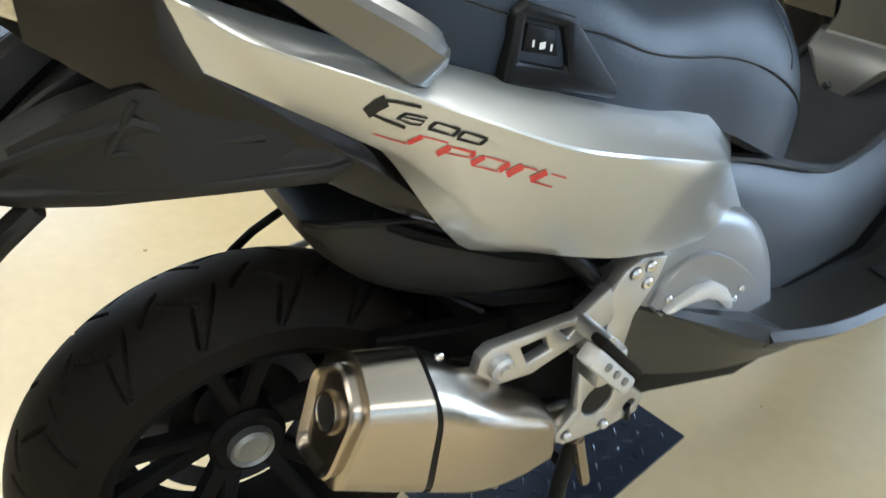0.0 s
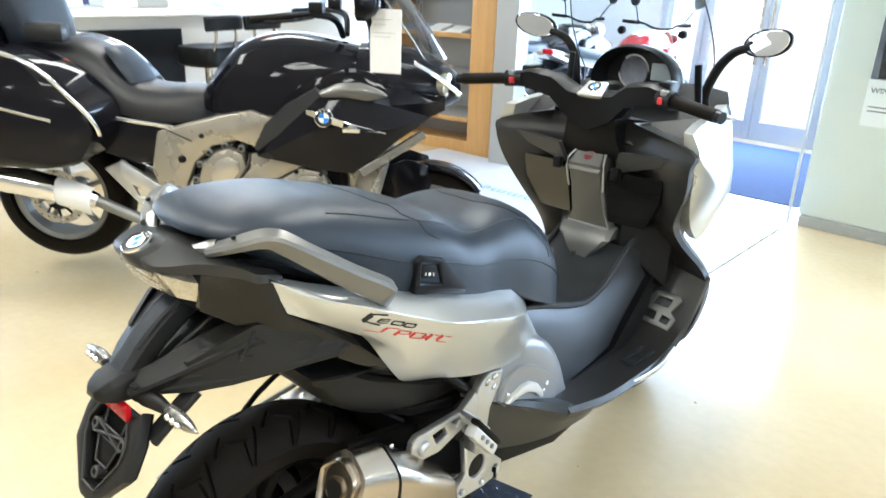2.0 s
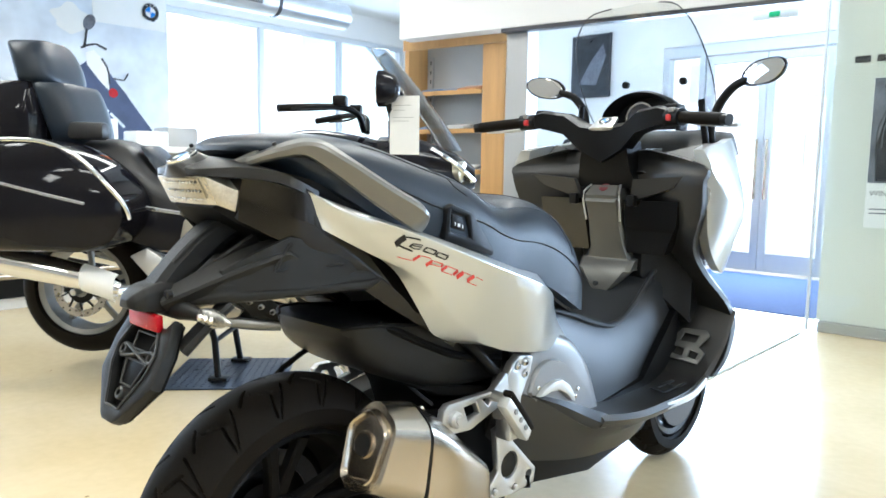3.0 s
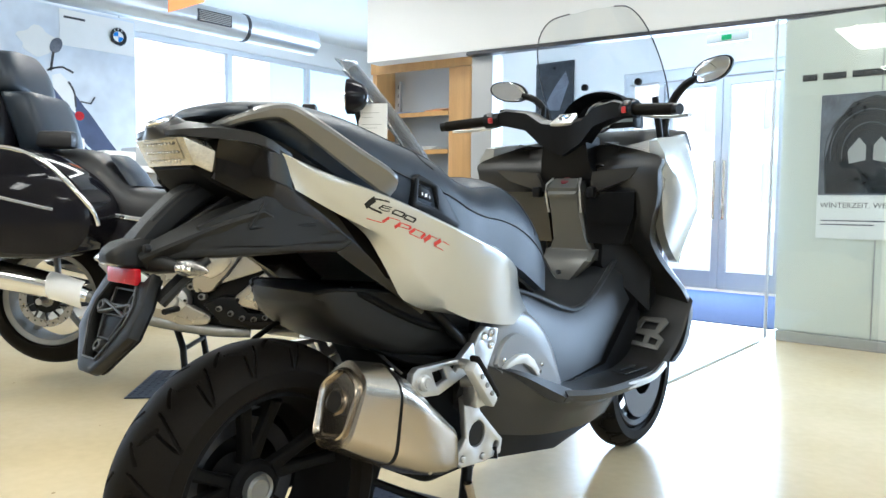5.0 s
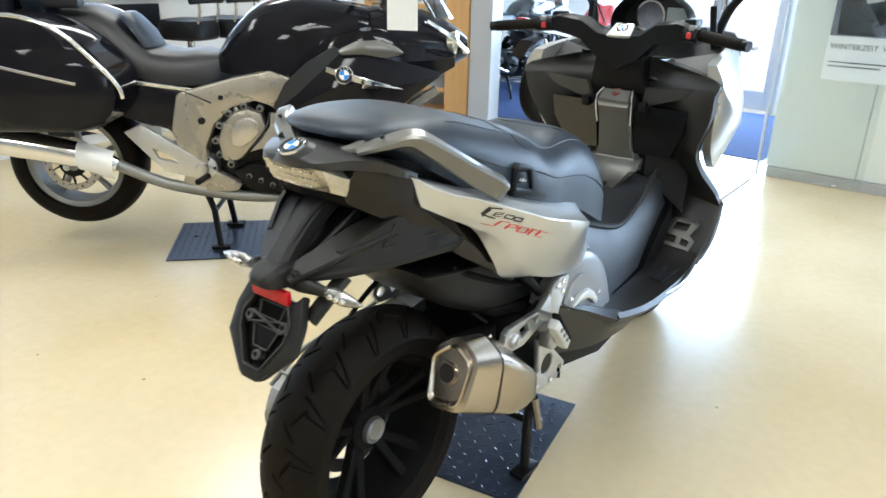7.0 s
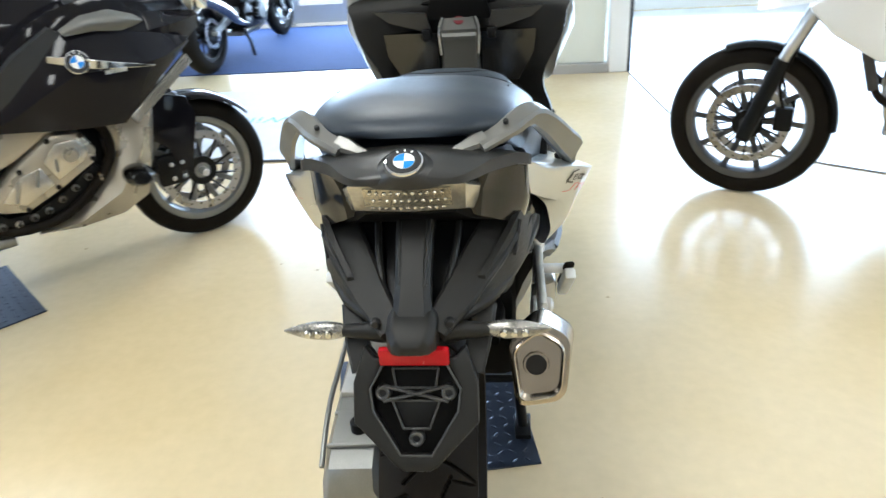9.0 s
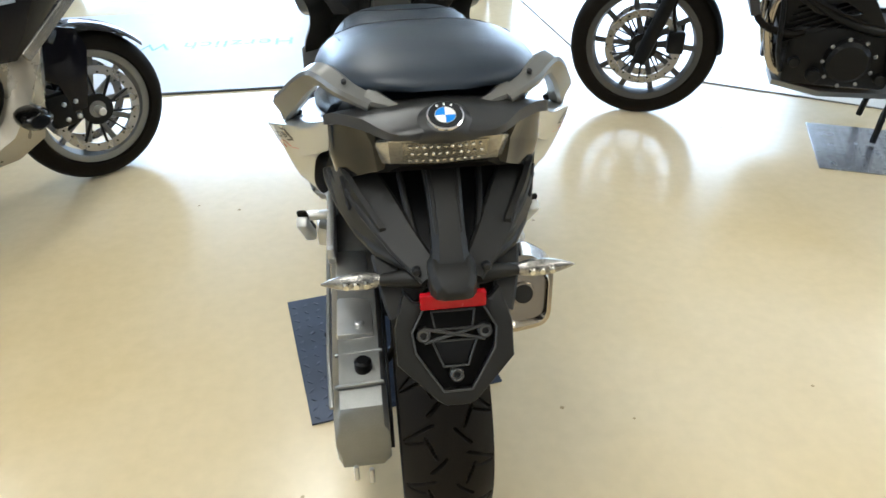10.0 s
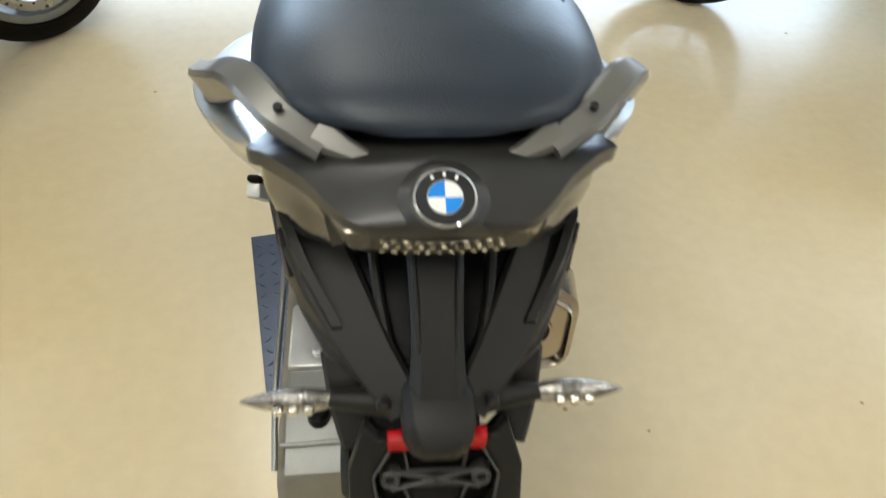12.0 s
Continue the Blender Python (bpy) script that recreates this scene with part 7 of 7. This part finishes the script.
    part("exhaust_link", tube([(s * 0.27, 0.24, 0.455), (s * 0.25, 0.45, 0.36), (s * 0.22, 0.74, 0.295), (s * 0.2, 0.92, 0.285)], 0.026, 12, 14), ALUDARK, kb)
    part("footrest_carrier", plate([(0.28, 0.60), (0.36, 0.64), (0.56, 0.50), (0.66, 0.42), (0.62, 0.38), (0.44, 0.42)], "x", s * 0.235, s * 0.26, 0.006, [[(0.40, 0.53), (0.47, 0.49), (0.50, 0.46), (0.42, 0.48)]]), ALU, kb, "silver footrest carrier")
    part("footrest", tube([(s * 0.25, 0.62, 0.40), (s * 0.36, 0.60, 0.40)], 0.014, 10), BLACKMETAL, kb)
    part("side_rail", bar([(s * 0.25, -0.05, 0.92), (s * 0.245, 0.2, 0.845), (s * 0.225, 0.58, 0.785)], 0.012, 0.018, n=10), CHROME, kb, "chrome side rail")
    part("side_cover", plate([(0.02, 0.90), (0.30, 0.82), (0.56, 0.78), (0.55, 0.62), (0.40, 0.62), (0.15, 0.70)], "x", s * 0.17, s * 0.225, 0.012), KBLACK, kb, "black side cover")
    # case beside the rear wheel
    pn = part("pannier", loft([[(s * x, y + 0.06 * (z - 0.85), z) for x, y in ((0.20, -0.40 * k), (0.43 * w, -0.36 * k), (0.475 * w, -0.28 * k), (0.475 * w, 0.30 * q - 0.05), (0.43 * w, 0.39 * q - 0.05), (0.20, 0.42 * q - 0.05))] for z, k, w, q in smooth_rows([(0.635, 0.72, 0.90, 0.62), (0.66, 0.86, 0.96, 0.80), (0.76, 0.97, 1.0, 0.98), (0.86, 1.0, 1.0, 0.96), (0.94, 0.98, 0.99, 0.84), (1.02, 0.92, 0.97, 0.62), (1.08, 0.82, 0.94, 0.36), (1.115, 0.66, 0.88, 0.05)], 20)]), KBLACK, kb, "gloss black side case")
    part("case_strip", bar([(s * 0.476, -0.27, 0.955), (s * 0.480, 0.0, 0.890), (s * 0.477, 0.20, 0.845)], 0.008, 0.014, n=8), CHROME, pn, "chrome strip")
    part("case_rail", tube([(s * 0.43, -0.30, 1.105), (s * 0.43, -0.06, 1.108), (s * 0.435, 0.06, 1.085), (s * 0.438, 0.17, 1.03), (s * 0.435, 0.27, 0.93), (s * 0.42, 0.34, 0.84), (s * 0.40, 0.35, 0.78)], 0.011, 10, 16), CHROME, pn, "chrome case edge")
    gr = part("handlebar", tube([(s * 0.06, 1.28, 1.18), (s * 0.16, 1.26, 1.255), (s * 0.26, 1.17, 1.275), (s * 0.40, 0.98, 1.255)], 0.014, 10, 14), BLACKMETAL, kb, "black handlebar")
    part("grip", tube([(s * 0.30, 1.115, 1.27), (s * 0.41, 0.968, 1.254)], 0.016, 14), RUBBER, gr, "rubber grip")
    part("lever", bar([(s * 0.28, 1.19, 1.265), (s * 0.36, 1.13, 1.255), (s * 0.43, 1.03, 1.25)], 0.012, 0.010, n=8), BLACKMETAL, gr)
    part("reservoir", box(min(s * 0.20, s * 0.27), max(s * 0.20, s * 0.27), 1.17, 1.23, 1.28, 1.325, 0.008), BLACKMETAL, gr)
    mk = part("mirror", loft([[(s * (0.40 + 0.07 * k * math.cos(a)), y, 1.34 + 0.075 * k * math.sin(a)) for a in np.linspace(0, 2 * math.pi, 25)[:-1]] for y, k in ((1.385, 0.9), (1.385, 1.0), (1.415, 1.0), (1.455, 0.7), (1.475, 0.3))]), KBLACK, kb, "black rear-view mirror")
    part("mirror_glass", disc((s * 0.40, 1.3815, 1.34), "y", 0.062, 0.004), MIRROR, mk)
    part("mirror_stem", tube([(s * 0.37, 1.425, 1.28), (s * 0.33, 1.45, 1.18), (s * 0.29, 1.48, 1.08)], 0.014, 8), BLACKMETAL, mk)
    part("stand_leg", tube([(s * 0.12, 0.56, 0.36), (s * 0.15, 0.62, 0.20), (s * 0.17, 0.64, 0.022)], 0.016, 10), BLACKMETAL, kb, "black stand leg")
    part("stand_foot", box(s * 0.17 - 0.03, s * 0.17 + 0.03, 0.60, 0.69, 0.0095, 0.026, 0.004), BLACKMETAL, kb)
    roundel(kb, pose(s * 0.412, 1.25, 0.886, 73, 0, 90 * s), 0.036)
part("stand_bar", tube([(-0.15, 0.62, 0.19), (0.15, 0.62, 0.19)], 0.012, 8), BLACKMETAL, kb)
part("engine", merge(box(-0.20, 0.20, 0.62, 1.30, 0.29, 0.62, 0.03), box(-0.17, 0.17, 0.80, 1.35, 0.55, 0.80, 0.03)), BLACKMETAL, kb, "dark engine block")
part("tank", loft([[(w * math.copysign(abs(math.cos(a)) ** 0.7, math.cos(a)), y, zb + (zt - zb) * abs(math.sin(a)) ** 0.8) for a in np.linspace(0, math.pi, 23)] for y, w, zb, zt in smooth_rows([(0.66, 0.10, 0.86, 0.92), (0.72, 0.16, 0.85, 1.02), (0.84, 0.21, 0.85, 1.142), (1.0, 0.245, 0.86, 1.188), (1.16, 0.255, 0.88, 1.178), (1.32, 0.25, 0.90, 1.150), (1.45, 0.22, 0.92, 1.12)], 26)]), KBLACK, kb, "gloss black tank")
part("seat", loft([[(w * math.copysign(abs(math.cos(a)) ** 0.55, math.cos(a)), y, zb + (zt - zb) * abs(math.sin(a)) ** 0.7) for a in np.linspace(0, math.pi, 21)] for y, w, zb, zt in smooth_rows([(-0.30, 0.14, 1.02, 1.10), (-0.20, 0.175, 0.99, 1.125), (0.0, 0.18, 0.95, 1.13), (0.16, 0.18, 0.90, 1.125), (0.26, 0.185, 0.87, 1.075), (0.38, 0.185, 0.82, 0.965), (0.50, 0.18, 0.80, 0.94), (0.60, 0.165, 0.80, 0.945), (0.68, 0.13, 0.81, 0.93), (0.72, 0.08, 0.83, 0.90)], 34)]), KSEAT, kb, "black leather touring seat", 60)
# pads take the bluer leather in place of their window reflection
part("lumbar_pad", loft([[(w * math.copysign(abs(math.cos(a)) ** 0.6, math.cos(a)), y + 0.045 * math.sin(a), z) for a in np.linspace(0, math.pi, 15)] for z, y, w in ((0.955, 0.375, 0.125), (1.02, 0.335, 0.13), (1.08, 0.285, 0.11), (1.10, 0.262, 0.08))]), LEATHER, kb, "raised lumbar pad")
part("rear_body", loft([[(-w, y, z0), (w, y, z0), (w, y, z1), (-w, y, z1)] for y, w, z0, z1 in ((-0.46, 0.10, 0.88, 1.02), (-0.2, 0.18, 0.80, 1.03), (0.2, 0.18, 0.70, 0.95), (0.55, 0.16, 0.55, 0.82))]), BLACK, kb, "black rear body")
tc = part("top_case", loft([[(0.24 * k * math.copysign(abs(math.cos(a)) ** 0.45, math.cos(a)), -0.31 + 0.19 * k * math.copysign(abs(math.sin(a)) ** 0.45, math.sin(a)), z) for a in np.linspace(0, 2 * math.pi, 33)[:-1]] for z, k in ((1.07, 0.86), (1.10, 0.98), (1.22, 1.0), (1.34, 0.95), (1.38, 0.8))]), KBLACK, kb, "gloss black top case")
part("backrest_cushion", loft([[(w * math.copysign(abs(math.cos(a)) ** 0.5, math.cos(a)), y - 0.12 + 0.085 * math.copysign(abs(math.sin(a)) ** 0.6, math.sin(a)), z) for a in np.linspace(0, 2 * math.pi, 29)[:-1]] for z, y, w in smooth_rows([(1.10, 0.075, 0.16), (1.13, 0.08, 0.19), (1.22, 0.06, 0.21), (1.34, 0.02, 0.21), (1.375, 0.0, 0.19)], 12)]), LEATHER, tc, "padded backrest")
part("backrest_upper", loft([[(w * math.copysign(abs(math.cos(a)) ** 0.5, math.cos(a)), y - 0.17 + 0.09 * math.copysign(abs(math.sin(a)) ** 0.6, math.sin(a)), z) for a in np.linspace(0, 2 * math.pi, 29)[:-1]] for z, y, w in smooth_rows([(1.375, -0.01, 0.17), (1.40, -0.01, 0.20), (1.48, -0.03, 0.20), (1.55, -0.06, 0.17), (1.57, -0.07, 0.12)], 12)]), LEATHER, tc, "upper backrest pad")
part("armrest", box(0.12, 0.20, -0.02, 0.15, 1.12, 1.20, 0.02), KSEAT, tc)
part("front_cowl", loft([[(w * math.copysign(abs(math.cos(a)) ** 0.75, math.cos(a)), y, z0 + (z1 - z0) * (0.5 + 0.5 * math.sin(a))) for a in np.linspace(0, 2 * math.pi, 25)[:-1]] for y, w, z0, z1 in smooth_rows([(1.36, 0.28, 0.88, 1.16), (1.48, 0.30, 0.84, 1.16), (1.60, 0.26, 0.84, 1.13), (1.72, 0.19, 0.88, 1.08), (1.80, 0.10, 0.92, 1.02)], 16)]), KBLACK, kb, "gloss black front cowl")
for s in (-1, 1):
    part("headlamp", loft([[(s * (0.13 + 0.075 * k * math.cos(a)), 1.735 + d - 0.02 * k * math.cos(a), 0.995 + 0.055 * k * math.sin(a)) for a in np.linspace(0, 2 * math.pi, 21)[:-1]] for d, k in ((-0.04, 1.0), (0.01, 1.0), (0.02, 0.8), (0.022, 0.3))]), LENS, kb, "clear headlamp")
    part("lamp_trim", bar([(s * 0.26, 1.60, 1.10), (s * 0.22, 1.70, 1.04), (s * 0.14, 1.79, 0.96)], 0.03, 0.02, n=8), CHROME, kb)
kws = part("windscreen", solid(loft([[(x * w, y - 0.09 * x * x, z) for x in np.linspace(-1, 1, 15)] for y, z, w in smooth_rows([(1.74, 1.10, 0.20), (1.66, 1.22, 0.235), (1.56, 1.35, 0.24), (1.46, 1.47, 0.215), (1.39, 1.55, 0.15)], 14)], False, False), 0.003), KSCREEN, kb, "lightly smoked touring windscreen")
kws.visible_shadow = False
part("screen_edge", tube([(0.205, 1.64, 1.11), (0.235, 1.57, 1.22), (0.24, 1.47, 1.35), (0.215, 1.37, 1.47), (0.15, 1.33, 1.54), (0.0, 1.39, 1.555), (-0.15, 1.33, 1.54), (-0.215, 1.37, 1.47), (-0.24, 1.47, 1.35), (-0.235, 1.57, 1.22), (-0.205, 1.64, 1.11)], 0.005, 6, 40), INDI, kws)
part("instrument_panel", box(-0.17, 0.17, 1.40, 1.46, 1.10, 1.24, 0.02), BLACK, kb, "black instrument panel")
for ob in kb.children_recursive:
    up = ob
    while up.parent != kb:
        up = up.parent
    if not up.name.startswith(("front_wheel", "rear_wheel", "front_mudguard", "mudguard_cheek", "stand_", "caliper")):
        for v in ob.data.vertices:
            v.co.y += np.interp(v.co.y, (0.45, 0.80, 2.0), (0.0, 0.03, 0.03))
tag = thing("price_tag", kb.matrix_world @ pose(0.385, 1.525, 1.325, 0, 0, 75), "white price tag card hanging on the mirror", "price tag")
part("card", box(-0.065, 0.065, -0.0015, 0.0015, -0.255, -0.012, 0.0005), PAPER, tag, "", 0)
part("string", tube([(0, 0, -0.02), (0, 0, 0.02)], 0.0012, 6), TRIM, tag)
for k, (w, z) in enumerate(((0.08, -0.05), (0.05, -0.07), (0.09, -0.10), (0.07, -0.115))):
    part("print_line", box(-0.05, -0.05 + w, -0.0024, -0.0018, z - 0.002, z), GREYPANEL, tag, "", 0)
tread_plate(kb.matrix_world @ pose(0.03, 0.66, 0, 0, 0, 6), 0.53, 0.55, "dark blue-black tread plate under the tourer's stand")


def roadster(m, label, tank_m, tail_m, wheel_m, R, lift):
    """An upright motorcycle: rear axle at the origin, looking along y."""
    b = thing("motorcycle", m, label, "motorcycle", "motorcycles")
    F = (1.56, R)
    cast_wheel("front_wheel", b, F[0], F[1], R, 0.10, R - 0.078, 10, wheel_m, 0.170, thick=0.42)
    cast_wheel("rear_wheel", b, 0.0, 0.315 + lift, 0.315, 0.15, 0.215, 10, wheel_m, 0.12, (1,))
    part("front_mudguard", arch(F[0], F[1], R + 0.002, 0.062, 68, 182, 18), DARK, b, "black front mudguard")
    for s in (-1, 1):
        part("fork_leg", tube([(s * 0.105, F[0] + 0.01, F[1] - 0.05), (s * 0.105, 1.455, 0.62)], 0.032, 14), BLACKMETAL, b, "black fork leg")
        part("fork_tube", tube([(s * 0.105, 1.455, 0.62), (s * 0.105, 1.27, 1.02)], 0.024, 14), ALU, b, "silver fork tube")
        part("caliper", box(min(s * 0.058, s * 0.10), max(s * 0.058, s * 0.10), F[0] - 0.175, F[0] - 0.10, F[1] - 0.01, F[1] + 0.09, 0.012), BLACKMETAL, b)
        part("brake_hose", tube([(s * 0.09, F[0] - 0.13, F[1] + 0.09), (s * 0.12, 1.45, 0.55), (s * 0.11, 1.36, 0.78), (s * 0.10, 1.28, 0.95)], 0.006, 6, 12), RUBBER, b)
        part("tank_shroud", plate([(1.40, 0.84), (1.30, 0.74), (1.13, 0.645), (0.99, 0.665), (0.93, 0.77), (1.00, 0.90), (1.20, 0.96)], "x", s * 0.15, s * 0.215, 0.018, [[(1.13, 0.75), (1.02, 0.72), (1.04, 0.80), (1.14, 0.84)]]), tank_m, b, "painted tank shroud")
        part("frame_tube", tube([(s * 0.12, 1.25, 0.86), (s * 0.14, 0.95, 0.62), (s * 0.15, 0.70, 0.50), (s * 0.14, 0.45, 0.50)], 0.020, 10, 12), BLACKMETAL, b)
        part("header_pipe", tube([(s * 0.08, 1.00, 0.66), (s * 0.11, 1.06, 0.58), (s * 0.10, 1.05, 0.42), (s * 0.09, 0.96, 0.27), (s * 0.05, 0.6, 0.22)], 0.021, 12, 16), STEEL, b, "steel header pipe")
        part("engine_cover", lathe([(0, s * 0.20), (0.07, s * 0.198), (0.085, s * 0.185), (0.09, s * 0.12)], "x", 28, (0, 0.74, 0.37)), BLACKMETAL, b, "round dark engine cover")
        for k in range(9):
            a = 2 * math.pi * k / 9
            bolt((s * 0.19, 0.74 + 0.098 * math.cos(a), 0.37 + 0.098 * math.sin(a)), "x", 0.008, b, ALUDARK)
        part("footrest", tube([(s * 0.15, 0.50, 0.38), (s * 0.27, 0.49, 0.38)], 0.013, 8), BLACKMETAL, b)
        part("hand_grip", tube([(s * 0.22, 1.13, 1.10), (s * 0.36, 1.06, 1.11)], 0.017, 12), RUBBER, b)
        mr = part("mirror", moved(disc((0, 0, 0), "y", 0.055, 0.02, 0.006), pose(s * 0.34, 1.20, 1.30)), DARK, b, "black mirror")
        part("mirror_stem", tube([(s * 0.24, 1.14, 1.11), (s * 0.30, 1.18, 1.22), (s * 0.34, 1.20, 1.27)], 0.007, 8), BLACKMETAL, mr)
        part("stand_leg", tube([(s * 0.11, 0.50, 0.26), (s * 0.14, 0.53, 0.14), (s * 0.155, 0.54, 0.02)], 0.014, 8), BLACKMETAL, b)
        part("indicator", loft([[(s * (0.16 + d), -0.30 + 0.02 * k * math.cos(a), 0.88 + 0.018 * k * math.sin(a)) for a in np.linspace(0, 2 * math.pi, 13)[:-1]] for d, k in ((-0.06, 0.4), (-0.02, 1.0), (0.02, 1.0), (0.04, 0.4))]), LENS, b)
    part("engine", merge(box(-0.14, 0.14, 0.55, 0.98, 0.24, 0.50, 0.03), moved(box(-0.12, 0.12, -0.12, 0.12, 0.0, 0.30, 0.02), pose(0, 0.88, 0.42, -22, 0, 0))), BLACKMETAL, b, "dark engine block")
    for k in range(7):
        part("cooling_fin", moved(box(-0.14, 0.14, -0.14, 0.14, 0.0, 0.006, 0.002), pose(0, 0.90 - 0.012 * k, 0.46 + 0.030 * k, -22, 0, 0)), BLACKMETAL, b)
    for i in range(5):
        x = -0.165 if i % 2 else -0.15
        part("engine_boss", disc((x, 0.60 + 0.085 * i, 0.30 + 0.05 * (i % 3)), "x", 0.022 + 0.006 * (i % 2), 0.05, 0.004, 14), BLACKMETAL, b)
    for s in (-1, 1):
        part("chain_cover", plate([(0.44, 0.30), (0.42, 0.42), (0.52, 0.47), (0.60, 0.42), (0.58, 0.31), (0.50, 0.27)], "x", s * 0.14, s * 0.175, 0.008, [circle(0.51, 0.37, 0.02)]), BLACKMETAL, b)
        part("clutch_cable", tube([(s * 0.12, 0.62, 0.48), (s * 0.17, 0.75, 0.54), (s * 0.16, 0.95, 0.62), (s * 0.12, 1.15, 0.80)], 0.006, 6, 14), RUBBER, b)
        part("coolant_hose", tube([(s * 0.10, 1.14, 0.58), (s * 0.15, 1.10, 0.50), (s * 0.15, 0.98, 0.46), (s * 0.10, 0.88, 0.48)], 0.015, 8, 12), RUBBER, b)
        part("frame_gusset", plate([(0.62, 0.50), (0.70, 0.62), (0.86, 0.66), (0.98, 0.60), (0.90, 0.55), (0.74, 0.52)], "x", s * 0.135, s * 0.150, 0.004, [[(0.73, 0.56), (0.80, 0.60), (0.86, 0.59), (0.78, 0.55)]]), BLACKMETAL, b)
        part("engine_guard", tube([(s * 0.13, 0.98, 0.30), (s * 0.20, 1.02, 0.42), (s * 0.19, 1.04, 0.60), (s * 0.13, 1.08, 0.74)], 0.011, 8, 14), BLACKMETAL, b)
    part("oil_filter", disc((0, 1.01, 0.35), "y", 0.038, 0.09, 0.006), BLACKMETAL, b)
    part("radiator", moved(box(-0.15, 0.15, -0.02, 0.02, -0.14, 0.14, 0.006), pose(0, 1.17, 0.66, -18, 0, 0)), TRIM, b, "dark radiator")
    part("bash_plate", loft([[(-w, y, z), (w, y, z), (w * 0.8, y, z - 0.03), (-w * 0.8, y, z - 0.03)] for y, z, w in ((0.50, 0.225, 0.11), (0.80, 0.215, 0.12), (1.0, 0.25, 0.11))]), ALUDARK, b)
    part("tank", loft([[(w * math.copysign(abs(math.cos(a)) ** 0.7, math.cos(a)), y, zb + (zt - zb) * abs(math.sin(a)) ** 0.8) for a in np.linspace(0, math.pi, 19)] for y, w, zb, zt in smooth_rows([(0.62, 0.10, 0.80, 0.88), (0.72, 0.15, 0.80, 0.98), (0.90, 0.17, 0.80, 1.04), (1.10, 0.16, 0.82, 1.03), (1.24, 0.11, 0.86, 0.98)], 16)]), tank_m, b, "painted tank")
    part("seat", loft([[(w * math.copysign(abs(math.cos(a)) ** 0.6, math.cos(a)), y, zb + (zt - zb) * abs(math.sin(a)) ** 0.7) for a in np.linspace(0, math.pi, 17)] for y, w, zb, zt in smooth_rows([(-0.26, 0.08, 0.90, 0.94), (-0.15, 0.12, 0.87, 0.95), (0.1, 0.14, 0.83, 0.92), (0.3, 0.15, 0.79, 0.88), (0.5, 0.13, 0.79, 0.88), (0.64, 0.08, 0.82, 0.87)], 16)]), LEATHER, b, "black seat")
    part("tail", loft([[(-w, y, z0), (w, y, z0), (w * 0.8, y, z1), (-w * 0.8, y, z1)] for y, w, z0, z1 in ((-0.38, 0.04, 0.88, 0.93), (-0.2, 0.10, 0.81, 0.89), (0.1, 0.12, 0.76, 0.84), (0.4, 0.12, 0.72, 0.80))]), tail_m, b, "painted tail")
    part("tail_lamp", box(-0.05, 0.05, -0.40, -0.375, 0.885, 0.925, 0.006), REDREF, b, "red tail lamp")
    part("swingarm", merge(bar([(0.10, 0.45, 0.42), (0.10, 0.0, 0.315 + lift)], 0.03, 0.06), bar([(-0.10, 0.45, 0.42), (-0.10, 0.0, 0.315 + lift)], 0.03, 0.06)), ALUDARK, b)
    part("silencer", tube([(0.15, 0.50, 0.30), (0.17, 0.30, 0.36), (0.18, 0.10, 0.48), (0.185, -0.25, 0.62)], (0.02, 0.03, 0.05, 0.05), 16, 14), STEEL, b, "steel silencer")
    part("handlebar", tube([(-0.36, 1.06, 1.11), (-0.2, 1.14, 1.10), (-0.08, 1.18, 1.06), (0.08, 1.18, 1.06), (0.2, 1.14, 1.10), (0.36, 1.06, 1.11)], 0.012, 10, 20), BLACKMETAL, b)
    part("headlamp", loft([[(0.10 * k * math.cos(a), 1.36 + d, 0.98 + 0.085 * k * math.sin(a)) for a in np.linspace(0, 2 * math.pi, 21)[:-1]] for d, k in ((-0.10, 0.6), (-0.04, 1.0), (0.03, 1.0), (0.045, 0.8), (0.05, 0.3))]), LENS, b, "headlamp")
    part("beak", loft([[(-w, y, z), (w, y, z), (w * 0.6, y, z + 0.05), (-w * 0.6, y, z + 0.05)] for y, z, w in ((1.20, 0.86, 0.14), (1.40, 0.84, 0.12), (1.58, 0.80, 0.06))]), tank_m, b)
    part("rear_mudguard", loft([[(-0.07, y, z), (0.07, y, z), (0.065, y, z - 0.012), (-0.065, y, z - 0.012)] for y, z in ((-0.1, 0.76), (-0.30, 0.74), (-0.42, 0.62))]), DARK, b)
    return b


G0 = pose(2.63, 1.45, 0, 0, 0, 67.67)
roadster(G0, "white and black enduro motorcycle on its stand", WHITEPAINT, WHITEPAINT, WHEELG, 0.330, 0.0)
tread_plate(pose(2.06, 1.47, 0, 0, 0, -23), 0.50, 0.46, "shiny tread plate under the enduro's stand, paled for sun glare", PLATEG)
roadster(pose(-2.28, 4.72, 0.0065, 0, 0, -7), "red and white sports motorcycle on the blue carpet", REDPAINT, WHITEPAINT, BLACKMETAL, 0.300, 0.0)
roadster(pose(-3.35, 4.95, 0.0065, 0, 0, -12), "dark motorcycle parked on the blue entrance carpet", BLACK, BLACK, BLACKMETAL, 0.300, 0.0)
